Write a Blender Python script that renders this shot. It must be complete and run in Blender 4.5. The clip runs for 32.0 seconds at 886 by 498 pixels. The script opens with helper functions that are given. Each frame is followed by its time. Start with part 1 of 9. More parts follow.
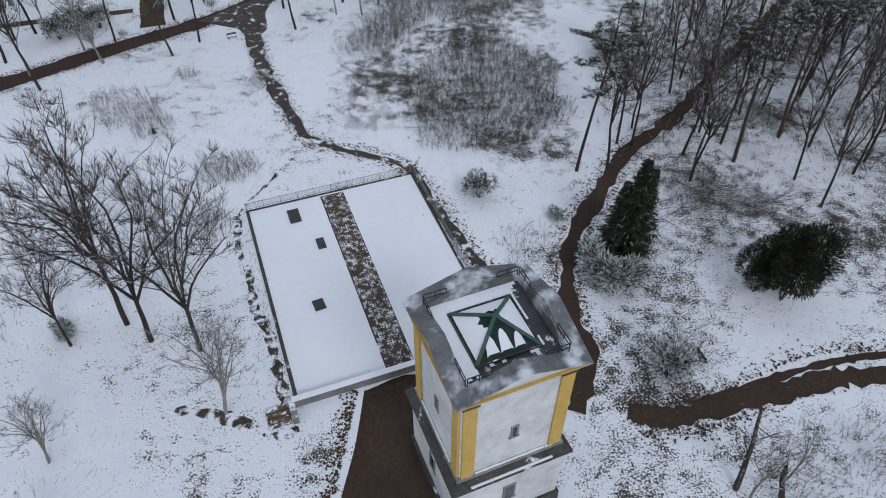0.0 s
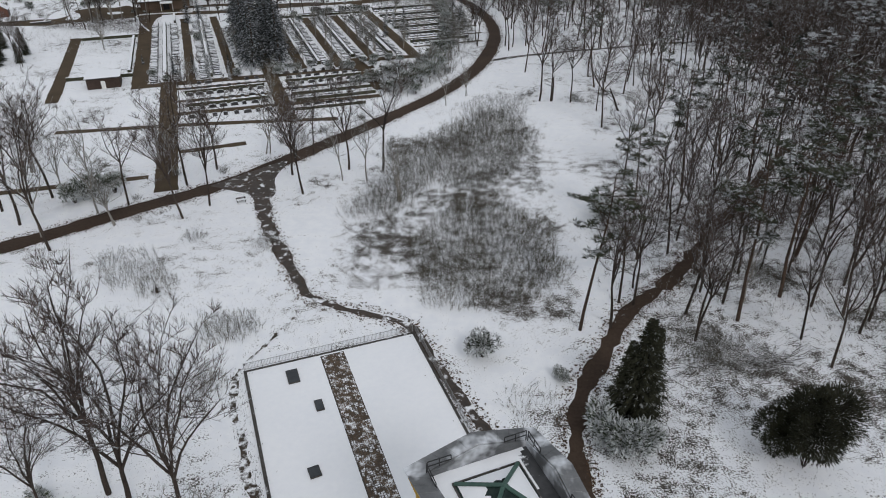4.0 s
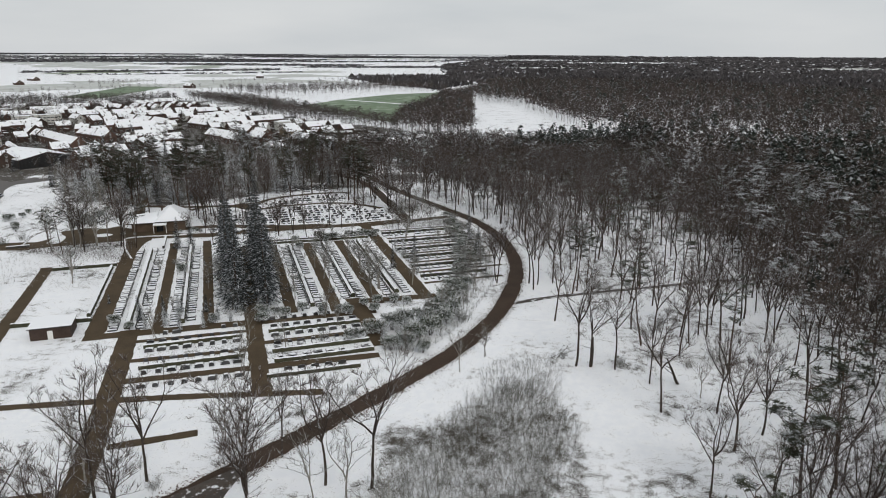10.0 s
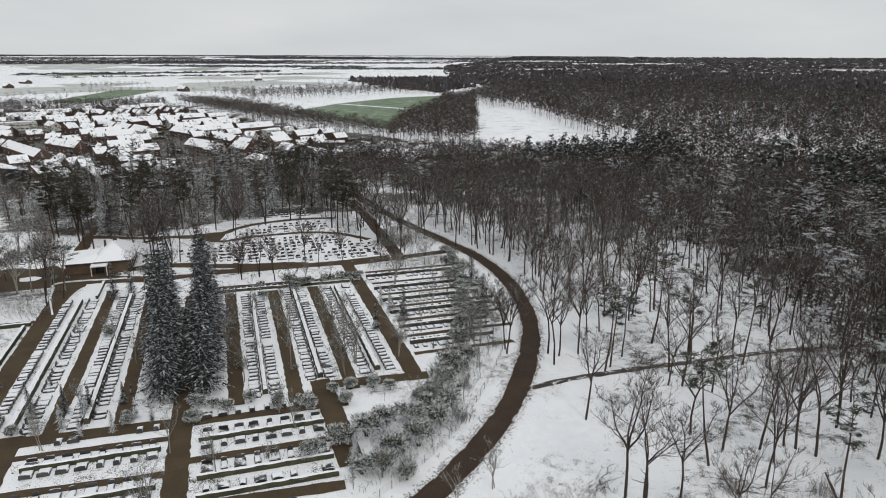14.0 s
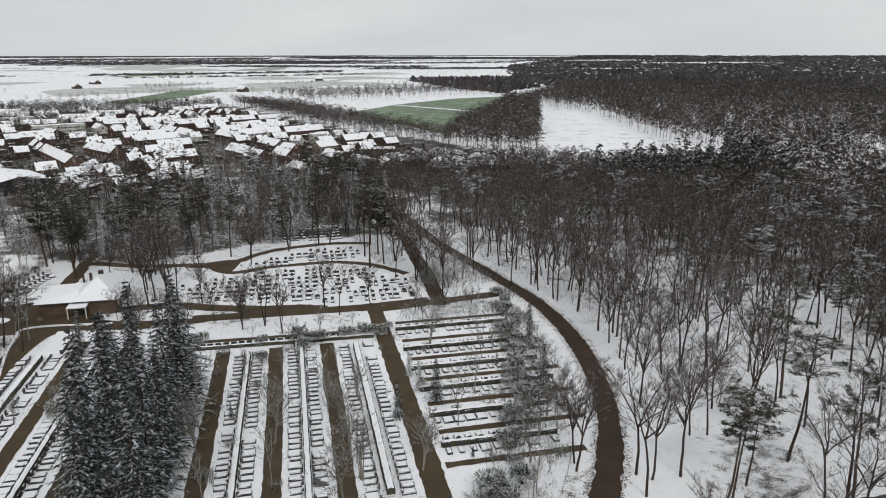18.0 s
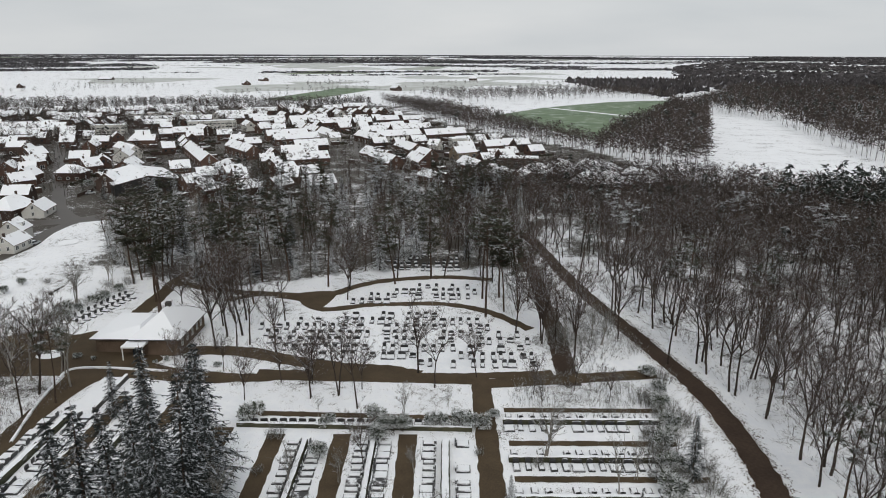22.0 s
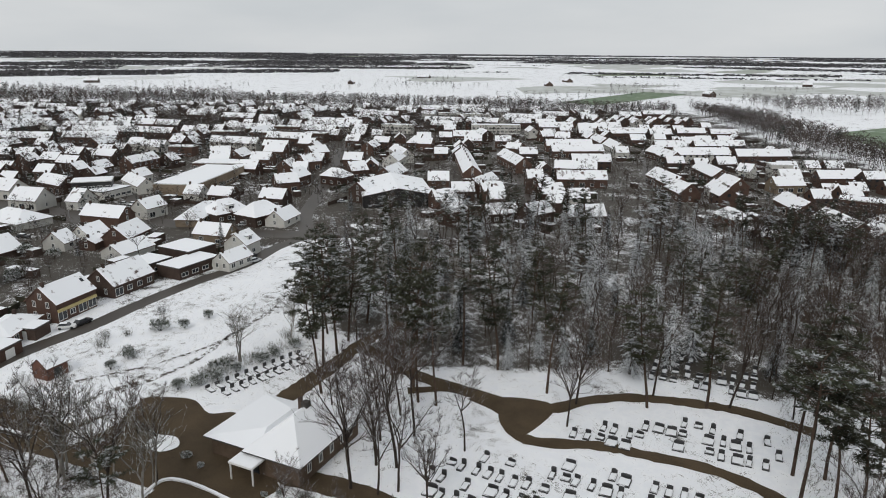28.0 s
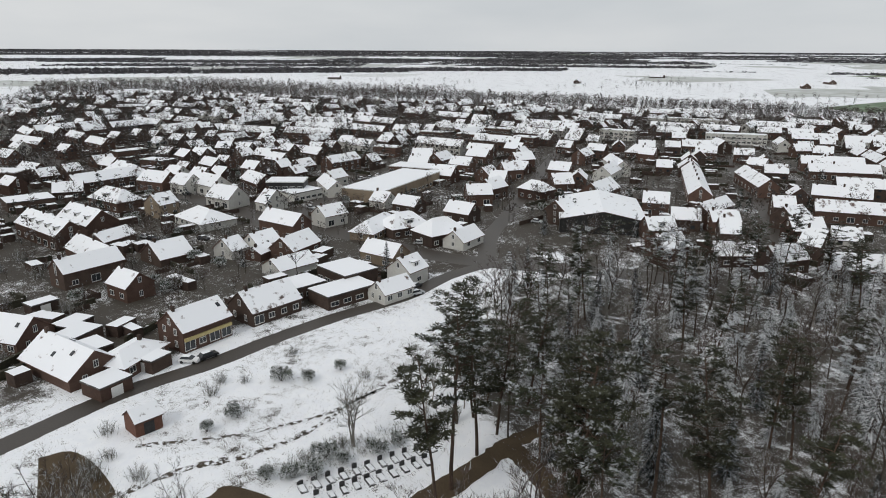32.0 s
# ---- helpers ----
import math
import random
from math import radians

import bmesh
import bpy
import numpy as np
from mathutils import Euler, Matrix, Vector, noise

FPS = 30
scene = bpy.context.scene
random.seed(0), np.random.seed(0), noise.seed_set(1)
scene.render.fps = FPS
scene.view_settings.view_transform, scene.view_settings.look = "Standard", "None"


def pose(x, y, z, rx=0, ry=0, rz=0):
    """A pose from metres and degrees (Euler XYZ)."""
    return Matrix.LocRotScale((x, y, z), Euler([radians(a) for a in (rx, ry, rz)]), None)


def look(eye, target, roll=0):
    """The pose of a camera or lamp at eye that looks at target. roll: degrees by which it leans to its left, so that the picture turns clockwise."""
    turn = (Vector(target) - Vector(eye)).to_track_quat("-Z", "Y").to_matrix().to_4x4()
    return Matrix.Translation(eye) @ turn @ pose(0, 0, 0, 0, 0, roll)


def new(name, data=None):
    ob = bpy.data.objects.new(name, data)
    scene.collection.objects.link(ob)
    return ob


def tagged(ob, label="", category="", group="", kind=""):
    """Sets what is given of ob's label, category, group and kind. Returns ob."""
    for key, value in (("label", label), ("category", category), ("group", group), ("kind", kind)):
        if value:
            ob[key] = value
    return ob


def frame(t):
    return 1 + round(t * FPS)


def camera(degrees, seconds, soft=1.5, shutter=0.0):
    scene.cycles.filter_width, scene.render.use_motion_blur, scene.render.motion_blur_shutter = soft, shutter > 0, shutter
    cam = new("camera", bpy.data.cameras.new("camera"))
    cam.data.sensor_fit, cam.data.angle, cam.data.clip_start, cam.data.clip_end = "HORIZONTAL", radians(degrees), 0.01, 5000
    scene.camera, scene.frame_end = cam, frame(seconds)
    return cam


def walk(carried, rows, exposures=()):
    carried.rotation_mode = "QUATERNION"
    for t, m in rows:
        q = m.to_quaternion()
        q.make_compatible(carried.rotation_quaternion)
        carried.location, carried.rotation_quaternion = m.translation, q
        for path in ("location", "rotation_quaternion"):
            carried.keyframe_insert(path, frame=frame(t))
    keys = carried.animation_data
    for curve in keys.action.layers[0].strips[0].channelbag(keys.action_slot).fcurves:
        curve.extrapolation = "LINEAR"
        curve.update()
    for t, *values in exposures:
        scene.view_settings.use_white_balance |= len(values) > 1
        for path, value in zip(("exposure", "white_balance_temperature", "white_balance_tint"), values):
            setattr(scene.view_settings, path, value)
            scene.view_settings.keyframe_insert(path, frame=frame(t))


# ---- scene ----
# ---- camera ----
cam = camera(66.1, 32.0, soft=1.0)
PATH = [
    (0, (2.14, 12.485, 60.373), (2.123, 13.904, 58.964), 0.1),
    (0.5, (2.11, 12.606, 60.296), (2.091, 14.066, 58.931), 0.1),
    (1, (2.159, 12.678, 60.208), (2.138, 14.179, 58.886), -0.0),
    (1.5, (2.172, 12.699, 60.034), (2.15, 14.239, 58.758), -0.0),
    (2, (2.132, 12.648, 59.925), (2.11, 14.225, 58.695), -0.0),
    (2.5, (2.026, 12.686, 59.829), (2.004, 14.298, 58.644), -0.0),
    (3, (1.901, 12.788, 59.818), (1.881, 14.432, 58.681), 0.1),
    (3.5, (1.832, 12.982, 59.832), (1.812, 14.658, 58.741), 0.1),
    (5.5, (1.505, 15.915, 60.001), (1.475, 17.704, 59.107), 0.3),
    (6, (1.321, 18.453, 60.312), (1.288, 20.267, 59.47), 0.5),
    (6.5, (1.242, 21.848, 60.673), (1.204, 23.684, 59.881), 0.5),
    (7, (1.593, 25.334, 61.086), (1.547, 27.191, 60.344), 0.4),
    (7.5, (1.727, 29.334, 61.474), (1.674, 31.211, 60.784), 0.3),
    (8, (1.826, 33.73, 61.768), (1.767, 35.626, 61.132), 0.3),
    (8.5, (1.721, 38.427, 62.175), (1.658, 40.339, 61.591), 0.4),
    (9, (1.613, 43.314, 62.538), (1.547, 45.235, 61.985), 0.3),
    (9.5, (1.716, 48.421, 62.862), (1.646, 50.342, 62.31), 0.3),
    (10, (1.683, 53.604, 63.194), (1.61, 55.524, 62.641), 0.3),
    (10.5, (1.651, 58.935, 63.434), (1.578, 60.855, 62.882), 0.4),
    (11, (1.682, 64.46, 63.655), (1.607, 66.381, 63.104), 0.3),
    (11.5, (1.754, 70.044, 63.785), (1.677, 71.964, 63.234), 0.2),
    (12, (1.77, 75.566, 63.98), (1.692, 77.486, 63.428), 0.3),
    (12.5, (1.66, 80.944, 64.033), (1.582, 82.865, 63.48), 0.4),
    (13, (1.591, 86.601, 64.29), (1.511, 88.522, 63.739), 0.4),
    (13.5, (1.755, 92.17, 64.41), (1.674, 94.091, 63.859), 0.3),
    (14, (1.813, 97.986, 64.486), (1.73, 99.907, 63.935), 0.2),
    (14.5, (1.833, 103.989, 64.683), (1.748, 105.91, 64.132), 0.3),
    (16.5, (2.293, 127.118, 65.037), (2.127, 129.033, 64.487), -0.1),
    (17, (2.215, 132.279, 64.453), (2.018, 134.192, 63.903), -0.2),
    (17.5, (2.048, 137.603, 63.937), (1.819, 139.512, 63.386), -0.1),
    (18, (1.915, 143.113, 63.414), (1.656, 145.018, 62.862), -0.1),
    (18.5, (1.758, 148.593, 62.908), (1.467, 150.494, 62.357), 0.0),
    (19, (1.493, 154.188, 62.505), (1.17, 156.083, 61.953), 0.0),
    (19.5, (1.077, 159.793, 62.194), (0.719, 161.682, 61.643), 0.0),
    (20, (0.464, 165.296, 62.01), (0.061, 167.176, 61.459), 0.1),
    (20.5, (-0.131, 170.665, 61.865), (-0.597, 172.53, 61.312), 0.2),
    (21, (-0.733, 176.023, 61.942), (-1.269, 177.869, 61.389), 0.2),
    (21.5, (-1.449, 181.448, 62.161), (-2.053, 183.273, 61.608), 0.2),
    (22, (-2.192, 186.852, 62.604), (-2.864, 188.653, 62.052), 0.2),
    (22.5, (-3.062, 192.159, 62.991), (-3.8, 193.934, 62.438), 0.2),
    (23, (-4.355, 197.476, 63.291), (-5.158, 199.222, 62.736), 0.3),
    (23.5, (-5.897, 202.921, 63.534), (-6.761, 204.637, 62.979), 0.4),
    (24, (-7.404, 208.287, 63.682), (-8.328, 209.972, 63.127), 0.3),
    (24.5, (-9.091, 213.437, 63.713), (-10.074, 215.089, 63.159), 0.4),
    (25, (-10.995, 218.389, 63.627), (-12.039, 220.003, 63.072), 0.4),
    (25.5, (-12.776, 223.17, 63.397), (-13.891, 224.735, 62.843), 0.4),
    (27.5, (-21.812, 241.599, 63.124), (-23.129, 242.999, 62.569), 0.4),
    (28, (-24.649, 246.048, 63.031), (-26.016, 247.398, 62.476), 0.5),
    (28.5, (-27.763, 250.426, 63.137), (-29.179, 251.724, 62.581), 0.5),
    (29, (-30.837, 254.757, 63.131), (-32.301, 256.002, 62.575), 0.5),
    (29.5, (-34.071, 258.94, 63.047), (-35.579, 260.129, 62.491), 0.4),
    (30, (-37.797, 262.939, 62.907), (-39.347, 264.075, 62.35), 0.5),
    (30.5, (-41.851, 266.832, 62.853), (-43.442, 267.909, 62.295), 0.5),
    (31, (-45.887, 270.718, 62.601), (-47.525, 271.719, 62.041), 0.5),
    (31.5, (-49.864, 274.604, 62.392), (-51.551, 275.521, 61.831), 0.4),
    (32, (-53.767, 278.321, 62.295), (-55.493, 279.16, 61.732), 0.3),
]
walk(cam, [(t, look(eye, target, roll)) for t, eye, target, roll in PATH],
     [(0.0, -0.33, 5650, 13), (2.0, -0.3, 5950, 12), (3.5, -0.26, 6150, 12), (6.0, -0.12, 6420, 10), (9.0, -0.02, 6470, 10), (18.0, 0.05, 6490, 10), (24.0, 0.0, 6470, 10), (32.0, 0.0, 6420, 10)])

# ---- sky, sun, exposure ----
world = bpy.data.worlds.new("overcast_sky")
scene.world = world
world.use_nodes = True
wn, wl = world.node_tree.nodes, world.node_tree.links
wn.clear()
sky = wn.new("ShaderNodeTexSky")
sky.sky_type, sky.sun_disc = "NISHITA", False
sky.sun_elevation, sky.sun_rotation = radians(38), radians(200)
sky.dust_density, sky.ozone_density = 4.0, 1.0
sky_gain = wn.new("ShaderNodeVectorMath")
sky_gain.operation = "SCALE"
sky_gain.inputs["Scale"].default_value = 0.1
wl.new(sky.outputs[0], sky_gain.inputs[0])
# cloud deck: even grey with faint broad streaks
tex = wn.new("ShaderNodeTexCoord")
stretch = wn.new("ShaderNodeMapping")
stretch.inputs["Scale"].default_value = (1.0, 1.0, 5.0)
wl.new(tex.outputs["Generated"], stretch.inputs[0])
cloud = wn.new("ShaderNodeTexNoise")
cloud.inputs["Scale"].default_value, cloud.inputs["Detail"].default_value = 2.5, 5.0
wl.new(stretch.outputs[0], cloud.inputs["Vector"])
ramp = wn.new("ShaderNodeValToRGB")
ramp.color_ramp.elements[0].position, ramp.color_ramp.elements[1].position = 0.3, 0.7
ramp.color_ramp.elements[0].color, ramp.color_ramp.elements[1].color = (0.60, 0.63, 0.65, 1), (0.72, 0.735, 0.74, 1)
wl.new(cloud.outputs[0], ramp.inputs[0])
deck = wn.new("ShaderNodeMixRGB")
deck.inputs[0].default_value = 0.92
wl.new(sky_gain.outputs[0], deck.inputs[1])
wl.new(ramp.outputs[0], deck.inputs[2])
back = wn.new("ShaderNodeBackground")
back.inputs[1].default_value = 1.0
wl.new(deck.outputs[0], back.inputs[0])
wout = wn.new("ShaderNodeOutputWorld")
wl.new(back.outputs[0], wout.inputs[0])

sun_data = bpy.data.lights.new("sun", "SUN")
sun_data.energy, sun_data.angle, sun_data.color = 0.9, radians(14), (1.0, 0.96, 0.9)
sun = new("sun", sun_data)
sun.matrix_world = look((0, 0, 300), (0 - 60, 120, 180))

# ---- materials ----
def nodes_of(m):
    m.use_nodes = True
    return m.node_tree.nodes, m.node_tree.links, m.node_tree.nodes["Principled BSDF"]


def noise_node(n, l, scale, detail=4.0, rough=0.6, vec=None):
    t = n.new("ShaderNodeTexNoise")
    t.inputs["Scale"].default_value, t.inputs["Detail"].default_value, t.inputs["Roughness"].default_value = scale, detail, rough
    if vec:
        l.new(vec, t.inputs["Vector"])
    return t.outputs[0]


def step(n, l, value, lo, hi):
    r = n.new("ShaderNodeMapRange")
    r.inputs["From Min"].default_value, r.inputs["From Max"].default_value = lo, hi
    r.clamp = True
    l.new(value, r.inputs[0])
    return r.outputs[0]


def math_node(n, l, op, a, b):
    m = n.new("ShaderNodeMath")
    m.operation = op
    for k, v in enumerate((a, b)):
        if isinstance(v, (int, float)):
            m.inputs[k].default_value = v
        else:
            l.new(v, m.inputs[k])
    return m.outputs[0]


def mix(n, l, fac, a, b):
    m = n.new("ShaderNodeMixRGB")
    for k, v in enumerate((fac, a, b)):
        if isinstance(v, (int, float)):
            m.inputs[k].default_value = v
        elif isinstance(v, tuple):
            m.inputs[k].default_value = (*v, 1)
        else:
            l.new(v, m.inputs[k])
    return m.outputs[0]


def bump(n, l, b, height, strength, dist=0.05):
    k = n.new("ShaderNodeBump")
    k.inputs["Strength"].default_value, k.inputs["Distance"].default_value = strength, dist
    l.new(height, k.inputs["Height"])
    l.new(k.outputs[0], b.inputs["Normal"])


def position(n):
    return n.new("ShaderNodeNewGeometry").outputs["Position"]


SNOW = (0.87, 0.885, 0.91)


def surface(name, c1, c2, fine=3.0, broad=0.2, rough=0.8, metal=0.0, relief=0.3, vary=0.0, snow=0.0, snow_lo=0.35, snow_hi=0.75, snow_scale=1.2, cover=SNOW, island=0.0, frost=0.0):
    """Two colours mixed by fine and broad noise; snow: how much of the upward faces lies under snow; island, frost: how much loose pieces differ, and how many are frosted."""
    m = bpy.data.materials.new(name)
    n, l, b = nodes_of(m)
    p = position(n)
    f1, f2 = noise_node(n, l, fine, 5, 0.65, p), noise_node(n, l, broad, 3, 0.5, p)
    f = math_node(n, l, "ADD", math_node(n, l, "MULTIPLY", f1, 0.6), math_node(n, l, "MULTIPLY", f2, 0.5))
    col = mix(n, l, step(n, l, f, 0.38, 0.72), c1, c2)
    if vary:
        info = n.new("ShaderNodeObjectInfo")
        hsv = n.new("ShaderNodeHueSaturation")
        v = n.new("ShaderNodeMapRange")
        v.inputs["To Min"].default_value, v.inputs["To Max"].default_value = 1 - vary, 1 + vary
        l.new(info.outputs["Random"], v.inputs[0])
        l.new(v.outputs[0], hsv.inputs["Value"])
        l.new(col, hsv.inputs["Color"])
        col = hsv.outputs[0]
    if island:
        piece = n.new("ShaderNodeNewGeometry").outputs["Random Per Island"]
        hsv = n.new("ShaderNodeHueSaturation")
        v = n.new("ShaderNodeMapRange")
        v.inputs["To Min"].default_value, v.inputs["To Max"].default_value = 1 - island, 1 + island
        l.new(piece, v.inputs[0])
        l.new(v.outputs[0], hsv.inputs["Value"])
        l.new(col, hsv.inputs["Color"])
        col = hsv.outputs[0]
        if frost:
            white = math_node(n, l, "GREATER_THAN", math_node(n, l, "FRACT", math_node(n, l, "MULTIPLY", piece, 37.0), 0.0), 1 - frost)
            col = mix(n, l, white, col, cover)
    if snow:
        up = n.new("ShaderNodeSeparateXYZ")
        l.new(n.new("ShaderNodeNewGeometry").outputs["Normal"], up.inputs[0])
        s = step(n, l, up.outputs[2], snow_lo, snow_hi)
        patch = step(n, l, noise_node(n, l, snow_scale, 4, 0.6, p), 0.62 - 0.5 * snow, 0.72 - 0.5 * snow)
        s = math_node(n, l, "MULTIPLY", s, patch)
        col = mix(n, l, s, col, cover)
    l.new(col, b.inputs["Base Color"])
    b.inputs["Roughness"].default_value, b.inputs["Metallic"].default_value = rough, metal
    b.inputs["Specular IOR Level"].default_value = 0.2 if rough > 0.55 else 0.5
    if relief:
        bump(n, l, b, f1, relief, 0.04)
    return m


def ground_material():
    m = bpy.data.materials.new("snowy_ground")
    n, l, b = nodes_of(m)
    p = position(n)
    att = n.new("ShaderNodeAttribute")
    att.attribute_name = "litter"
    litter = att.outputs["Fac"]
    broad = noise_node(n, l, 0.06, 4, 0.6, p)
    mid = step(n, l, noise_node(n, l, 0.5, 5, 0.65, p), 0.25, 0.75)
    fine = step(n, l, noise_node(n, l, 4.6, 5, 0.7, p), 0.25, 0.75)
    f = math_node(n, l, "ADD", math_node(n, l, "MULTIPLY", fine, 0.62), math_node(n, l, "MULTIPLY", mid, 0.38))
    f = math_node(n, l, "ADD", f, math_node(n, l, "MULTIPLY", math_node(n, l, "SUBTRACT", broad, 0.5), 0.85))
    f = math_node(n, l, "ADD", f, math_node(n, l, "MULTIPLY", litter, 0.3))
    s = step(n, l, f, 0.67, 0.73)
    soil = mix(n, l, noise_node(n, l, 4.0, 4, 0.7, p), (0.024, 0.02, 0.016), (0.075, 0.062, 0.045))
    snow = mix(n, l, step(n, l, mid, 0.3, 0.7), (0.85, 0.865, 0.895), (0.91, 0.92, 0.935))
    col = mix(n, l, s, snow, soil)
    # farmland: fields of different cover beyond the village
    far = n.new("ShaderNodeAttribute")
    far.attribute_name = "farmland"
    cells = n.new("ShaderNodeTexVoronoi")
    cells.distance = "MANHATTAN"
    cells.inputs["Scale"].default_value = 0.0042
    l.new(p, cells.inputs["Vector"])
    hue = n.new("ShaderNodeSeparateXYZ")
    l.new(cells.outputs["Color"], hue.inputs[0])
    stubble = mix(n, l, step(n, l, noise_node(n, l, 0.03, 5, 0.7, p), 0.35, 0.65), (0.62, 0.64, 0.64), (0.36, 0.37, 0.33))
    crop = mix(n, l, step(n, l, hue.outputs[0], 0.84, 0.86), col, stubble)
    crop = mix(n, l, step(n, l, hue.outputs[1], 0.985, 0.99), crop, (0.17, 0.2, 0.13))
    col = mix(n, l, far.outputs["Fac"], col, crop)
    l.new(col, b.inputs["Base Color"])
    b.inputs["Roughness"].default_value = 0.75
    bump(n, l, b, f, 0.35, 0.15)
    return m


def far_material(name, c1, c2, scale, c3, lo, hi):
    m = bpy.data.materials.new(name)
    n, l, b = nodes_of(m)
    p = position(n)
    f = noise_node(n, l, scale, 6, 0.7, p)
    col = mix(n, l, step(n, l, f, 0.35, 0.65), c1, c2)
    col = mix(n, l, step(n, l, noise_node(n, l, scale * 3.1, 4, 0.7, p), lo, hi), col, c3)
    l.new(col, b.inputs["Base Color"])
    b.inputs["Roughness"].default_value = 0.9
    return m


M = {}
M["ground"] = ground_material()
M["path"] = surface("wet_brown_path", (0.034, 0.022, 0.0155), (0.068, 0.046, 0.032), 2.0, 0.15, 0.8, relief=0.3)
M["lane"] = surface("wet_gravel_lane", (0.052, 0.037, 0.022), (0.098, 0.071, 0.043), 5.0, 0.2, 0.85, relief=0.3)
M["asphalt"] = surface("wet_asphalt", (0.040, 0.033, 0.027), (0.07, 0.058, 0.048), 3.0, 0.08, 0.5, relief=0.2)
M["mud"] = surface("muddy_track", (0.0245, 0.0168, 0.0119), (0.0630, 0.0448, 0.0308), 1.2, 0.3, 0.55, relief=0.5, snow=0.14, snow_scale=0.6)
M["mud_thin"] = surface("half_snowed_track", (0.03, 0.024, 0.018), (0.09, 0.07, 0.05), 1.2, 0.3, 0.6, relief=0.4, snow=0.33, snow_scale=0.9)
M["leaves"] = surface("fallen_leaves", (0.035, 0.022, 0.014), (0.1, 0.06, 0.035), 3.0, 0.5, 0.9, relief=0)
M["snow"] = surface("clean_snow", (0.85, 0.865, 0.895), (0.91, 0.92, 0.935), 1.5, 0.1, 0.75, relief=0.15)
M["cobble"] = surface("snowy_cobbles", (0.06, 0.043, 0.03), (0.17, 0.125, 0.085), 3.0, 0.6, 0.8, relief=0.4, snow=0.25, snow_scale=1.6)
M["stone"] = surface("grey_stone", (0.16, 0.155, 0.15), (0.30, 0.29, 0.275), 4.0, 0.5, 0.75, snow=0.2)
M["bluestone"] = surface("dark_bluestone", (0.034, 0.031, 0.028), (0.095, 0.088, 0.08), 3.0, 0.4, 0.6, snow=0.04, snow_scale=0.7)
M["plaster"] = surface("white_plaster", (0.50, 0.505, 0.48), (0.76, 0.755, 0.73), 0.9, 0.22, 0.8, relief=0.1)
M["ochre"] = surface("ochre_paint", (0.50, 0.32, 0.07), (0.62, 0.42, 0.12), 2.0, 0.6, 0.7, relief=0.1)
M["zinc"] = surface("zinc_sheet", (0.085, 0.088, 0.09), (0.19, 0.195, 0.2), 1.1, 0.3, 0.5, 0.2, relief=0.1)
zn, zl, zb = nodes_of(M["zinc"])
zp = position(zn)
drift = step(zn, zl, noise_node(zn, zl, 0.42, 3, 0.55, zp), 0.5, 0.66)
zinc_colour = zb.inputs["Base Color"].links[0].from_socket
zl.new(mix(zn, zl, drift, zinc_colour, (0.72, 0.74, 0.77)), zb.inputs["Base Color"])
M["iron"] = surface("black_iron", (0.02, 0.02, 0.02), (0.05, 0.05, 0.05), 8.0, 1.0, 0.5, 0.5, relief=0.1)
M["glass_green"] = surface("green_glass", (0.02, 0.045, 0.038), (0.045, 0.085, 0.07), 2.0, 0.5, 0.15, relief=0.0)
M["bark"] = surface("dark_bark", (0.028, 0.021, 0.017), (0.075, 0.058, 0.047), 6.0, 0.8, 0.9, vary=0.25, snow=0.3, snow_lo=0.35, snow_hi=0.8, snow_scale=1.4, cover=(0.6, 0.62, 0.64))
M["twig"] = surface("bare_twigs", (0.044, 0.033, 0.028), (0.108, 0.081, 0.068), 2.0, 0.4, 0.9, relief=0, vary=0.2, island=0.3, frost=0.09, snow=0.2, snow_lo=0.4, snow_hi=0.8, snow_scale=1.2, cover=(0.5, 0.52, 0.54))
M["twig_grey"] = surface("frosted_twigs", (0.075, 0.068, 0.054), (0.18, 0.17, 0.145), 1.5, 0.4, 0.9, relief=0, vary=0.2, island=0.3, frost=0.17, snow=0.24, snow_lo=0.35, snow_hi=0.8, snow_scale=1.6, cover=(0.58, 0.6, 0.62))
M["birch"] = surface("birch_bark", (0.16, 0.145, 0.125), (0.34, 0.32, 0.29), 3.0, 0.7, 0.85, vary=0.2, snow=0.1)
M["pine_bark"] = surface("reddish_pine_bark", (0.036, 0.026, 0.02), (0.10, 0.066, 0.048), 5.0, 0.6, 0.9, vary=0.2)
M["spruce"] = surface("spruce_needles", (0.015, 0.019, 0.018), (0.037, 0.043, 0.041), 1.4, 0.4, 0.85, relief=0, vary=0.25, island=0.3, snow=0.26, snow_lo=0.3, snow_hi=0.9, snow_scale=1.3, cover=(0.5, 0.52, 0.55))
M["spruce_snow"] = surface("snow_laden_spruce", (0.02, 0.025, 0.021), (0.046, 0.053, 0.045), 1.4, 0.4, 0.85, relief=0, vary=0.25, island=0.3, frost=0.05, snow=0.5, snow_lo=0.15, snow_hi=0.75, snow_scale=0.9, cover=(0.64, 0.66, 0.68))
M["fir"] = surface("dark_fir_needles", (0.019, 0.021, 0.012), (0.05, 0.05, 0.029), 1.4, 0.4, 0.85, relief=0, vary=0.25, island=0.35, snow=0.1, snow_lo=0.4, snow_hi=0.95, snow_scale=1.2, cover=(0.36, 0.37, 0.36))
M["pine"] = surface("pine_needles", (0.02, 0.024, 0.014), (0.05, 0.053, 0.031), 1.4, 0.4, 0.85, relief=0, vary=0.25, island=0.3, snow=0.2, snow_lo=0.4, snow_hi=0.9, snow_scale=0.9, cover=(0.5, 0.52, 0.54))
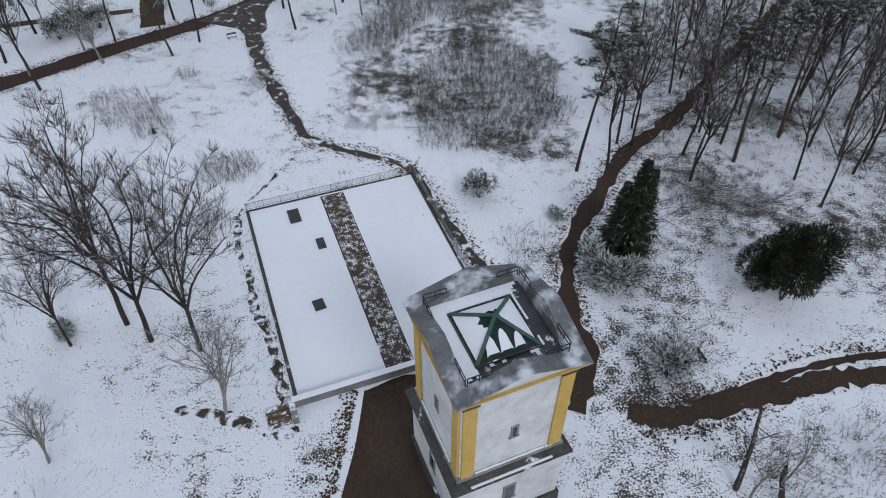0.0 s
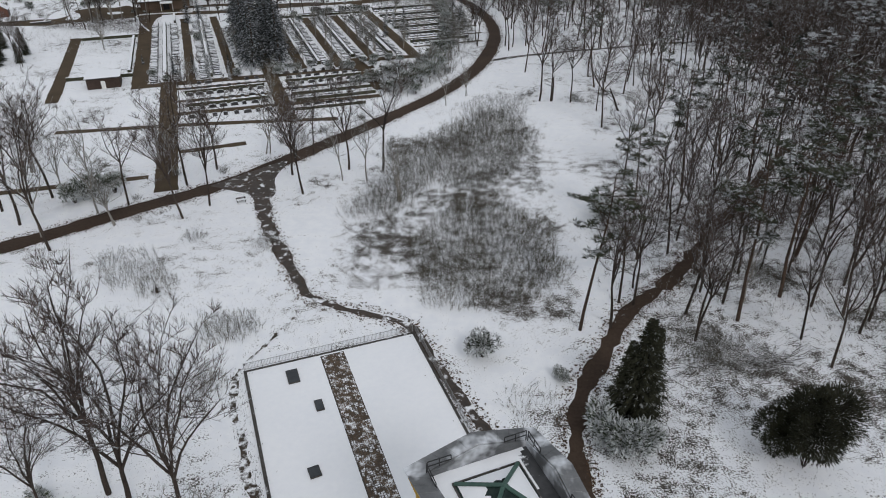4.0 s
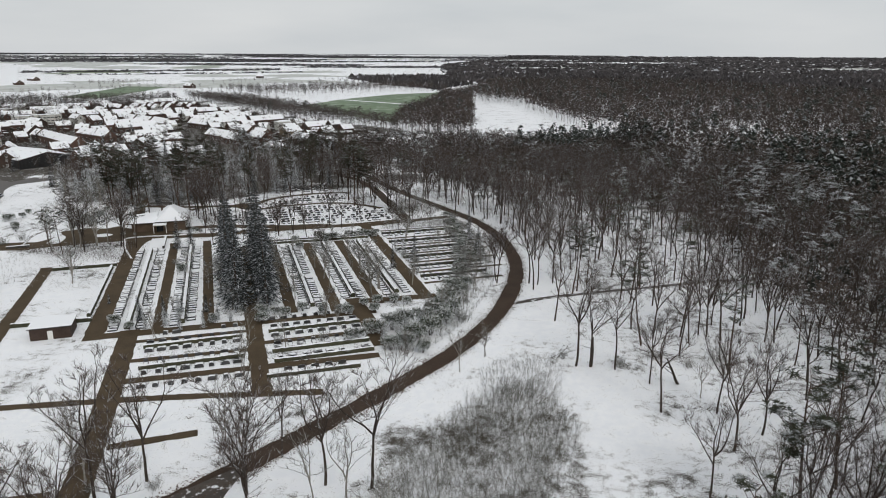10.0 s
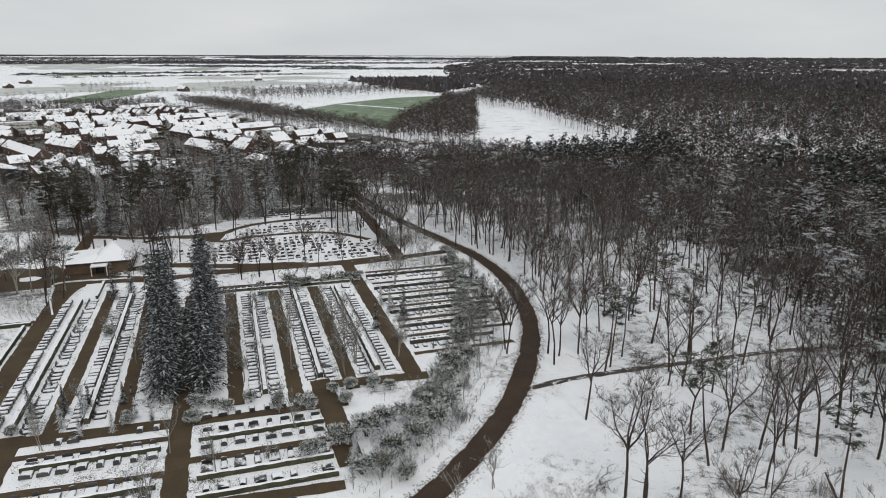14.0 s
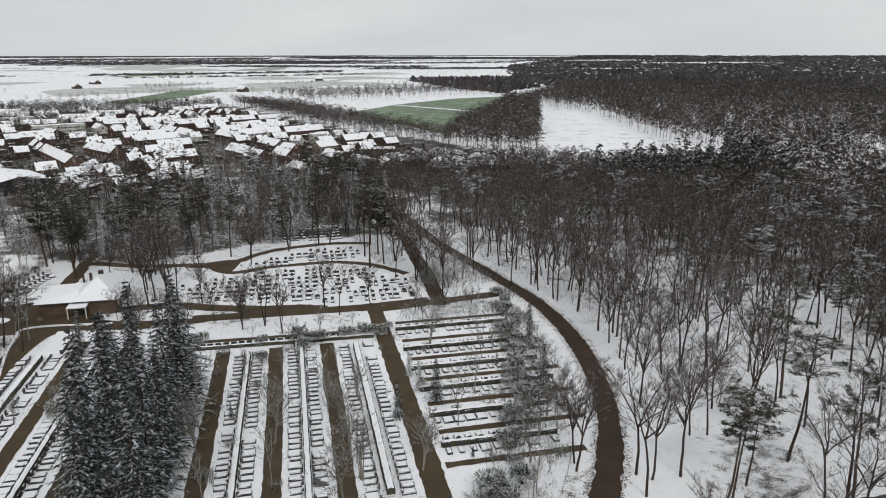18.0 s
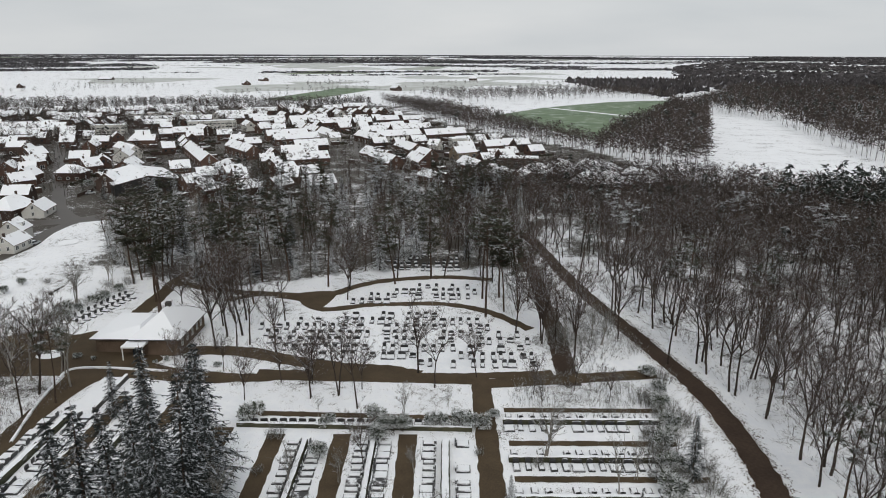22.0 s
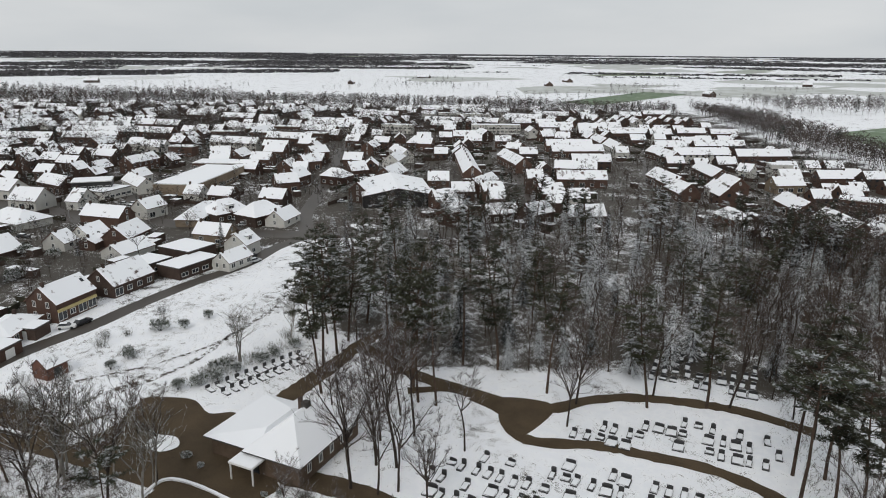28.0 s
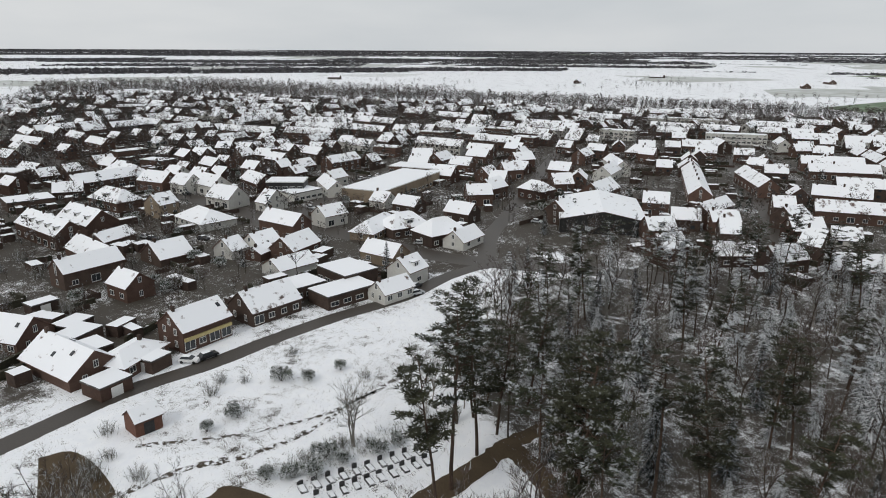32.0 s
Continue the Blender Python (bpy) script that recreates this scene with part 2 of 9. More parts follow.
M["pine_snow"] = surface("snowed_pine_needles", (0.02, 0.025, 0.016), (0.052, 0.056, 0.036), 1.4, 0.4, 0.85, relief=0, vary=0.25, island=0.3, frost=0.03, snow=0.46, snow_lo=0.25, snow_hi=0.8, snow_scale=0.5, cover=(0.5, 0.52, 0.54))
M["evergreen"] = surface("evergreen_leaves", (0.022, 0.03, 0.015), (0.06, 0.074, 0.036), 1.8, 0.4, 0.6, relief=0, vary=0.25, island=0.3, frost=0.12, snow=0.56, snow_lo=0.05, snow_hi=0.7, snow_scale=2.0, cover=(0.68, 0.7, 0.71))
M["hedge"] = surface("clipped_hedge", (0.03, 0.034, 0.022), (0.085, 0.08, 0.05), 3.0, 0.5, 0.9, vary=0.2, snow=0.85, snow_lo=0.5, snow_hi=0.8, snow_scale=0.5)
M["brick"] = surface("red_brown_brick", (0.068, 0.040, 0.031), (0.115, 0.073, 0.057), 4.0, 0.4, 0.85, vary=0.3, relief=0.2)
M["brick_brown"] = surface("brown_brick", (0.085, 0.06, 0.042), (0.15, 0.108, 0.078), 4.0, 0.4, 0.85, relief=0.2)
M["brick_dark"] = surface("dark_brick", (0.0450, 0.0312, 0.0252), (0.0900, 0.0630, 0.0510), 4.0, 0.4, 0.85, vary=0.3, relief=0.2)
M["brick_buff"] = surface("buff_brick", (0.1820, 0.1400, 0.0980), (0.2660, 0.2170, 0.1610), 4.0, 0.4, 0.85, vary=0.15, relief=0.2)
M["render"] = surface("pale_render", (0.4675, 0.4590, 0.4250), (0.5950, 0.5865, 0.5525), 2.0, 0.3, 0.8, vary=0.1, relief=0.1)
M["roof"] = surface("snowed_tile_roof", (0.09, 0.055, 0.045), (0.17, 0.10, 0.08), 2.5, 0.3, 0.8, vary=0.25, relief=0.25, snow=0.7, snow_lo=0.25, snow_hi=0.4, snow_scale=0.45)
M["roof_thin"] = surface("thinly_snowed_roof", (0.075, 0.055, 0.05), (0.15, 0.105, 0.09), 2.5, 0.3, 0.8, vary=0.25, relief=0.25, snow=0.58, snow_lo=0.25, snow_hi=0.4, snow_scale=0.35)
M["flat_roof"] = surface("snowed_flat_roof", (0.05, 0.05, 0.05), (0.1, 0.1, 0.1), 2.0, 0.3, 0.8, relief=0.1, snow=0.97, snow_lo=0.5, snow_hi=0.7, snow_scale=0.2)
M["pane"] = surface("dark_window_glass", (0.02, 0.024, 0.028), (0.05, 0.055, 0.06), 1.0, 0.2, 0.12, relief=0)
M["white_paint"] = surface("white_painted_wood", (0.66, 0.66, 0.63), (0.8, 0.8, 0.78), 3.0, 0.5, 0.6, relief=0)
M["granite"] = surface("dark_granite", (0.018, 0.018, 0.019), (0.06, 0.058, 0.058), 6.0, 0.4, 0.35, vary=0.5, relief=0, snow=0.3, snow_lo=0.6, snow_hi=0.8, snow_scale=0.6)
M["granite_snow"] = surface("snowed_granite", (0.035, 0.034, 0.033), (0.11, 0.106, 0.1), 6.0, 0.4, 0.4, vary=0.4, relief=0, snow=0.9, snow_lo=0.5, snow_hi=0.75, snow_scale=0.35)
M["green_field"] = far_material("winter_wheat", (0.10, 0.155, 0.085), (0.16, 0.215, 0.13), 0.02, (0.5, 0.53, 0.5), 0.52, 0.78)
M["far_wood"] = surface("far_woodland", (0.045, 0.041, 0.042), (0.09, 0.083, 0.084), 0.06, 0.006, 0.9, relief=0, island=0.4, frost=0.03, cover=(0.34, 0.35, 0.37))
# Belts paler and bluer than far_wood: distance haze put into base colour, besides frost.
M["far_belt"] = surface("hazy_frosted_far_trees", (0.05, 0.048, 0.051), (0.098, 0.094, 0.099), 0.06, 0.006, 0.9, relief=0, island=0.35, frost=0.04, cover=(0.34, 0.35, 0.37))
M["far_fir"] = surface("far_conifers", (0.016, 0.021, 0.017), (0.043, 0.049, 0.04), 0.3, 0.03, 0.9, relief=0, island=0.35, frost=0.06, snow=0.18, snow_lo=0.2, snow_hi=0.8, snow_scale=0.6, cover=(0.4, 0.42, 0.44))
M["far_twig"] = surface("far_bare_crowns", (0.034, 0.027, 0.024), (0.09, 0.072, 0.063), 0.3, 0.015, 0.9, relief=0, island=0.4, frost=0.035, snow=0.06, snow_lo=0.3, snow_hi=0.7, snow_scale=0.08, cover=(0.4, 0.41, 0.43))
M["deck"] = surface("wet_roof_deck", (0.022, 0.023, 0.025), (0.06, 0.06, 0.062), 2.0, 0.5, 0.5, relief=0.1, snow=0.1, snow_lo=0.5, snow_hi=0.8, snow_scale=1.2)
M["green_bar"] = surface("green_copper", (0.04, 0.085, 0.07), (0.085, 0.14, 0.115), 3.0, 0.6, 0.6, relief=0.1)
M["hedge_dark"] = surface("dark_garden_hedge", (0.02, 0.021, 0.015), (0.06, 0.055, 0.036), 2.0, 0.5, 0.9, snow=0.16, snow_lo=0.5, snow_hi=0.8, snow_scale=0.8)
M["rail"] = surface("grey_painted_iron", (0.20, 0.20, 0.20), (0.33, 0.33, 0.33), 8.0, 1.0, 0.5, 0.3, relief=0)
M["twig_scrub"] = surface("brown_green_scrub", (0.046, 0.04, 0.026), (0.12, 0.108, 0.07), 1.2, 0.25, 0.9, relief=0, island=0.35, frost=0.05, snow=0.12, snow_lo=0.35, snow_hi=0.8, snow_scale=0.9, cover=(0.40, 0.42, 0.44))
M["brick_orange"] = surface("orange_brick", (0.105, 0.05, 0.036), (0.165, 0.085, 0.062), 4.0, 0.4, 0.85, relief=0.2)
for k, c in (("car_silver", (0.4, 0.41, 0.42)), ("car_dark", (0.03, 0.03, 0.035)), ("car_red", (0.35, 0.02, 0.02)), ("car_white", (0.7, 0.7, 0.7))):
    M[k] = surface(k + "_paint", c, tuple(min(1, 1.15 * q) for q in c), 1.0, 0.3, 0.3, relief=0)

# ---- building helpers ----
def mesh_of(name, verts, faces, material, smooth=False):
    me = bpy.data.meshes.new(name)
    me.from_pydata([tuple(v) for v in verts], [], [tuple(f) for f in faces])
    if material:
        me.materials.append(material)
    if smooth:
        me.polygons.foreach_set("use_smooth", [True] * len(me.polygons))
    me.update()
    return me


def fast_mesh(name, verts, tris, material):
    """A mesh of triangles from arrays."""
    me = bpy.data.meshes.new(name)
    v, f = np.asarray(verts, np.float32), np.asarray(tris, np.int32)
    me.vertices.add(len(v))
    me.vertices.foreach_set("co", v.ravel())
    me.loops.add(f.size)
    me.loops.foreach_set("vertex_index", f.ravel())
    me.polygons.add(len(f))
    me.polygons.foreach_set("loop_start", np.arange(0, f.size, 3, dtype=np.int32))
    me.polygons.foreach_set("loop_total", np.full(len(f), 3, np.int32))
    me.materials.append(material)
    me.update(calc_edges=True)
    return me


def empty(name, m=None):
    ob = new(name)
    ob.empty_display_size = 0.5
    if m is not None:
        ob.matrix_basis = m
    return ob


def child(name, me, parent, label=""):
    ob = new(name, me)
    ob.parent = parent
    return tagged(ob, label) if label else ob


def box_bm(bm, x0, x1, y0, y1, z0, z1, bevel=0.0):
    vs = [bm.verts.new((x, y, z)) for z in (z0, z1) for x, y in ((x0, y0), (x1, y0), (x1, y1), (x0, y1))]
    fs = [bm.faces.new([vs[k] for k in q]) for q in ((3, 2, 1, 0), (4, 5, 6, 7), (0, 1, 5, 4), (1, 2, 6, 5), (2, 3, 7, 6), (3, 0, 4, 7))]
    if bevel:
        bmesh.ops.bevel(bm, geom=list({e for f in fs for e in f.edges}), offset=bevel, segments=1, affect="EDGES")
    return vs


def done(bm, name, material):
    bmesh.ops.recalc_face_normals(bm, faces=bm.faces)
    me = bpy.data.meshes.new(name)
    bm.to_mesh(me)
    bm.free()
    if material:
        me.materials.append(material)
    return me


def box(name, x0, x1, y0, y1, z0, z1, material, parent=None, bevel=0.0, label=""):
    bm = bmesh.new()
    box_bm(bm, x0, x1, y0, y1, z0, z1, bevel)
    me = done(bm, name, material)
    return child(name, me, parent, label) if parent else new(name, me)


def part(name, bm, material, parent, label=""):
    return child(name, done(bm, name, material), parent, label)


def ring(pts, z):
    return [(x, y, z) for x, y in pts]


def curve_points(pts, per=6):
    """A smooth line through the points (Catmull-Rom)."""
    p = [np.array(q, float) for q in pts]
    p = [2 * p[0] - p[1]] + p + [2 * p[-1] - p[-2]]
    out = []
    for k in range(1, len(p) - 2):
        for s in range(per):
            t = s / per
            out.append(0.5 * (2 * p[k] + (p[k + 1] - p[k - 1]) * t + (2 * p[k - 1] - 5 * p[k] + 4 * p[k + 1] - p[k + 2]) * t * t
                              + (3 * p[k] - p[k - 1] - 3 * p[k + 1] + p[k + 2]) * t ** 3))
    out.append(p[-2])
    return np.array(out)


def strip(name, pts, width, z, material, rag=0.25, per=6, label="", category="path", thick=0.03):
    """A ribbon of ground along a smooth line, with uneven edges."""
    rng = random.Random(name + str(len(pts)) + str(pts[0]))
    c = curve_points(pts, per)
    if len(c) > 1:
        fine = [c[0]]
        for a, b in zip(c[:-1], c[1:]):
            k = max(1, int(np.linalg.norm(b - a) / 1.1))
            fine += [a + (b - a) * s / k for s in range(1, k + 1)]
        c = np.array(fine)
    t = np.gradient(c, axis=0)
    t /= np.linalg.norm(t, axis=1)[:, None] + 1e-9
    side = np.stack([-t[:, 1], t[:, 0]], 1)
    w = width if isinstance(width, (list, tuple)) else (width, width)
    ws = np.linspace(w[0], w[1], len(c)) / 2
    verts, faces = [], []
    for k, (p, s) in enumerate(zip(c, side)):
        for e, zz in ((ws[k] + rng.uniform(-rag, rag), z - thick), (ws[k] * 0.93 + rng.uniform(-rag, rag) * 0.6, z)):
            verts += [(*(p + s * e), zz), (*(p - s * e), zz)]
        if k:
            o, q = 4 * (k - 1), 4 * k
            faces += [(o + 2, o + 3, q + 3, q + 2), (o, o + 2, q + 2, q), (o + 3, o + 1, q + 1, q + 3)]
    ob = new(name, mesh_of(name, verts, faces, material))
    return tagged(ob, label, category, kind="structure")


def tube(v, f, pts, radii, sides):
    """A tapered tube along points."""
    o = len(v)
    pts = [np.array(p, float) for p in pts]
    for k, (p, r) in enumerate(zip(pts, radii)):
        d = pts[min(k + 1, len(pts) - 1)] - pts[max(k - 1, 0)]
        d /= np.linalg.norm(d) + 1e-9
        x = np.cross(d, (0.3, 0.9, 0.1) if abs(d[2]) > 0.8 else (0, 0, 1))
        x /= np.linalg.norm(x) + 1e-9
        y = np.cross(d, x)
        for s in range(sides):
            a = 2 * math.pi * s / sides
            v.append(p + r * (math.cos(a) * x + math.sin(a) * y))
    for k in range(len(pts) - 1):
        for s in range(sides):
            a, b = o + k * sides + s, o + k * sides + (s + 1) % sides
            f += [(a, b, b + sides), (a, b + sides, a + sides)]


# axes of the burial ground and the terrace: across and along its lanes
U, V = np.array((0.939, 0.345)), np.array((-0.345, 0.939))
TURN = 20.2


def uv(a, b):
    return tuple(U * a + V * b)


def uvm(a, b, z=0.0, rz=0.0):
    x, y = uv(a, b)
    return pose(x, y, z, 0, 0, TURN + rz)

# ---- ground: one sheet to the horizon ----
def axis(lo, hi, fine, reach):
    mid = np.arange(lo, hi + 0.1, fine)
    out, s = [], fine
    while sum(out) < reach:
        s *= 1.16
        out.append(s)
    far = np.cumsum(out)
    return np.concatenate([lo - far[::-1], mid, hi + far])


def far_rise(r):
    """The country swells slowly towards the horizon."""
    k = np.clip((r - 1900) / 2900, 0, 1)
    return 50 * k * k * (3 - 2 * k) * 0.55 + 22.5 * k


def inside(px, py, poly):
    r = np.zeros(np.shape(px), bool)
    for (x0, y0), (x1, y1) in zip(poly, poly[1:] + poly[:1]):
        c = ((y0 > py) != (y1 > py)) & (px < (x1 - x0) * (py - y0) / ((y1 - y0) or 1e-9) + x0)
        r ^= c
    return r


EAST_WOOD = [(26, 92), (60, 70), (330, 60), (420, 560), (130, 560), (60, 530), (-20, 560), (-60, 470), (-40, 375), (-14, 362), (6, 335), (22, 300), (24, 270), (28, 215), (34, 170), (24, 130)]
CONIFER_WOOD = [(-205, 372), (-196, 420), (-172, 452), (-150, 478), (-110, 490), (-60, 480), (-45, 380), (-75, 372), (-100, 352), (-118, 335), (-140, 330), (-168, 338)]
gx, gy = axis(-380, 240, 5.0, 4700), axis(-20, 640, 5.0, 4400)
GX, GY = np.meshgrid(gx, gy)
GR = np.hypot(GX + 20, GY - 200)
keep_r = np.minimum(GR, 4850) / np.maximum(GR, 1e-6)
GX, GY = (GX + 20) * keep_r - 20, (GY - 200) * keep_r + 200
GZ = far_rise(np.minimum(GR, 4850))
nx, ny = len(gx), len(gy)
gv = np.stack([GX, GY, GZ], -1).reshape(-1, 3)
k = (np.arange(ny - 1)[:, None] * nx + np.arange(nx - 1)[None]).ravel()
gt = np.concatenate([np.stack([k, k + 1, k + nx + 1], 1), np.stack([k, k + nx + 1, k + nx], 1)])
ground_me = fast_mesh("ground", gv, gt, M["ground"])
lit = np.full(len(gv), 0.06)
fx, fy = gv[:, 0], gv[:, 1]
lit[fy < 150] = 0.08
lit[inside(fx, fy, [(-105, 120), (-80, 118), (-30, 165), (10, 210), (12, 300), (-30, 330), (-120, 300), (-130, 220)])] = 0.12
lit[inside(fx, fy, EAST_WOOD)] = 0.26
lit[inside(fx, fy, [(98, 165), (330, 130), (420, 560), (-20, 560), (-60, 470), (-34, 395), (20, 378), (82, 330)])] = 0.8
lit[inside(fx, fy, [(130, 60), (330, 60), (420, 560), (130, 560), (60, 530), (-20, 560), (-60, 470), (-30, 430), (40, 400), (85, 345), (112, 290), (128, 200)])] = 0.95
lit[inside(fx, fy, CONIFER_WOOD)] = 1.05
lit[inside(fx, fy, [(-232, 405), (-180, 484), (-20, 524), (-40, 455), (-150, 465), (-205, 395)])] = 1.0
lit[inside(fx, fy, [(9, 26), (70, 26), (70, 62), (24, 86), (8, 70)])] = 0.42
lit[inside(fx, fy, [(-14, 26), (-4, 26), (-6, 50), (-12, 47)])] = 0.5
lit[inside(fx, fy, [(-60, 40), (-46, 40), (-44, 85), (-60, 85)])] = 0.26
lit[inside(fx, fy, [(-18, 98), (20, 92), (22, 170), (-14, 160)])] = 0.52
lit[inside(fx, fy, [(24, 76), (60, 70), (90, 150), (36, 150), (28, 112)])] = 0.5
lit[inside(fx, fy, [(-178, 262), (-150, 288), (-168, 330), (-205, 360), (-210, 320)])] = 0.28
lit[inside(fx, fy, [(-150, 262), (-110, 250), (-108, 280), (-122, 284)])] = 0.45
lit[inside(fx, fy, [(-420, 190), (-186, 255), (-214, 320), (-228, 410), (-180, 480), (-20, 520), (-20, 570), (-60, 640), (-185, 750), (-280, 855), (-380, 990), (-520, 885), (-640, 800), (-760, 730), (-860, 630), (-960, 520), (-1120, 400), (-1140, 190), (-880, 140)])] = 1.22
a = ground_me.attributes.new("litter", "FLOAT", "POINT")
a.data.foreach_set("value", lit.astype(np.float32))
a = ground_me.attributes.new("farmland", "FLOAT", "POINT")
a.data.foreach_set("value", (np.hypot(fx + 20, fy - 200) > 950).astype(np.float32))
tagged(new("ground", ground_me), "snow-covered heath, lawn and fields with tufts", "ground", kind="structure")


def sheet(name, pts, z, material, label, category="field"):
    """A flat piece of ground with a low bevelled edge."""
    c = np.mean(np.array(pts), axis=0)
    inner = [tuple(np.array(p) + (c - np.array(p)) * min(0.3, 0.15 / max(0.1, np.linalg.norm(c - np.array(p))))) for p in pts]
    n = len(pts)
    bm = bmesh.new()
    lo, hi = [bm.verts.new((*p, z - 0.05)) for p in pts], [bm.verts.new((*p, z)) for p in inner]
    top = bm.faces.new(hi)
    for k in range(n):
        bm.faces.new((lo[k], lo[(k + 1) % n], hi[(k + 1) % n], hi[k]))
    bmesh.ops.triangulate(bm, faces=[top])
    ob = new(name, done(bm, name, material))
    return tagged(ob, label, category, kind="structure")


def smooth_outline(pts, per=4):
    c = curve_points(list(pts) + [pts[0]], per)
    return [tuple(p) for p in c[:-1]]


# ---- roads and paths ----
strip("road", [(-110, 84), (-73.7, 110.2), (-59.4, 122.1), (-42.2, 136), (-33.2, 147), (-23.2, 160), (-11.6, 175.5), (-1, 191.5), (8.5, 212), (14, 233), (16.6, 253), (15.7, 273), (11.5, 294), (3.4, 315), (-8, 333.5), (-16.9, 347.5), (-26.8, 363), (-38, 383), (-52, 410), (-72, 440), (-95, 470)], 4.2, 0.05, M["path"], 0.3, label="wet brown dirt road through snow")
strip("side_path", [(-39.5, 140.5), (-36.5, 134), (-33, 125), (-30.7, 118.4), (-24.3, 105.6), (-20.0, 97.5)], (3.2, 1.4), 0.075, M["mud"], 0.5, label="muddy footpath trodden in snow")
strip("side_path", [(-21, 98), (-14.5, 94.1), (-4.2, 90.1), (-0.7, 83.3), (2.4, 77.1), (5.8, 70.7), (10, 63)], (0.9, 1.5), 0.07, M["mud"], 0.3, label="narrow muddy footpath beside the fence")
strip("side_path", [(15.2, 50), (17.4, 57.6), (15.9, 63.8), (18.2, 75.8), (22.3, 83.6), (28.2, 94.0), (37.2, 103.1), (47.7, 117.5), (59.7, 132.8), (80, 160)], 1.9, 0.07, M["path"], 0.6, label="dark woodland path")
strip("trail", [(-20.7, 91.6), (-23.1, 85.9), (-24.9, 82.0), (-25.6, 79.1)], 0.4, 0.05, M["mud_thin"], 0.25, label="thin line of footprints in snow")
strip("trail", [(-25.6, 79.1), (-24.4, 73.0), (-22.1, 68.7), (-20.2, 63.1), (-18.0, 59.9), (-15.8, 54.2), (-14.1, 49.8)], 0.75, 0.052, M["mud_thin"], 0.4, label="trodden line beside the terrace")
strip("trail", [(-23.2, 79.5), (-21.0, 72.5), (-18.6, 66.0), (-16.0, 59.5), (-13.2, 51.5)], 0.35, 0.05, M["mud"], 0.22, label="dark dead leaves along the terrace edge")
strip("trail", [(-12.5, 47.6), (-14.1, 47.0), (-16.7, 47.6), (-20.7, 49.0), (-25.5, 49.7)], 0.9, 0.051, M["mud_thin"], 0.5, label="trodden line through snow")
strip("side_path", [(14.3, 222.4), (23.0, 227.0), (38.0, 232.4), (53.8, 237.3), (75, 243.9), (110, 250)], 1.6, 0.06, M["mud"], 0.3, label="narrow woodland path")
strip("side_path", [(-35.0, 350.2), (-30, 337), (-24.3, 319), (-21, 309)], 4.4, 0.06, M["path"], 0.3, label="wet brown branch road")
strip("side_path", [(-35, 350), (-45, 378), (-58, 402), (-80, 430)], 4.0, 0.055, M["path"], 0.3, label="wet brown branch road")
strip("side_path", [(20.5, 50.2), (22.1, 49.8), (25.4, 49.6), (31.1, 51.3), (38.0, 53.0), (43.2, 54.5), (48.7, 54.9), (75, 57), (110, 61)], (2.3, 1.5), 0.07, M["path"], 0.55, label="muddy cart track with wheel ruts")
strip("side_path", [(27.2, 50.9), (33.9, 53.4), (40.6, 55.7), (45.3, 56.9), (49.8, 57.6), (75, 60.5)], 0.8, 0.075, M["path"], 0.3, label="wheel rut in snow")
sheet("soil", smooth_outline([(-6.5, 52.2), (-1, 54.4), (4, 50), (4, 36), (-2, 28), (-9, 27), (-7.6, 40), (-6.8, 46)]), 0.06, M["path"], "bare wet soil at the tower foot", "soil")

sheet("leaf_litter", smooth_outline([(-46, 134), (-38, 142.5), (-33, 146.5), (-33.8, 138), (-32.2, 131), (-34.5, 126.5), (-37, 130.5), (-40.5, 132)]), 0.058, M["mud"], "dark leaf litter where paths meet", "path")
strip("side_path", [(-149, 270), (-151.5, 276.8), (-153.1, 283.7), (-152.6, 291.6), (-155.4, 302.3), (-162.8, 315), (-170, 330)], 1.1, 0.06, M["mud_thin"], 0.5, label="old wheel track showing through snow")
strip("side_path", [(-163, 276), (-161.9, 280.7), (-159.3, 292.8), (-159.7, 306.6), (-164, 318)], 0.7, 0.06, M["mud_thin"], 0.4, label="old wheel track showing through snow")
sheet("grave_bed", smooth_outline([(-138.7, 294.5), (-135.8, 298.3), (-137.2, 314.1), (-140.2, 320.6), (-144.5, 322), (-142.5, 305.1), (-141.5, 297)]), 0.07, M["ground"], "narrow snowy strip of graves", "bed")
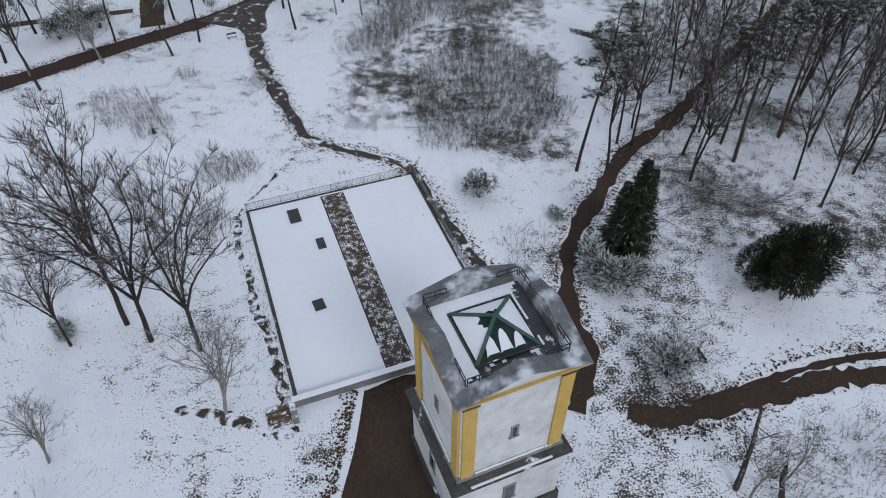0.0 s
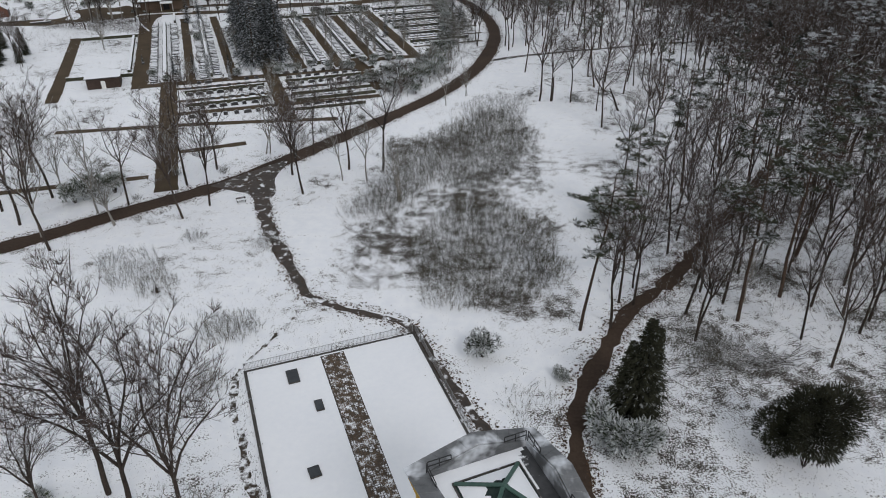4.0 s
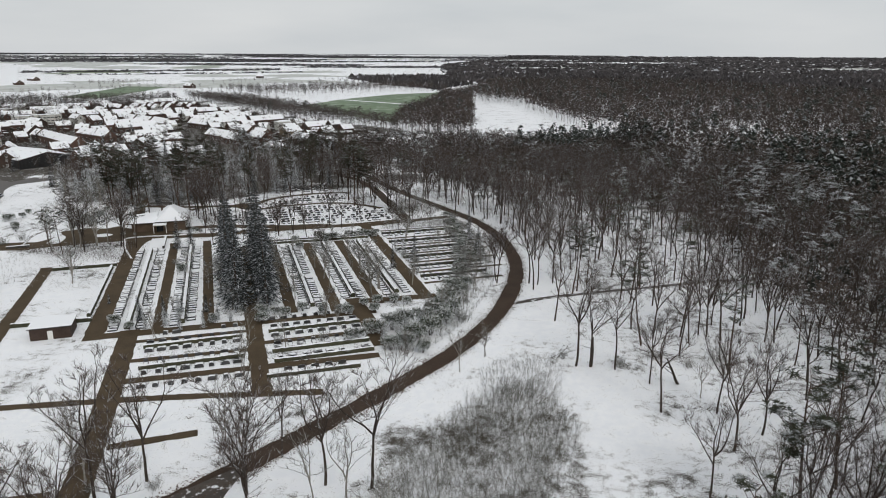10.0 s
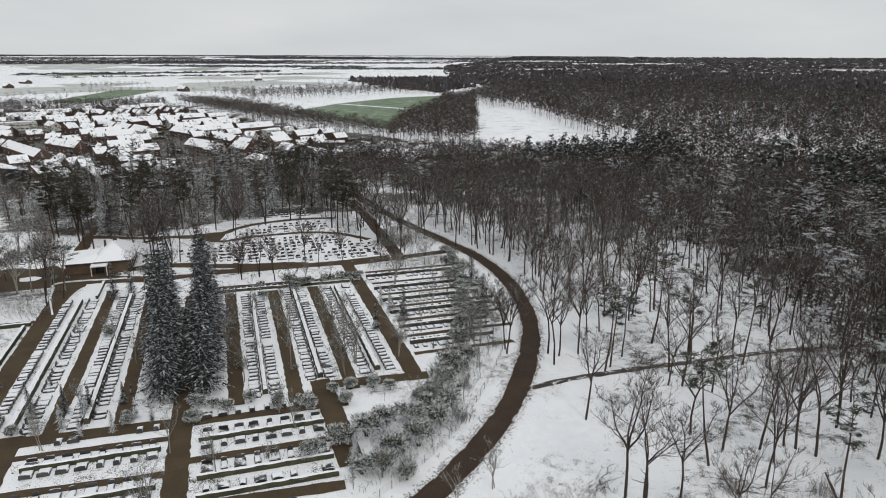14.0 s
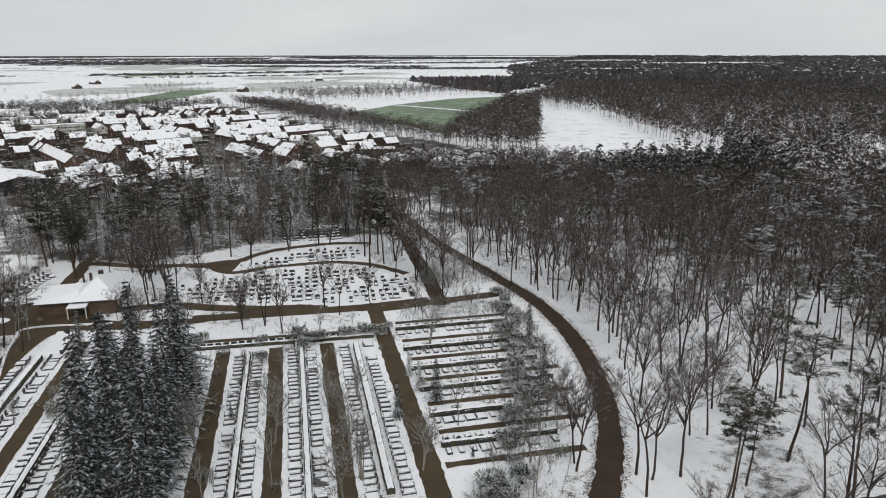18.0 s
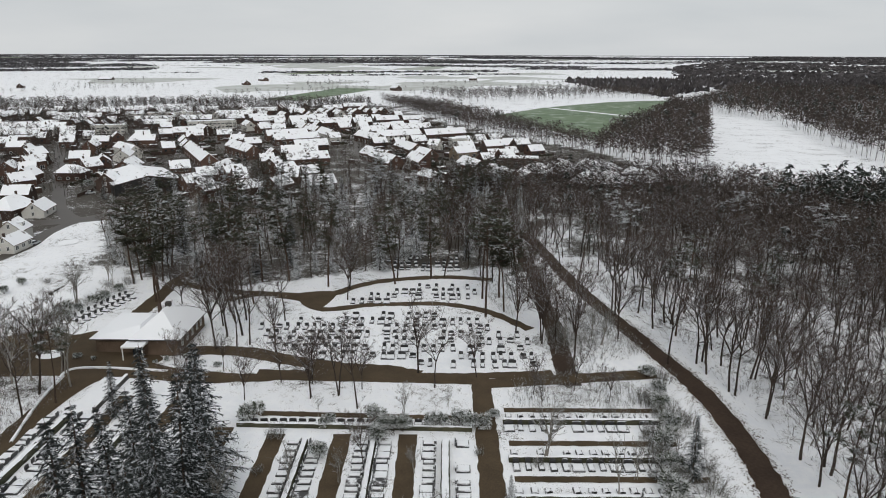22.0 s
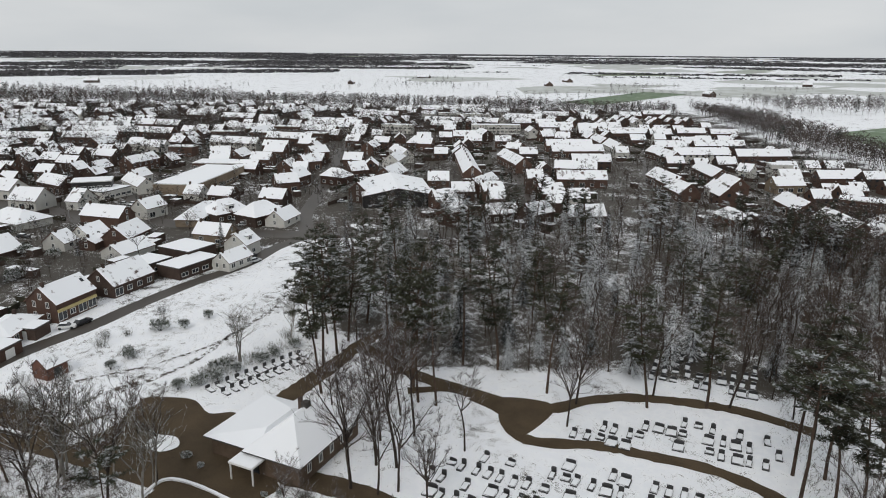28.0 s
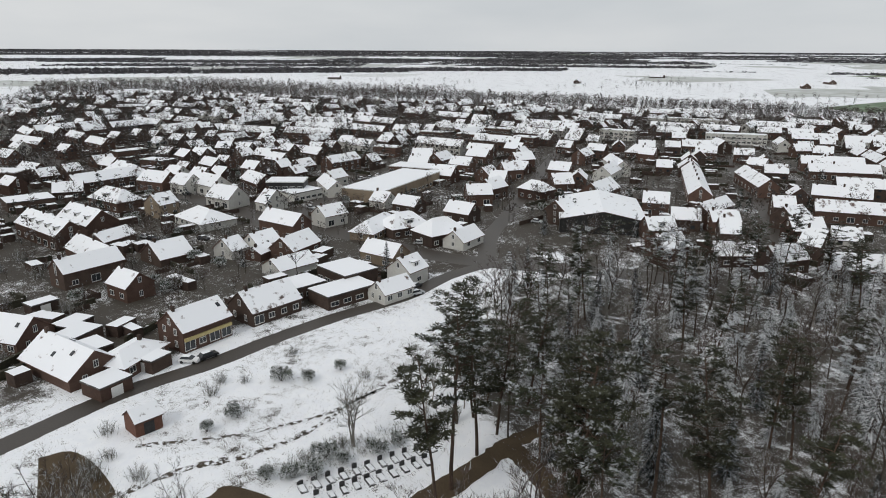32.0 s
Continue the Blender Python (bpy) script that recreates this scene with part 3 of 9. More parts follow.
# lanes of the burial ground, by their place across (a) and along (b)
for i, (a0, b0, a1, b1, w) in enumerate(((23.7, 172, 23.7, 281, 3.8), (33.5, 214, 33.5, 279, 3.0), (44.8, 212, 44.8, 279, 3.0), (56, 214, 56, 279, 3.0), (69.3, 214, 69.3, 300, 3.8),
                          (13.5, 212, 12.5, 292, 2.7), (2, 212, 2, 292, 2.7), (-11.6, 210, -11.2, 300, 4.4), (-32.7, 205, -33, 272, 3.4), (-5, 142, -4, 214, 4.4), (51, 188, 50, 220, 4.2),
                          (-12, 212, 24, 210.5, 3.6), (22, 210, 54, 209, 2.4), (-3, 206.3, 22, 205.4, 1.7), (-3, 195.8, 22, 194.4, 1.8), (-6, 186.2, 49, 183.2, 2.6), (24, 197.2, 50, 197, 1.9),
                          (49, 217.5, 72, 215.5, 3.4), (24, 301.3, 68, 299.8, 4.6), (70, 297.8, 105, 302.5, 4.0), (26, 286, 68, 284.4, 1.6), (-35, 273, -8, 272, 1.8),
                          (73, 287.5, 101, 287.5, 1.5), (73, 276.5, 101, 276.5, 1.5), (73, 266.5, 103, 266.5, 1.5), (73, 256.5, 103, 256.5, 1.5), (73, 246.5, 102, 246.5, 1.5), (73, 236.5, 100, 236.5, 1.5), (72, 226.5, 96, 226.5, 1.5))):
    p, q = np.array(uv(a0, b0)), np.array(uv(a1, b1))
    strip("lane", [tuple(p), tuple((p + q) / 2 + np.array((0.15, 0.1))), tuple(q)], w, 0.064 + 0.0045 * (i % 9), M["lane"], 0.16, label="brown gravel cemetery lane")
strip("lane", [(-90.4, 161.2), (-58, 167.5), (-25.9, 171.7)], 2.2, 0.062, M["lane"], 0.2, label="brown gravel cemetery lane")
strip("lane", [(-57.6, 150.8), (-51, 153.4), (-44.4, 156)], 2.0, 0.06, M["lane"], 0.2, label="brown gravel cemetery lane")
strip("lane", [(-100, 126), (-77.3, 132.8), (-59.6, 138.0)], 2.0, 0.06, M["lane"], 0.2, label="brown gravel cemetery lane")
strip("lane", [(-132, 281), (-118, 288.8), (-105, 294), (-97.5, 297.5), (-89.5, 299.6), (-79.9, 299.4), (-68.1, 300), (-57.9, 302.2), (-50.4, 302.4)], 4.6, 0.058, M["lane"], 0.3, label="brown forecourt road by the chapel")
strip("lane", [(-112, 287), (-103, 286), (-94.8, 286.6), (-83.7, 288.8), (-76, 292.5), (-69.8, 296)], 3.4, 0.061, M["lane"], 0.3, label="brown gravel cemetery lane")
strip("lane", [(-50.4, 302.2), (-43.3, 304.8), (-34, 309), (-25.3, 313.2)], 2.6, 0.054, M["lane"], 0.3, label="brown gravel cemetery lane")
strip("lane", [(-136.5, 331), (-130, 331.2), (-123, 330.6), (-114, 331.2), (-106.2, 333), (-96.6, 334.5), (-90, 331)], 3.6, 0.056, M["lane"], 0.4, label="brown path behind the chapel")
strip("lane", [(-114, 325), (-108, 332), (-98, 334), (-91.5, 329), (-86, 328.5), (-77.5, 335.3), (-70.8, 338.4), (-60.3, 342.5), (-48, 341.5), (-35, 334)], 2.7, 0.06, M["lane"], 0.3, label="curving brown cemetery path")
strip("lane", [(-97, 335), (-90.8, 339), (-87.6, 347), (-81.4, 355), (-67.4, 363.5), (-54, 366)], 3.0, 0.062, M["lane"], 0.35, label="curving brown cemetery path")
strip("lane", [(-125.5, 299), (-128.0, 307), (-130.8, 315), (-134.6, 325), (-137.4, 331.2), (-139.4, 340.2), (-141, 347)], (4.8, 3.0), 0.059, M["lane"], 0.35, label="brown path among the firs")
sheet("path_fork", smooth_outline([(-104, 331), (-98, 338), (-91, 341), (-88.5, 334), (-89, 327), (-96, 331)]), 0.052, M["lane"], "bare brown fork of the paths", "path")
sheet("forecourt", smooth_outline([(-166, 262), (-166, 266.5), (-160.4, 270), (-152.2, 272.6), (-146.1, 273.9), (-144.2, 283.9), (-146.1, 287.2), (-143.2, 290.8), (-138.7, 293.7), (-132.4, 293.4), (-129.2, 297), (-124, 294), (-110, 292), (-104, 290), (-106, 282), (-111.4, 279.4), (-117.8, 276.7), (-132.5, 270.4), (-140.6, 266.5), (-146.7, 263.3)]), 0.045, M["lane"], "wet brown forecourt of the chapel", "forecourt")
sheet("lane", smooth_outline([(-117.4, 278.3), (-114.1, 281.2), (-107.1, 283.3), (-99.1, 285.5), (-86.6, 289.6), (-83.5, 287), (-91.7, 283.2), (-99.4, 282), (-107.6, 279.4), (-109, 274), (-106, 262), (-103.5, 257), (-108, 260), (-113, 269)]), 0.056, M["lane"], "brown gravel cemetery lane", "path")
strip("kerb", [(-104.4, 255.4), (-111.7, 266.3), (-115.6, 273.7), (-118.1, 278.9), (-114.3, 281.7), (-107.1, 283.8), (-99.1, 285.9)], 0.5, 0.36, M["snow"], 0.06, label="low kerb wall capped with snow", category="kerb", thick=0.36)
sheet("snow_wedge", smooth_outline([(-142.3, 272.1), (-144.3, 280.9), (-144.1, 284), (-139.9, 279.8), (-138.3, 272.5)]), 0.12, M["ground"], "snowy verge beside the forecourt", "verge")
sheet("island", smooth_outline([(-131.6, 283.6), (-128.5, 285.6), (-125.5, 284.6), (-126, 281.8), (-129.5, 280.8)]), 0.22, M["snow"], "snow-covered round planting island", "planting")


def leaf_edges(pts, width, n, seed):
    """Fallen leaves strewn along both edges of a road."""
    rng = np.random.default_rng(seed)
    c = curve_points(pts, 8)
    run = np.concatenate([[0], np.cumsum(np.linalg.norm(np.diff(c, axis=0), axis=1))])
    s = rng.uniform(0, run[-1], n)
    x, y = np.interp(s, run, c[:, 0]), np.interp(s, run, c[:, 1])
    dx, dy = np.interp(s + 0.5, run, c[:, 0]) - np.interp(s - 0.5, run, c[:, 0]), np.interp(s + 0.5, run, c[:, 1]) - np.interp(s - 0.5, run, c[:, 1])
    q = np.hypot(dx, dy) + 1e-9
    off = (width / 2 - 0.15 + np.abs(rng.normal(0, 0.75, n))) * rng.choice((-1, 1), n)
    p = np.stack([x - dy / q * off, y + dx / q * off, np.full(n, 0.03)], -1)
    a = rng.uniform(0, 6.28, (n, 1)) + np.array([0, 2.0, 4.2])
    r = rng.uniform(0.08, 0.22, (n, 1))
    tri = p[:, None] + np.stack([np.cos(a) * r, np.sin(a) * r, rng.uniform(0, 0.07, (n, 3))], -1)
    tagged(new("fallen_leaves", fast_mesh("fallen_leaves", tri.reshape(-1, 3), np.arange(3 * n).reshape(-1, 3), M["leaves"])), "brown fallen leaves along the road edge", "leaves", kind="stuff")


leaf_edges([(-73.7, 110.2), (-59.4, 122.1), (-42.2, 136), (-33.2, 147), (-23.2, 160), (-11.6, 175.5), (-1, 191.5), (8.5, 212), (14, 233), (16.6, 253), (15.7, 273), (11.5, 294), (3.4, 315), (-8, 333.5), (-16.9, 347.5)], 4.2, 7000, 1)
leaf_edges([(-39.5, 140.5), (-33, 125), (-30.7, 118.4), (-24.3, 105.6), (-20.0, 97.5), (-14.5, 94.1), (-4.2, 90.1), (2.4, 77.1), (10, 63)], 1.4, 2200, 2)
leaf_edges([(17.4, 57.6), (15.9, 63.8), (18.2, 75.8), (22.3, 83.6), (28.2, 94.0), (37.2, 103.1), (47.7, 117.5), (59.7, 132.8)], 2.5, 2200, 3)
leaf_edges([(21, 49.3), (28.4, 50.2), (35.0, 53.0), (42.0, 55.9), (49.4, 56.7), (75, 58)], 3.0, 1500, 4)
leaf_edges([(-6.5, 52.2), (-1, 54.4), (4, 50), (4, 36), (-2, 28), (-9, 27), (-7.6, 40), (-6.5, 52.2)], 1.6, 4200, 5)

# ---- terrace beside the tower ----
TA, TB = np.array((-24.5, 79.8)), np.array((-3.4, 88.1))
TU = (TB - TA) / np.linalg.norm(TB - TA)
TV = np.array((TU[1], -TU[0]))
TW, TL = 22.7, 31.2
TERR = math.degrees(math.atan2(TU[1], TU[0]))


def terr(a, b, z=0.0, rz=0.0):
    """A pose on the terrace: a along its far edge, b towards the tower."""
    x, y = TA + TU * a + TV * b
    return pose(x, y, z, 0, 0, TERR + rz)


terrace = empty("terrace", terr(0, 0))
tagged(terrace, "snow-covered walled terrace with roof lights", "terrace", kind="structure")
box("slab", 0, TW, -TL, 0, -0.6, 0.09, M["snow"], terrace, 0.03)
box("edge_wall", -0.35, 0.05, -TL, 0.2, -0.5, 0.22, M["bluestone"], terrace, 0.04, "low dark stone edging")
box("edge_wall", TW, TW + 0.3, -TL, 0.2, -0.5, 0.2, M["bluestone"], terrace, 0.04)
box("edge_wall", -0.35, TW + 0.3, 0.0, 0.3, -0.5, 0.16, M["bluestone"], terrace, 0.03)
box("front_wall", -0.6, TW + 0.3, -TL - 0.55, -TL, -0.3, 1.15, M["stone"], terrace, 0.05, "grey retaining wall under a cap of snow")
box("coping", -0.65, TW + 0.35, -TL - 0.62, -TL + 0.05, 1.152, 1.27, M["snow"], terrace, 0.04, "snow on the wall")
box("pier", -1.0, -0.4, -TL - 2.4, -TL - 0.3, -0.3, 1.2, M["stone"], terrace, 0.05)
for s in range(4):
    box("step", -3.4, -1.1, -TL - 2.2 + s * 0.55, -TL - 1.7 + s * 0.55, -0.2, 0.08 + 0.15 * s, M["cobble"], terrace, 0.03)


def hatch(a, b, w, h, rz):
    t = empty("roof_light", terr(a, b, 0.09, rz))
    tagged(t, "dark glazed roof light set in snow", "roof light", "roof lights of the terrace")
    box("curb", -w / 2, w / 2, -h / 2, h / 2, 0, 0.18, M["bluestone"], t, 0.03)
    box("glass", -w / 2 + 0.08, w / 2 - 0.08, -h / 2 + 0.08, h / 2 - 0.08, 0.182, 0.2, M["pane"], t)


hatch(5.5, 3.0, 1.5, 2.6, 0)
hatch(7.6, 9.3, 1.0, 1.9, 0)
hatch(5.0, 19.2, 1.3, 1.6, 4)

# ---- tower ----
TX, TY, TT = 5.48, 43.6, 23.1
tower = empty("lookout_tower", pose(TX, TY, 0, 0, 0, TT))
tagged(tower, "white plastered lookout tower with ochre pilasters and zinc roof", "tower")


def square(name, h0, h1, z0, z1, material, bevel=0.04, label=""):
    """A square block that may taper."""
    bm = bmesh.new()
    vs = [bm.verts.new((s * h, q * h, z)) for h, z in ((h0, z0), (h1, z1)) for s, q in ((-1, -1), (1, -1), (1, 1), (-1, 1))]
    for f in ((3, 2, 1, 0), (4, 5, 6, 7), (0, 1, 5, 4), (1, 2, 6, 5), (2, 3, 7, 6), (3, 0, 4, 7)):
        bm.faces.new([vs[k] for k in f])
    if bevel:
        bmesh.ops.bevel(bm, geom=bm.edges[:], offset=bevel, segments=1, affect="EDGES")
    return part(name, bm, material, tower, label)


ZB, ZC = 9.3, 20.3
HB, HS, HC, HI = 4.95, 4.5, 5.05, 4.0
ZE = ZC + 0.75
RISE = 1.65
square("plinth", HB + 0.3, HB + 0.25, -0.3, 1.6, M["bluestone"], label="dark stone plinth")
square("base_storey", HB, HB, 1.6, ZB - 0.7, M["plaster"], label="white plastered base storey")
square("ledge", HB + 0.35, HB + 0.5, ZB - 0.7, ZB - 0.35, M["bluestone"], label="dark weathered ledge")
square("ledge_slope", HB + 0.5, HS + 0.3, ZB - 0.35, ZB + 0.3, M["bluestone"])
square("shaft_foot", HS + 0.25, HS + 0.2, ZB + 0.3, ZB + 0.75, M["stone"])
square("shaft", HS, HS, ZB + 0.75, ZC, M["plaster"], label="white plastered shaft")
square("cornice", HS + 0.1, HS + 0.45, ZC, ZC + 0.45, M["ochre"], label="ochre moulded cornice")
square("cornice_top", HC - 0.25, HC, ZC + 0.45, ZE - 0.2, M["ochre"])
square("eave_band", HC + 0.1, HC + 0.16, ZE - 0.198, ZE, M["ochre"])
# ochre pilasters, a pair on each face
for k in range(4):
    for s in (-1, 1):
        bm = bmesh.new()
        box_bm(bm, s * (HS - 0.65) - 0.55, s * (HS - 0.65) + 0.55, -HS - 0.2, -HS - 0.004, ZB + 0.752, ZC - 0.35, 0.03)
        ob = part("pilaster", bm, M["ochre"], tower)
        ob.matrix_basis = pose(0, 0, 0, 0, 0, 90 * k)
        bm = bmesh.new()
        box_bm(bm, s * (HS - 0.65) - 0.68, s * (HS - 0.65) + 0.68, -HS - 0.32, -HS - 0.006, ZC - 0.348, ZC - 0.005, 0.04)
        cap = part("capital", bm, M["bluestone"], tower)
        cap.matrix_basis = pose(0, 0, 0, 0, 0, 90 * k)
    # slit window with a pale sill in each face, and a taller one below
    for z, w, h in ((ZB + 4.4, 0.3, 1.2), (4.2, 0.8, 2.0)):
        face = HS if z > ZB else HB
        bm = bmesh.new()
        for x0, x1, z0, z1 in ((-w / 2 - 0.18, -w / 2, z - 0.15, z + h), (w / 2, w / 2 + 0.18, z - 0.15, z + h), (-w / 2 - 0.18, w / 2 + 0.18, z + h, z + h + 0.15), (-w / 2 - 0.3, w / 2 + 0.3, z - 0.32, z - 0.15)):
            box_bm(bm, x0, x1, -face - 0.1, -face - 0.004, z0, z1)
        fr = part("window", bm, M["stone"], tower)
        fr.matrix_basis = pose(0, 0, 0, 0, 0, 90 * k)
        bm = bmesh.new()
        box_bm(bm, -w / 2, w / 2, -face - 0.05, -face - 0.004, z - 0.15, z + h)
        part("pane", bm, M["pane"], fr)
    # pediment wall and zinc roof of this side
    turn_k = pose(0, 0, 0, 0, 0, 90 * k)
    bm = bmesh.new()
    a, b, c = (-HC, -HC + 0.12, ZE), (HC, -HC + 0.12, ZE), (0, -HC + 0.12, ZE + RISE - 0.16)
    lo = [bm.verts.new(v) for v in (a, b, c)]
    hi = [bm.verts.new((x, y + 0.2, z)) for x, y, z in (a, b, c)]
    bm.faces.new(lo)
    bm.faces.new(hi[::-1])
    for q in range(3):
        bm.faces.new((lo[q], hi[q], hi[(q + 1) % 3], lo[(q + 1) % 3]))
    part("pediment", bm, M["plaster"], tower).matrix_basis = turn_k
    for s in (-1, 1):
        bm = bmesh.new()
        o = HC + 0.22
        top = [(s * o, -o, ZE + 0.1), (0, -o, ZE + RISE), (0, -HI, ZE + RISE + 0.06), (s * HI, -HI, ZE + 0.52)]
        u = [bm.verts.new(v) for v in top]
        d = [bm.verts.new((x, y, z - 0.13)) for x, y, z in top]
        bm.faces.new(u)
        bm.faces.new(d[::-1])
        for q in range(4):
            bm.faces.new((u[q], d[q], d[(q + 1) % 4], u[(q + 1) % 4]))
        part("zinc_roof", bm, M["zinc"], tower, "grey zinc roof slope").matrix_basis = turn_k
        for f in range(1, 5):
            r = f / 5.0
            p = [Vector((s * o * r, -o, ZE + RISE - (RISE - 0.1) * r)), Vector((s * HI * r, -HI, ZE + RISE + 0.06 - (RISE - 0.46) * r))]
            v, t = [], []
            tube(v, t, [tuple(x + Vector((0, 0, 0.01))) for x in p], [0.035, 0.035], 4)
            child("roof_seam", mesh_of("roof_seam", v, t, M["zinc"]), tower).matrix_basis = turn_k
    bm = bmesh.new()
    box_bm(bm, -HI, HI - 0.15, -HI, -HI + 0.15, ZE + 0.01, ZE + 0.49)
    part("parapet", bm, M["zinc"], tower).matrix_basis = turn_k
    bm = bmesh.new()
    tri = ((-HI, -HI + 0.02, ZE + 0.45), (HI, -HI + 0.02, ZE + 0.45), (0, -HI + 0.02, ZE + RISE - 0.06))
    lo = [bm.verts.new(v) for v in tri]
    hi = [bm.verts.new((x, y + 0.12, z)) for x, y, z in tri]
    bm.faces.new(lo)
    bm.faces.new(hi[::-1])
    for q in range(3):
        bm.faces.new((lo[q], hi[q], hi[(q + 1) % 3], lo[(q + 1) % 3]))
    part("gable_back", bm, M["zinc"], tower).matrix_basis = turn_k
    # railings beside the corners
    for s in (-1, 1):
        bm = bmesh.new()
        x0, x1 = sorted((s * (HI - 0.1), s * (HI - 1.9)))
        for z in (ZE + 1.0, ZE + 1.45):
            box_bm(bm, x0, x1, -HI - 0.03, -HI + 0.03, z, z + 0.06)
        for x in (x0, (x0 + x1) / 2, x1):
            box_bm(bm, x - 0.03, x + 0.03, -HI - 0.028, -HI + 0.028, ZE + 0.4, ZE + 1.45)
        part("railing", bm, M["iron"], tower, "thin black roof railing").matrix_basis = turn_k
    # glass pyramid: a pane a side, with ridge bars and the snow that lies on it
    G, zb, zt = 2.5, ZE + 0.2, ZE + 1.75
    bm = bmesh.new()
    f = [bm.verts.new(v) for v in ((-G, -G, zb), (G, -G, zb), (0, -0.02, zt))]
    bm.faces.new(f)
    bmesh.ops.solidify(bm, geom=bm.faces[:], thickness=0.03)
    part("skylight_pane", bm, M["glass_green"], tower, "dark green glass pyramid side").matrix_basis = turn_k
    rs = random.Random(40 + k)
    patches = [(-0.62, -0.22, 0.62), (-0.18, 0.2, 0.68), (0.26, 0.6, 0.5)] if k == 0 else [(-0.93, 0.93, {1: 0.8, 2: 0.72, 3: 0.66}[k])]
    for x0, x1, up in patches:
        v = []
        n = 6 if k == 0 else 18
        for q in range(n + 1):
            r = q / n
            x = x0 + (x1 - x0) * r
            crest = up * (math.sin(math.pi * r) ** 0.5 if k == 0 else 1.0) + (rs.uniform(-0.16, 0.12) if k else 0)
            crest = max(0.1, min(crest, 0.97 - abs(x) - 0.02))
            for lev in (0.05 if k else 0.14, crest):
                v.append((x * G, -G * (1 - lev), zb + (zt - zb) * lev + 0.05))
        f = [(2 * q, 2 * q + 2, 2 * q + 3, 2 * q + 1) for q in range(n)]
        child("skylight_snow", mesh_of("skylight_snow", v, f, M["snow"]), tower, "snow lying on the glass").matrix_basis = turn_k
    bm = bmesh.new()
    n = Vector((-G, -G, zb + 0.04))
    e = Vector((0, 0, zt + 0.05))
    w = Vector((0.1, -0.1, 0))
    vs = [bm.verts.new(v) for v in (n - w, n + w, e + w, e - w, n - w + Vector((0, 0, 0.12)), n + w + Vector((0, 0, 0.12)), e + w + Vector((0, 0, 0.12)), e - w + Vector((0, 0, 0.12)))]
    for f in ((0, 1, 2, 3), (4, 5, 6, 7), (0, 1, 5, 4), (1, 2, 6, 5), (2, 3, 7, 6), (3, 0, 4, 7)):
        bm.faces.new([vs[q] for q in f])
    part("skylight_bar", bm, M["green_bar"], tower, "green copper ridge bar").matrix_basis = turn_k
    bm = bmesh.new()
    box_bm(bm, -G - 0.12, G, -G - 0.12, -G, ZE + 0.01, ZE + 0.28)
    part("skylight_curb", bm, M["bluestone"], tower).matrix_basis = turn_k
    # snow along the ledges of this side
    for face, z, deep, wide, keep_k in ((HS + 0.04, ZB + 0.752, 0.16, HS - 1.3, (0, 1, 2, 3)), (HB + 0.2, ZB - 0.12, 0.22, HB - 1.2, (0, 1))):
        if k in keep_k:
            bm = bmesh.new()
            box_bm(bm, -wide, wide * 0.94, -face - deep, -face, z, z + 0.09, 0.03)
            part("ledge_snow", bm, M["snow"], tower, "line of snow on the ledge").matrix_basis = turn_k
bm = bmesh.new()
box_bm(bm, -HI + 0.15, HI - 0.15, -HI + 0.15, HI - 0.15, ZE + 0.004, ZE + 0.07)
part("roof_deck", bm, M["deck"], tower, "dark wet roof deck")
# snow over the far and left part of the deck, with a melted edge
rs = random.Random(77)
v, f = [], []
q0, nq = HI - 0.18, 24
for i in range(nq + 1):
    x = -q0 + 2 * q0 * i / nq
    for j in range(nq + 1):
        y = -q0 + 2 * q0 * j / nq
        v.append((x, y, ZE + 0.13 + 0.02 * math.sin(3 * x) * math.cos(2.3 * y)))
for i in range(nq):
    for j in range(nq):
        x, y = -q0 + 2 * q0 * (i + 0.5) / nq, -q0 + 2 * q0 * (j + 0.5) / nq
        melt = 0.25 * math.sin(2.1 * x + 0.6) + 0.2 * math.sin(5.3 * x) + rs.uniform(-0.12, 0.12)
        if y > -q0 + 1.25 + melt - (0.9 if x < -q0 + 1.4 else 0) and x < q0 - 1.15 + 0.3 * math.sin(1.9 * y) + 0.15 * math.sin(6 * y) + (0.5 if y > 1.5 else 0):
            a = i * (nq + 1) + j
            f.append((a, a + nq + 1, a + nq + 2, a + 1))
child("deck_snow", mesh_of("deck_snow", v, f, M["snow"], True), tower, "snow lying on the roof deck")

# cobbled strip across the terrace
rng = random.Random(3)
v, f = [], []
for i in range(100):
    for j in range(10):
        w, x, y, h = 0.13 + 0.02 * rng.random(), 9.9 + j * 0.3 + rng.uniform(-.03, .03), -0.6 - i * 0.304 + rng.uniform(-.03, .03), 0.11 + rng.uniform(0, .05)
        o = len(v)
        v += [(x - w, y - w, 0.08), (x + w, y - w, 0.08), (x + w, y + w, 0.08), (x - w, y + w, 0.08), (x - w * .7, y - w * .7, h), (x + w * .7, y - w * .7, h), (x + w * .7, y + w * .7, h), (x - w * .7, y + w * .7, h)]
        f += [(o, o + 1, o + 5, o + 4), (o + 1, o + 2, o + 6, o + 5), (o + 2, o + 3, o + 7, o + 6), (o + 3, o, o + 4, o + 7), (o + 4, o + 5, o + 6, o + 7)]
box("strip_bed", 9.6, 12.8, -TL + 0.1, -0.3, 0.05, 0.1, M["mud"], terrace, 0.0, "earth between cobbles")
tagged(child("cobbles", mesh_of("cobbles", v, f, M["cobble"]), terrace, "brown cobbles patched with snow"), kind="stuff")

# iron fence along two sides of the terrace
fence = empty("iron_fence", terr(0, 0))
tagged(fence, "low grey iron fence round the terrace", "fence")


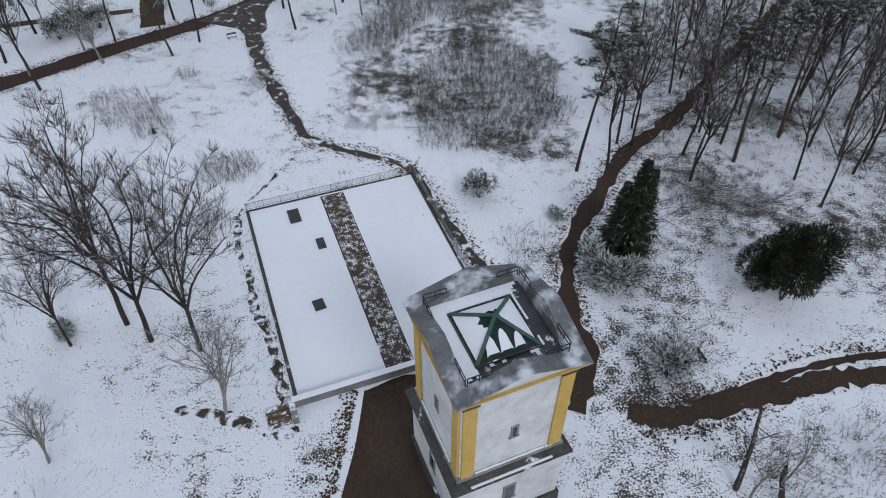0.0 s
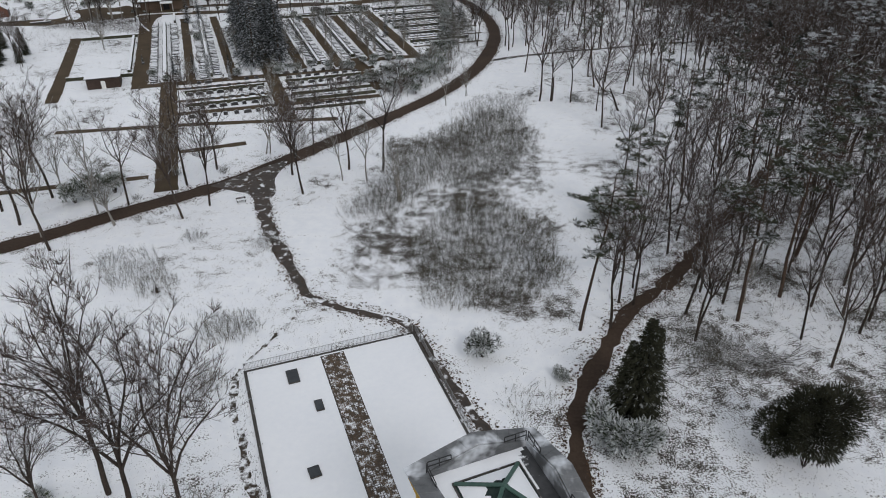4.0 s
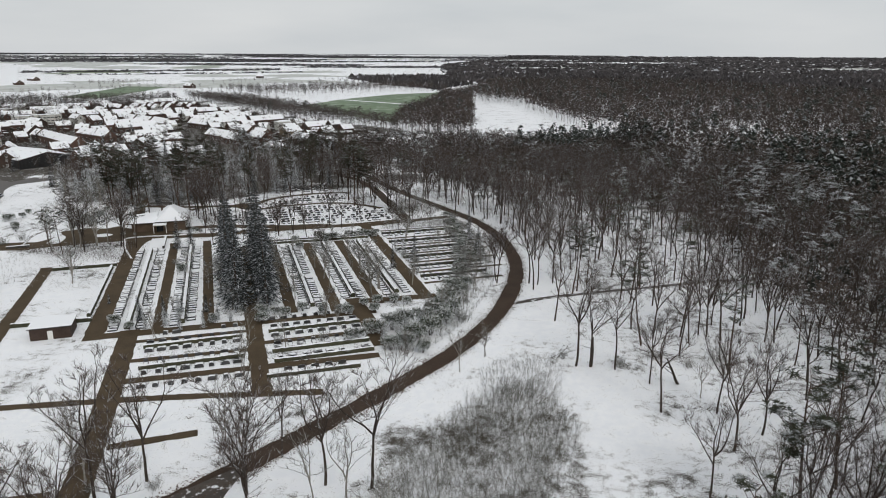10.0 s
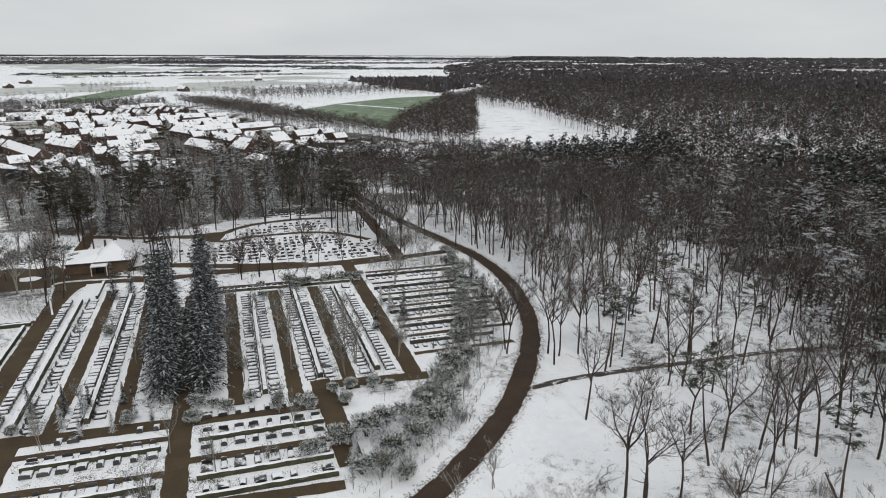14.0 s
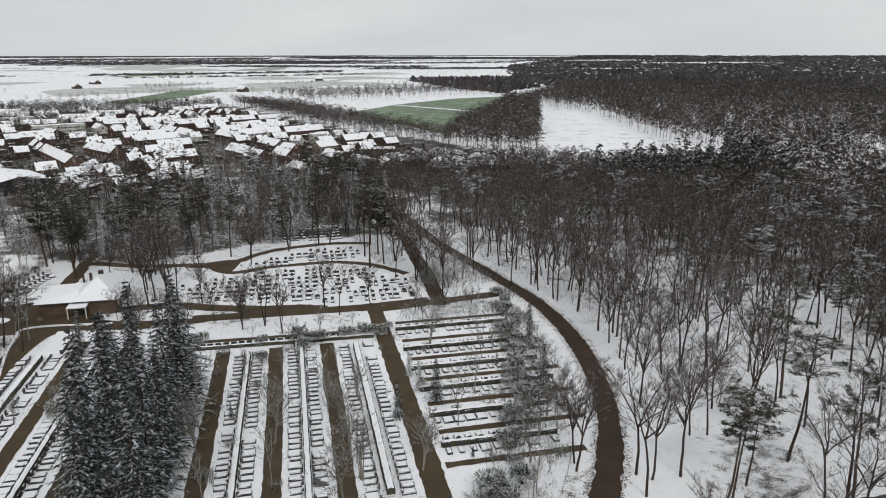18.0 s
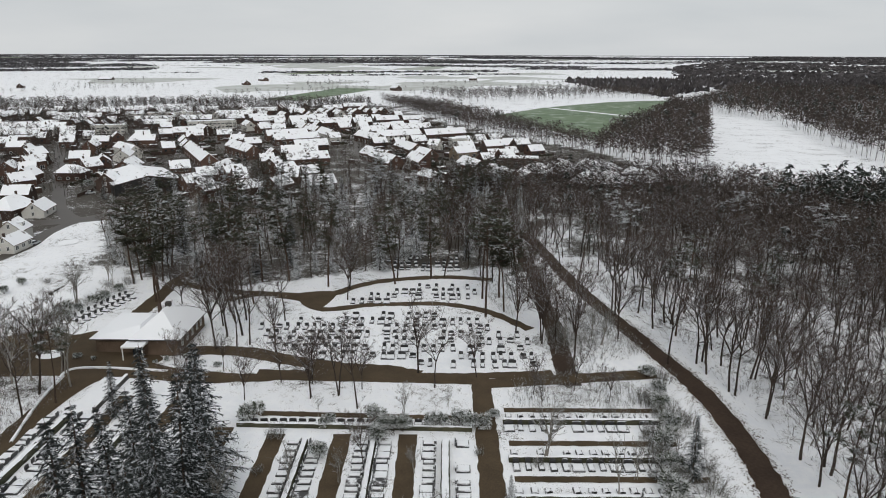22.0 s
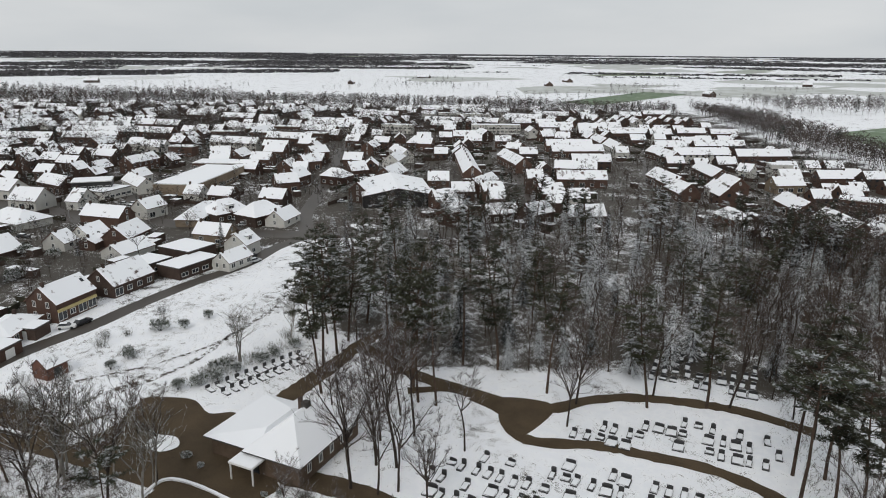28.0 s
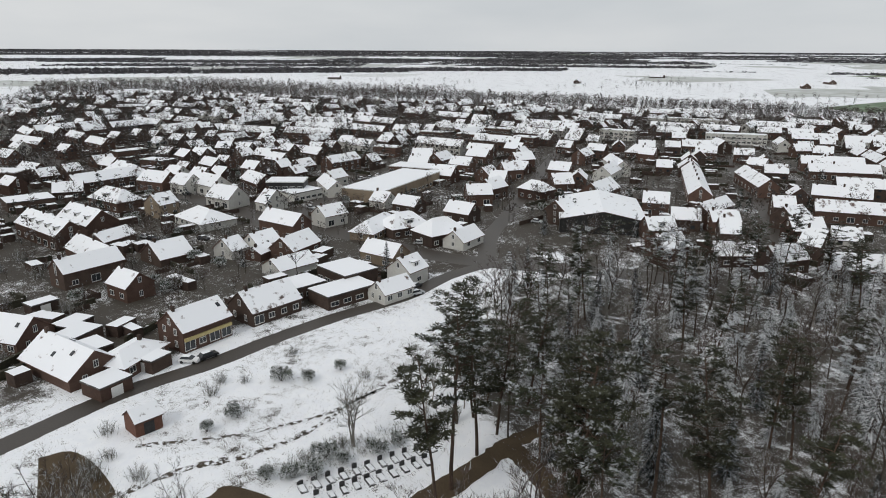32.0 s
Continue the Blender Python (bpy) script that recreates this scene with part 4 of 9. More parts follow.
bm = bmesh.new()
box_bm(bm, -0.015, 0.015, -0.012, 0.012, 0.19, 1.1)
BAR = done(bm, "bar", M["rail"])


def fence_run(x0, y0, x1, y1):
    L = math.hypot(x1 - x0, y1 - y0)
    n = max(1, round(L / 2.4))
    turn = math.degrees(math.atan2(y1 - y0, x1 - x0))
    for k in range(n + 1):
        px, py = x0 + (x1 - x0) * k / n, y0 + (y1 - y0) * k / n
        bm = bmesh.new()
        box_bm(bm, -0.04, 0.04, -0.04, 0.04, 0, 1.25, 0.01)
        part("post", bm, M["rail"], fence).matrix_basis = pose(px, py, 0, 0, 0, turn)
        if k < n:
            bm = bmesh.new()
            for z in (0.15, 1.1):
                box_bm(bm, 0.04, L / n - 0.04, -0.02, 0.02, z, z + 0.04)
            bay = part("bay", bm, M["rail"], fence)
            bay.matrix_basis = pose(px, py, 0, 0, 0, turn)
            for q in range(1, 12):
                child("bar", BAR, bay).matrix_basis = pose(L / n * q / 12, 0, 0)


fence_run(-0.2, 0.5, TW + 0.2, 0.5)
fence_run(TW + 0.55, 0.5, TW + 0.55, -TL + 10)

# ---- trees ----
def blade(v, f, p, d, length, width, rng):
    """A thin pointed twig or needle spray."""
    d = d / (np.linalg.norm(d) + 1e-9)
    s = np.cross(d, np.array((rng.uniform(-1, 1), rng.uniform(-1, 1), rng.uniform(-1, 1))))
    s /= np.linalg.norm(s) + 1e-9
    o = len(v)
    v += [p - s * width / 2, p + s * width / 2, p + d * length]
    f.append((o, o + 1, o + 2))


def rand_dir(rng, up):
    a = rng.uniform(0, 2 * math.pi)
    d = np.array((math.cos(a), math.sin(a), up))
    return d / np.linalg.norm(d)


def walk_limb(rng, p, d, length, n, bend, lift):
    pts = [p]
    for k in range(n):
        d = d + np.array((rng.uniform(-bend, bend), rng.uniform(-bend, bend), rng.uniform(-bend, bend) + lift))
        d /= np.linalg.norm(d)
        pts.append(pts[-1] + d * length / n)
    return pts, d


def bare_tree(seed, h, first=0.4, spread=0.3, leaders=5, limbs=7, subs=7, twigs=6, lean=0.05, forks=1, wide=0.055):
    """A leafless tree: a trunk that divides into rising leaders, which carry limbs and fine twigs."""
    rng = random.Random(seed)
    tv, tf, cv, cf = [], [], [], []
    for stem in range(forks):
        base = np.array((0.0, 0.0, -0.3)) if forks == 1 else np.array((rng.uniform(-.5, .5), rng.uniform(-.5, .5), -0.3))
        k = 1 if forks == 1 else 4
        hh = h * (1 if stem == 0 else rng.uniform(0.75, 0.95))
        trunk, td = walk_limb(rng, base, np.array((rng.uniform(-lean, lean) * k, rng.uniform(-lean, lean) * k, 1.0)), hh * first + 0.3, 4, 0.1, 0.04)
        r0 = 0.0085 * h + 0.045
        tube(tv, tf, trunk, [r0 * (1.12 - 0.11 * q) for q in range(5)], 6)
        turn = rng.uniform(0, 6.28)
        for b in range(leaders):
            a = turn + 6.283 * b / leaders + rng.uniform(-0.4, 0.4)
            out = spread * rng.uniform(0.7, 2.1) if b else 0.12
            d0 = np.array((math.cos(a) * out, math.sin(a) * out, 1.0)) + td * 0.4
            L = hh * (1 - first) * rng.uniform(0.78, 1.0) * (1.0 + 0.25 * out)
            start = trunk[4] if b < 3 else trunk[3] + (trunk[4] - trunk[3]) * rng.uniform(0.2, 0.9)
            lead, _ = walk_limb(rng, start, d0 / np.linalg.norm(d0), L, 6, 0.25, 0.04)
            r1 = r0 * 0.62
            tube(tv, tf, lead, [r1 * (1 - 0.9 * q / 6) + 0.012 for q in range(7)], 5)
            for c in range(limbs):
                s = (0.12 + 0.86 * (c + rng.random()) / limbs) * 6
                k = min(int(s), 5)
                p = lead[k] + (lead[k + 1] - lead[k]) * (s - k)
                dd = lead[k + 1] - lead[k]
                dd = dd / np.linalg.norm(dd) * 0.5 + rand_dir(rng, rng.uniform(0.0, 0.6))
                ln = L * (1.12 - s / 6) * rng.uniform(0.32, 0.58) + 0.8
                limb, d = walk_limb(rng, p, dd / np.linalg.norm(dd), ln, 3, 0.26, 0.06)
                r2 = r1 * 0.4 * (1.1 - s / 6)
                tube(cv, cf, limb, [r2 + 0.014, r2 * 0.7 + 0.012, r2 * 0.4 + 0.01, 0.008], 3)
                for m in range(subs):
                    q = rng.uniform(0.3, 2.98)
                    kk = int(q)
                    pp = limb[kk] + (limb[kk + 1] - limb[kk]) * (q - kk)
                    de = limb[kk + 1] - limb[kk]
                    de = de / np.linalg.norm(de) + rand_dir(rng, 0.45) * 0.85
                    de /= np.linalg.norm(de)
                    le = ln * rng.uniform(0.22, 0.45) + 0.3
                    blade(cv, cf, pp, de, le, wide * 1.35, rng)
                    for w in range(twigs):
                        blade(cv, cf, pp + de * le * rng.uniform(0.15, 0.9), de + rand_dir(rng, 0.4) * 0.8, rng.uniform(0.5, 1.15), wide, rng)
    return tv, tf, cv, cf


def spruce_tree(seed, h, width=0.2, droop=0.35, start=0.05, dense=1.0, rough=0.0):
    rng = random.Random(seed)
    tv, tf, cv, cf = [], [], [], []
    tube(tv, tf, [(0, 0, -0.3), (0, 0, h * 0.5), (0.05, 0, h)], [0.014 * h + 0.05, 0.008 * h + 0.03, 0.02], 6)
    rows = int(h * 1.15 * dense)
    for k in range(rows):
        s = start + (0.99 - start) * k / rows
        reach = h * width * (1 - s) ** 0.85 * rng.uniform(0.8 - 0.45 * rough, 1.15 + 0.35 * rough) + 0.25
        z = s * h
        n = max(5, int(9 * dense))
        turn = rng.uniform(0, 6.28)
        for b in range(n):
            a = turn + 6.283 * b / n + rng.uniform(-0.25, 0.25)
            ln = reach * rng.uniform(0.7 - 0.4 * rough, 1.15 + 0.25 * rough)
            out = np.array((math.cos(a), math.sin(a), 0))
            side = np.array((-math.sin(a), math.cos(a), 0))
            p0 = np.array((0, 0, z + 0.2))
            p1 = p0 + out * ln * 0.55 + np.array((0, 0, -droop * ln * 0.25))
            p2 = p0 + out * ln + np.array((0, 0, -droop * ln * 0.75 + rng.uniform(-.1, .2)))
            w = ln * 0.035 + 0.05
            o = len(cv)
            sag = np.array((0, 0, -0.35 * w))
            cv += [p0, p1 + side * w + sag, p1, p1 - side * w + sag, p2]
            cf += [(o, o + 2, o + 1), (o, o + 3, o + 2), (o + 1, o + 2, o + 4), (o + 2, o + 3, o + 4)]
            for m in range(14):
                q = rng.uniform(0.12, 1.0)
                pp = p0 + (p2 - p0) * q
                dd = out * 0.6 + side * rng.choice((-1, 1)) * rng.uniform(0.5, 1.1) + np.array((0, 0, rng.uniform(-0.7, -0.1)))
                blade(cv, cf, pp, dd, ln * rng.uniform(0.16, 0.34) * (1.25 - q) + 0.3, 0.16, rng)
    return tv, tf, cv, cf


def pine_tree(seed, h, crown=0.42, wide=0.2, limbs=22):
    """A pine: bare trunk, crooked limbs, needles in flat pads."""
    rng = random.Random(seed)
    tv, tf, cv, cf = [], [], [], []
    trunk, _ = walk_limb(rng, np.array((0, 0, -0.3)), np.array((rng.uniform(-.07, .07), rng.uniform(-.07, .07), 1)), h, 7, 0.07, 0.05)
    r0 = 0.010 * h + 0.05
    tube(tv, tf, trunk, [r0 * (1 - 0.8 * k / 7) for k in range(8)], 6)
    for b in range(limbs):
        s = 1 - crown * (b / limbs) ** 0.8
        k = min(int(s * 7), 6)
        p = trunk[k] + (trunk[min(k + 1, 7)] - trunk[k]) * (s * 7 - k)
        ln = h * wide * (0.3 + 0.95 * math.sin(math.pi * min(1, (1 - s) / crown * 0.8 + 0.12))) * rng.uniform(0.5, 1.15)
        limb, d = walk_limb(rng, p, rand_dir(rng, rng.uniform(-0.05, 0.5)), ln, 3, 0.22, 0.03)
        tube(tv, tf, limb, [r0 * 0.28, r0 * 0.2, r0 * 0.12, 0.02], 3)
        for c in range(4):
            q = rng.uniform(0.4, 1.0) * 3
            kk = min(int(q), 2)
            pc = limb[kk] + (limb[kk + 1] - limb[kk]) * (q - kk) + np.array((rng.uniform(-.5, .5), rng.uniform(-.5, .5), rng.uniform(0, .4)))
            for m in range(20):
                dd = rand_dir(rng, rng.uniform(-0.25, 0.55))
                foot = pc + np.array((dd[0], dd[1], 0.0)) * rng.uniform(0.0, 0.6)
                side = np.array((-dd[1], dd[0], rng.uniform(-0.5, 0.5)))
                o, ll, w = len(cv), rng.uniform(0.4, 0.9), 0.13
                cv += [foot - side * w, foot + side * w, foot + dd * ll]
                cf.append((o, o + 1, o + 2))
    return tv, tf, cv, cf


def bush(seed, h, r, n, width=0.28, stems=9):
    """A leafy evergreen shrub: stems and sprays, with an uneven outline."""
    rng = random.Random(seed)
    tv, tf, cv, cf = [], [], [], []
    lobes = [(rng.uniform(-.5, .5) * r, rng.uniform(-.5, .5) * r, h * rng.uniform(0.35, 0.7), r * rng.uniform(0.45, 0.7)) for _ in range(7)]
    for s in range(stems):
        x, y, z, _ = lobes[s % 7]
        tube(tv, tf, [(0.1 * x, 0.1 * y, -0.2), (x * 0.6, y * 0.6, z * 0.6), (x, y, z)], [0.06, 0.04, 0.015], 3)
    for k in range(n):
        x, y, z, q = lobes[k % 7]
        d = rand_dir(rng, rng.uniform(-0.9, 1.4))
        p = np.array((x, y, z)) + d * q * rng.uniform(0.55, 1.0) * np.array((1, 1, h / (2.2 * r) + 0.15))
        p[2] = max(p[2], 0.05)
        blade(cv, cf, p, d + np.array((0, 0, 0.2)), rng.uniform(0.22, 0.45), width, rng)
    return tv, tf, cv, cf


def scrub(seed, h, r, n):
    """A leafless many-stemmed shrub."""
    rng = random.Random(seed)
    tv, tf, cv, cf = [], [], [], []
    for k in range(n):
        p = np.array((rng.gauss(0, r * 0.35), rng.gauss(0, r * 0.35), -0.1))
        out = np.array((p[0] / r * 0.5, p[1] / r * 0.5, 1.0))
        stem, _ = walk_limb(rng, p, out, h * rng.uniform(0.5, 1.0), 3, 0.16, 0.05)
        tube(tv, tf, stem, [0.03, 0.022, 0.015, 0.006], 3)
        for c in range(12):
            q = rng.uniform(0.6, 2.99)
            kk = int(q)
            pp = stem[kk] + (stem[kk + 1] - stem[kk]) * (q - kk)
            blade(cv, cf, pp, rand_dir(rng, rng.uniform(0.3, 1.6)), rng.uniform(0.4, 1.0), 0.035, rng)
    return tv, tf, cv, cf


def make_kind(name, arrays, trunk_mat, crown_mat, crown="crown"):
    """Shared meshes of one tree: trunk and crown."""
    tv, tf, cv, cf = arrays
    return name, fast_mesh("trunk", tv, tf, M[trunk_mat]), fast_mesh(crown, cv, cf, M[crown_mat]), crown, max(p[2] for p in tv + cv)


def plant(kind, x, y, h, turn, label, category, group="", lean=0.0):
    name, trunk, crown, crown_name, full = kind
    s = h / full
    ob = empty(name)
    ob.matrix_basis = pose(x, y, 0, lean, lean * 0.6, turn) @ Matrix.Diagonal((s, s, s, 1))
    tagged(ob, label, category, group)
    child("trunk" if category == "tree" else "stem", trunk, ob)
    child(crown_name, crown, ob)
    return ob


KB = [make_kind("bare_tree", bare_tree(s, 24, f, sp, n, 7, 8, 7, 0.06, 1, 0.05), "bark", "twig", "crown") for s, f, sp, n in
      ((11, 0.42, 0.5, 4), (12, 0.5, 0.42, 4), (13, 0.36, 0.6, 5), (14, 0.46, 0.5, 5), (15, 0.4, 0.55, 4), (16, 0.5, 0.45, 4))]
KL = [make_kind("deep_tree", bare_tree(s, 22, f, w, 4, 6, 5, 5, 0.06, 1, 0.075), "bark", "twig", "crown") for s, f, w in ((101, 0.46, 0.5), (102, 0.52, 0.44), (103, 0.42, 0.58))]
KW = [make_kind("broad_tree", bare_tree(s, 22, f, 0.38, 6, 9, 7, 7), "bark", "twig", "crown") for s, f in ((21, 0.3), (22, 0.36))]
KF = [make_kind("young_tree", bare_tree(s, 16, 0.3, 0.2, 3, 6, 5, 4, 0.05, fk), "birch", "twig_grey", "crown") for s, fk in ((31, 2), (32, 1), (33, 3))]
KS = [make_kind("spruce", spruce_tree(s, 24, w, 0.35, 0.05, 1.0, 0.4), "pine_bark", "spruce", "crown") for s, w in ((41, 0.2), (42, 0.18), (43, 0.23))]
KX = [make_kind("snowy_spruce", spruce_tree(s, 20, w, 0.5, 0.06, 1.0, 0.7), "pine_bark", "spruce_snow", "crown") for s, w in ((45, 0.22), (46, 0.2))]
KD = [make_kind("fir", pine_tree(s, 26, c, w, 42), "pine_bark", "fir", "crown") for s, c, w in ((51, 0.6, 0.17), (52, 0.68, 0.19), (53, 0.5, 0.16))]
KC = [make_kind("dark_conifer", spruce_tree(s, 15, 0.24, 0.25, 0.04, 1.6), "pine_bark", "fir", "crown") for s in (57,)]
KP = [make_kind("pine", pine_tree(s, 24, c, w), "pine_bark", "pine", "crown") for s, c, w in ((61, 0.42, 0.21), (62, 0.32, 0.24), (63, 0.5, 0.2))]
KN = [make_kind("snowy_pine", pine_tree(s, 22, c, w), "pine_bark", "pine_snow", "crown") for s, c, w in ((64, 0.4, 0.24), (67, 0.34, 0.26))]
KY = [make_kind("yew", bush(s, 10, 3.8, 15000, 0.12, 14), "bark", "fir", "foliage") for s in (65, 66)]
KE = [make_kind("evergreen_shrub", bush(s, 3, 2.0, 1700, 0.16), "bark", "evergreen", "foliage") for s in (71, 72)]
KG = [make_kind("bare_shrub", scrub(s, 2.4, 1.6, 34), "twig_grey", "twig_grey", "crown") for s in (81, 82, 83)]


def join_trees(name, kinds, spots, label):
    """Trees deep in the wood, joined into one object for the trunks and one for the crowns."""
    data = []
    for kind in kinds:
        pair = []
        for me in kind[1:3]:
            v, f = np.empty(len(me.vertices) * 3, np.float32), np.empty(len(me.loops), np.int32)
            me.vertices.foreach_get("co", v)
            me.loops.foreach_get("vertex_index", f)
            pair.append((v.reshape(-1, 3), f.reshape(-1, 3)))
        data.append(pair)
    lean = np.random.default_rng(len(spots)).normal(0, 0.035, (len(spots), 2))
    for part_no, word in ((0, "trunks"), (1, "crowns")):
        vs, fs, o = [], [], 0
        for k, (x, y, h) in enumerate(spots):
            v, f = data[k % len(kinds)][part_no]
            t, s = (k * 2.39996) % 6.283, h / kinds[k % len(kinds)][4]
            r = np.array(((math.cos(t), -math.sin(t), 0), (math.sin(t), math.cos(t), 0), (0, 0, 1)))
            q = v @ r.T * s
            vs.append(q + np.stack([x + q[:, 2] * lean[k, 0], y + q[:, 2] * lean[k, 1], 0 * q[:, 2]], -1))
            fs.append(f + o)
            o += len(v)
        ob = new(name, fast_mesh(name, np.concatenate(vs), np.concatenate(fs), kinds[0][1 + part_no].materials[0]))
        tagged(ob, label + " " + word, "woodland", kind="stuff")

# ---- planting ----
tr = random.Random(5)


def grow(kinds, spots, label, category="tree", group="", hr=None):
    for s in spots:
        x, y, h = s
        plant(tr.choice(kinds), x, y, h * tr.uniform(0.96, 1.04), tr.uniform(0, 360), label, category, group, tr.uniform(-3.2, 3.2) if category == "tree" else 0.0)


# heath round the tower
grow(KW, [(-34.2, 60.7, 28), (-30.7, 58.4, 28), (-24.8, 57.2, 25), (-39.3, 57.6, 17), (-66, 62, 20), (62, 92, 20)], "bare wide-crowned tree standing in snow")
grow(KF, [(-20.4, 49.8, 14), (-52, 44, 15), (-47, 50, 13), (-36, 44, 10), (-32, 36, 8), (30, 41, 12), (34, 43, 10), (45, 40, 10), (25.5, 54.5, 9)], "leafless young tree with thin limbs")
grow(KP, [(20.2, 89.4, 25), (43.2, 91.9, 27), (51.7, 97.9, 27), (46.7, 132.6, 25), (58, 108, 26), (70, 100, 26), (34, 118, 22), (66, 125, 25), (80, 140, 24), (58, 145, 24), (84, 112, 26), (76, 88, 26), (54, 120, 25), (72, 150, 24)], "tall pine with a bare reddish trunk")
grow(KB, [(24.6, 89.9, 20), (35.7, 87.2, 19), (27, 96, 20), (36.5, 89, 18), (32.4, 108.1, 19), (52, 82, 18), (66, 78, 18), (40, 99, 19), (47, 105, 20), (38, 110, 20), (30, 100, 17)], "slender leafless tree in snow")
grow(KC, [(23.8, 71.9, 15), (25.2, 74.0, 12), (22.8, 73.6, 11)], "dark bushy conifer beside the path")
grow(KY, [(41.1, 65.5, 11), (38.2, 66.8, 8)], "broad dark yew with a little snow")
grow(KE, [(21.4, 66.4, 4.6), (6.2, 83.4, 4.0), (25.4, 54.6, 4.6), (20, 69.5, 4.4), (23.4, 67.2, 4.2), (-40.5, 58.8, 2.4), (-66.3, 128.7, 5.0), (-63.4, 131, 4.4), (-69, 126.6, 4.2), (29, 121, 6), (16, 79, 2.0)], "dark evergreen shrub dusted with snow", "shrub")
# along the road
grow(KB, [(-74.4, 128.6, 23), (-58.7, 125.9, 21), (-50.5, 134.4, 26), (-46.8, 142.0, 22), (-27.9, 149.5, 17), (-19.4, 142.4, 22), (-12.3, 141.9, 25), (-65.2, 109.4, 24), (-75, 118, 24), (-81, 123, 24), (-91, 152.1, 18), (-96, 128, 22), (-86, 112, 22)], "slender roadside tree without leaves")
grow(KW, [(-30.6, 139.6, 23), (-46.8, 120.9, 22), (-43.4, 125.9, 21), (-26.8, 131.0, 20.5), (-77, 126, 22)], "wide-crowned roadside tree without leaves")
grow(KF, [(-63.0, 122.6, 17.4), (-15.0, 137.1, 16.3), (-68.9, 113.8, 17.5), (-71, 127, 16), (-56, 141, 12)], "pale thin roadside tree in snow")
grow(KF, [(0.4, 181.6, 11), (5.7, 189.3, 10), (-8, 128, 14), (-68, 132, 18), (-60, 145, 16), (-38, 150, 15), (-20, 137, 14), (-84, 140, 17), (-98, 150, 18), (-104, 136, 18), (-58, 118, 12)], "thin young tree beside the road")
grow(KW, [(9.9, 240.9, 17), (10.1, 238.7, 19)], "bare tree with drooping limbs by the road bend")
WOODS_A = ((24.8, 185.6, 25), (27.7, 185.4, 20), (32.7, 184.4, 20), (23.3, 210.6, 20), (44.9, 224.9, 22), (45, 201.8, 21), (51.3, 202.2, 22), (59.9, 200.6, 23), (69.8, 200.2, 22), (55.9, 203.5, 21), (19.3, 239, 22), (26.1, 239.4, 23),
           (20.1, 233.6, 21), (21.6, 238, 20), (8.1, 317.6, 24), (21.5, 296.1, 23), (24, 307.3, 22), (39.1, 280.2, 24), (43.5, 263.9, 23), (43.5, 289.4, 24))
WOODS_B = ((49.7, 237.5, 23), (2, 328.5, 24), (-17.4, 350.7, 24), (9.1, 316.4, 23), (12.3, 325, 22), (18.2, 296.9, 23), (22.1, 293.9, 24), (24.4, 278.8, 22), (32.9, 276.1, 24), (3.8, 329.1, 23), (-17, 353.2, 24), (-12.2, 354.4, 24), (-3.6, 326.2, 21), (3.1, 329.9, 22))
grow(KB, WOODS_A + WOODS_B, "slender leafless woodland tree in snow", group="woodland trees by the road")
grow(KP, [(32, 233, 19), (30.5, 231, 21), (44, 246, 24), (50, 268, 26)], "pine with a full dark crown")
# burial ground
grow(KB, [(-55.9, 286.2, 18), (-61.6, 289.7, 17), (-66.1, 287, 16), (-51, 303.5, 18), (-83.8, 301.7, 15), (-45.6, 298.8, 15), (-97, 298.4, 18), (-91.5, 303.1, 19), (-93, 300.4, 17)], "slender tree on the burial ground lawn")
grow(KW, [(-30.7, 327, 19), (-88.4, 344.3, 22), (-68.7, 291.7, 12), (-74.9, 290.3, 13), (-47, 271, 11)], "broad bare tree beside the graves")
grow(KF, [(-110, 232, 12), (-58, 214, 9), (-38, 190, 11), (-29, 205, 8), (-8, 262, 11), (2, 246, 12), (4, 232, 11), (-4, 214, 9), (-40, 240, 13), (-34, 252, 12), (-26, 238, 14), (-23, 232, 13), (-44, 178, 12)], "thin frosted tree among the graves")
grow(KD, [(-51.9, 350.1, 28), (-48, 352.6, 27), (-78.5, 352.8, 24), (-70.7, 360.5, 25), (-94.8, 343.8, 24), (-108, 344.6, 26), (-124.7, 312.4, 27), (-114.5, 327.0, 31), (-109.3, 323.5, 25), (-147, 326.5, 27), (-141, 331, 25)], "tall dark fir with bare lower trunk")
for k in range(8):
    for a in (19.6, 28.0):
        x, y = uv(a + tr.uniform(-0.8, 0.8), 221 + k * 6.2 + tr.uniform(-1, 1))
        grow(KS, [(x, y, tr.uniform(23, 28) - 0.5 * k)], "dense spruce dusted with snow", group="spruces of the burial ground")
grow(KS, [(-78, 206, 6.5), (-73, 208, 6), (-69, 209, 5.5), (-95, 268, 11), (-21, 251, 7.5), (-15, 258, 9), (5, 263, 11), (2, 285, 11), (-92, 272, 10), (-64, 212, 5)], "small spruce frosted with snow")
grow(KE, [(-83, 203, 2.6), (-78, 200, 2.2), (-20, 200, 4), (-16, 203, 4.6), (-13, 206, 4.2), (-9, 209, 4), (-6, 213, 3.6), (-45, 282, 3), (-40, 285, 3), (-36, 287, 3.2), (-33, 288, 3), (-48, 281, 3), (-24, 196, 3.4), (-28, 212, 3), (-40, 214, 2.6)], "evergreen shrub under snow", "shrub")
for k in range(46):
    f = k / 45
    x, y = uv(104 - 3 * math.sin(3.1 * f) + tr.uniform(-2.5, 2.5) - (10 + 26 * (1 - f) ** 2) * (1 - f), 205 + 96 * f)
    grow(KG if k % 3 else KE, [(x, y, tr.uniform(2.0, 4.2))], "frosted shrub along the burial ground edge", "shrub", "edge shrubs")
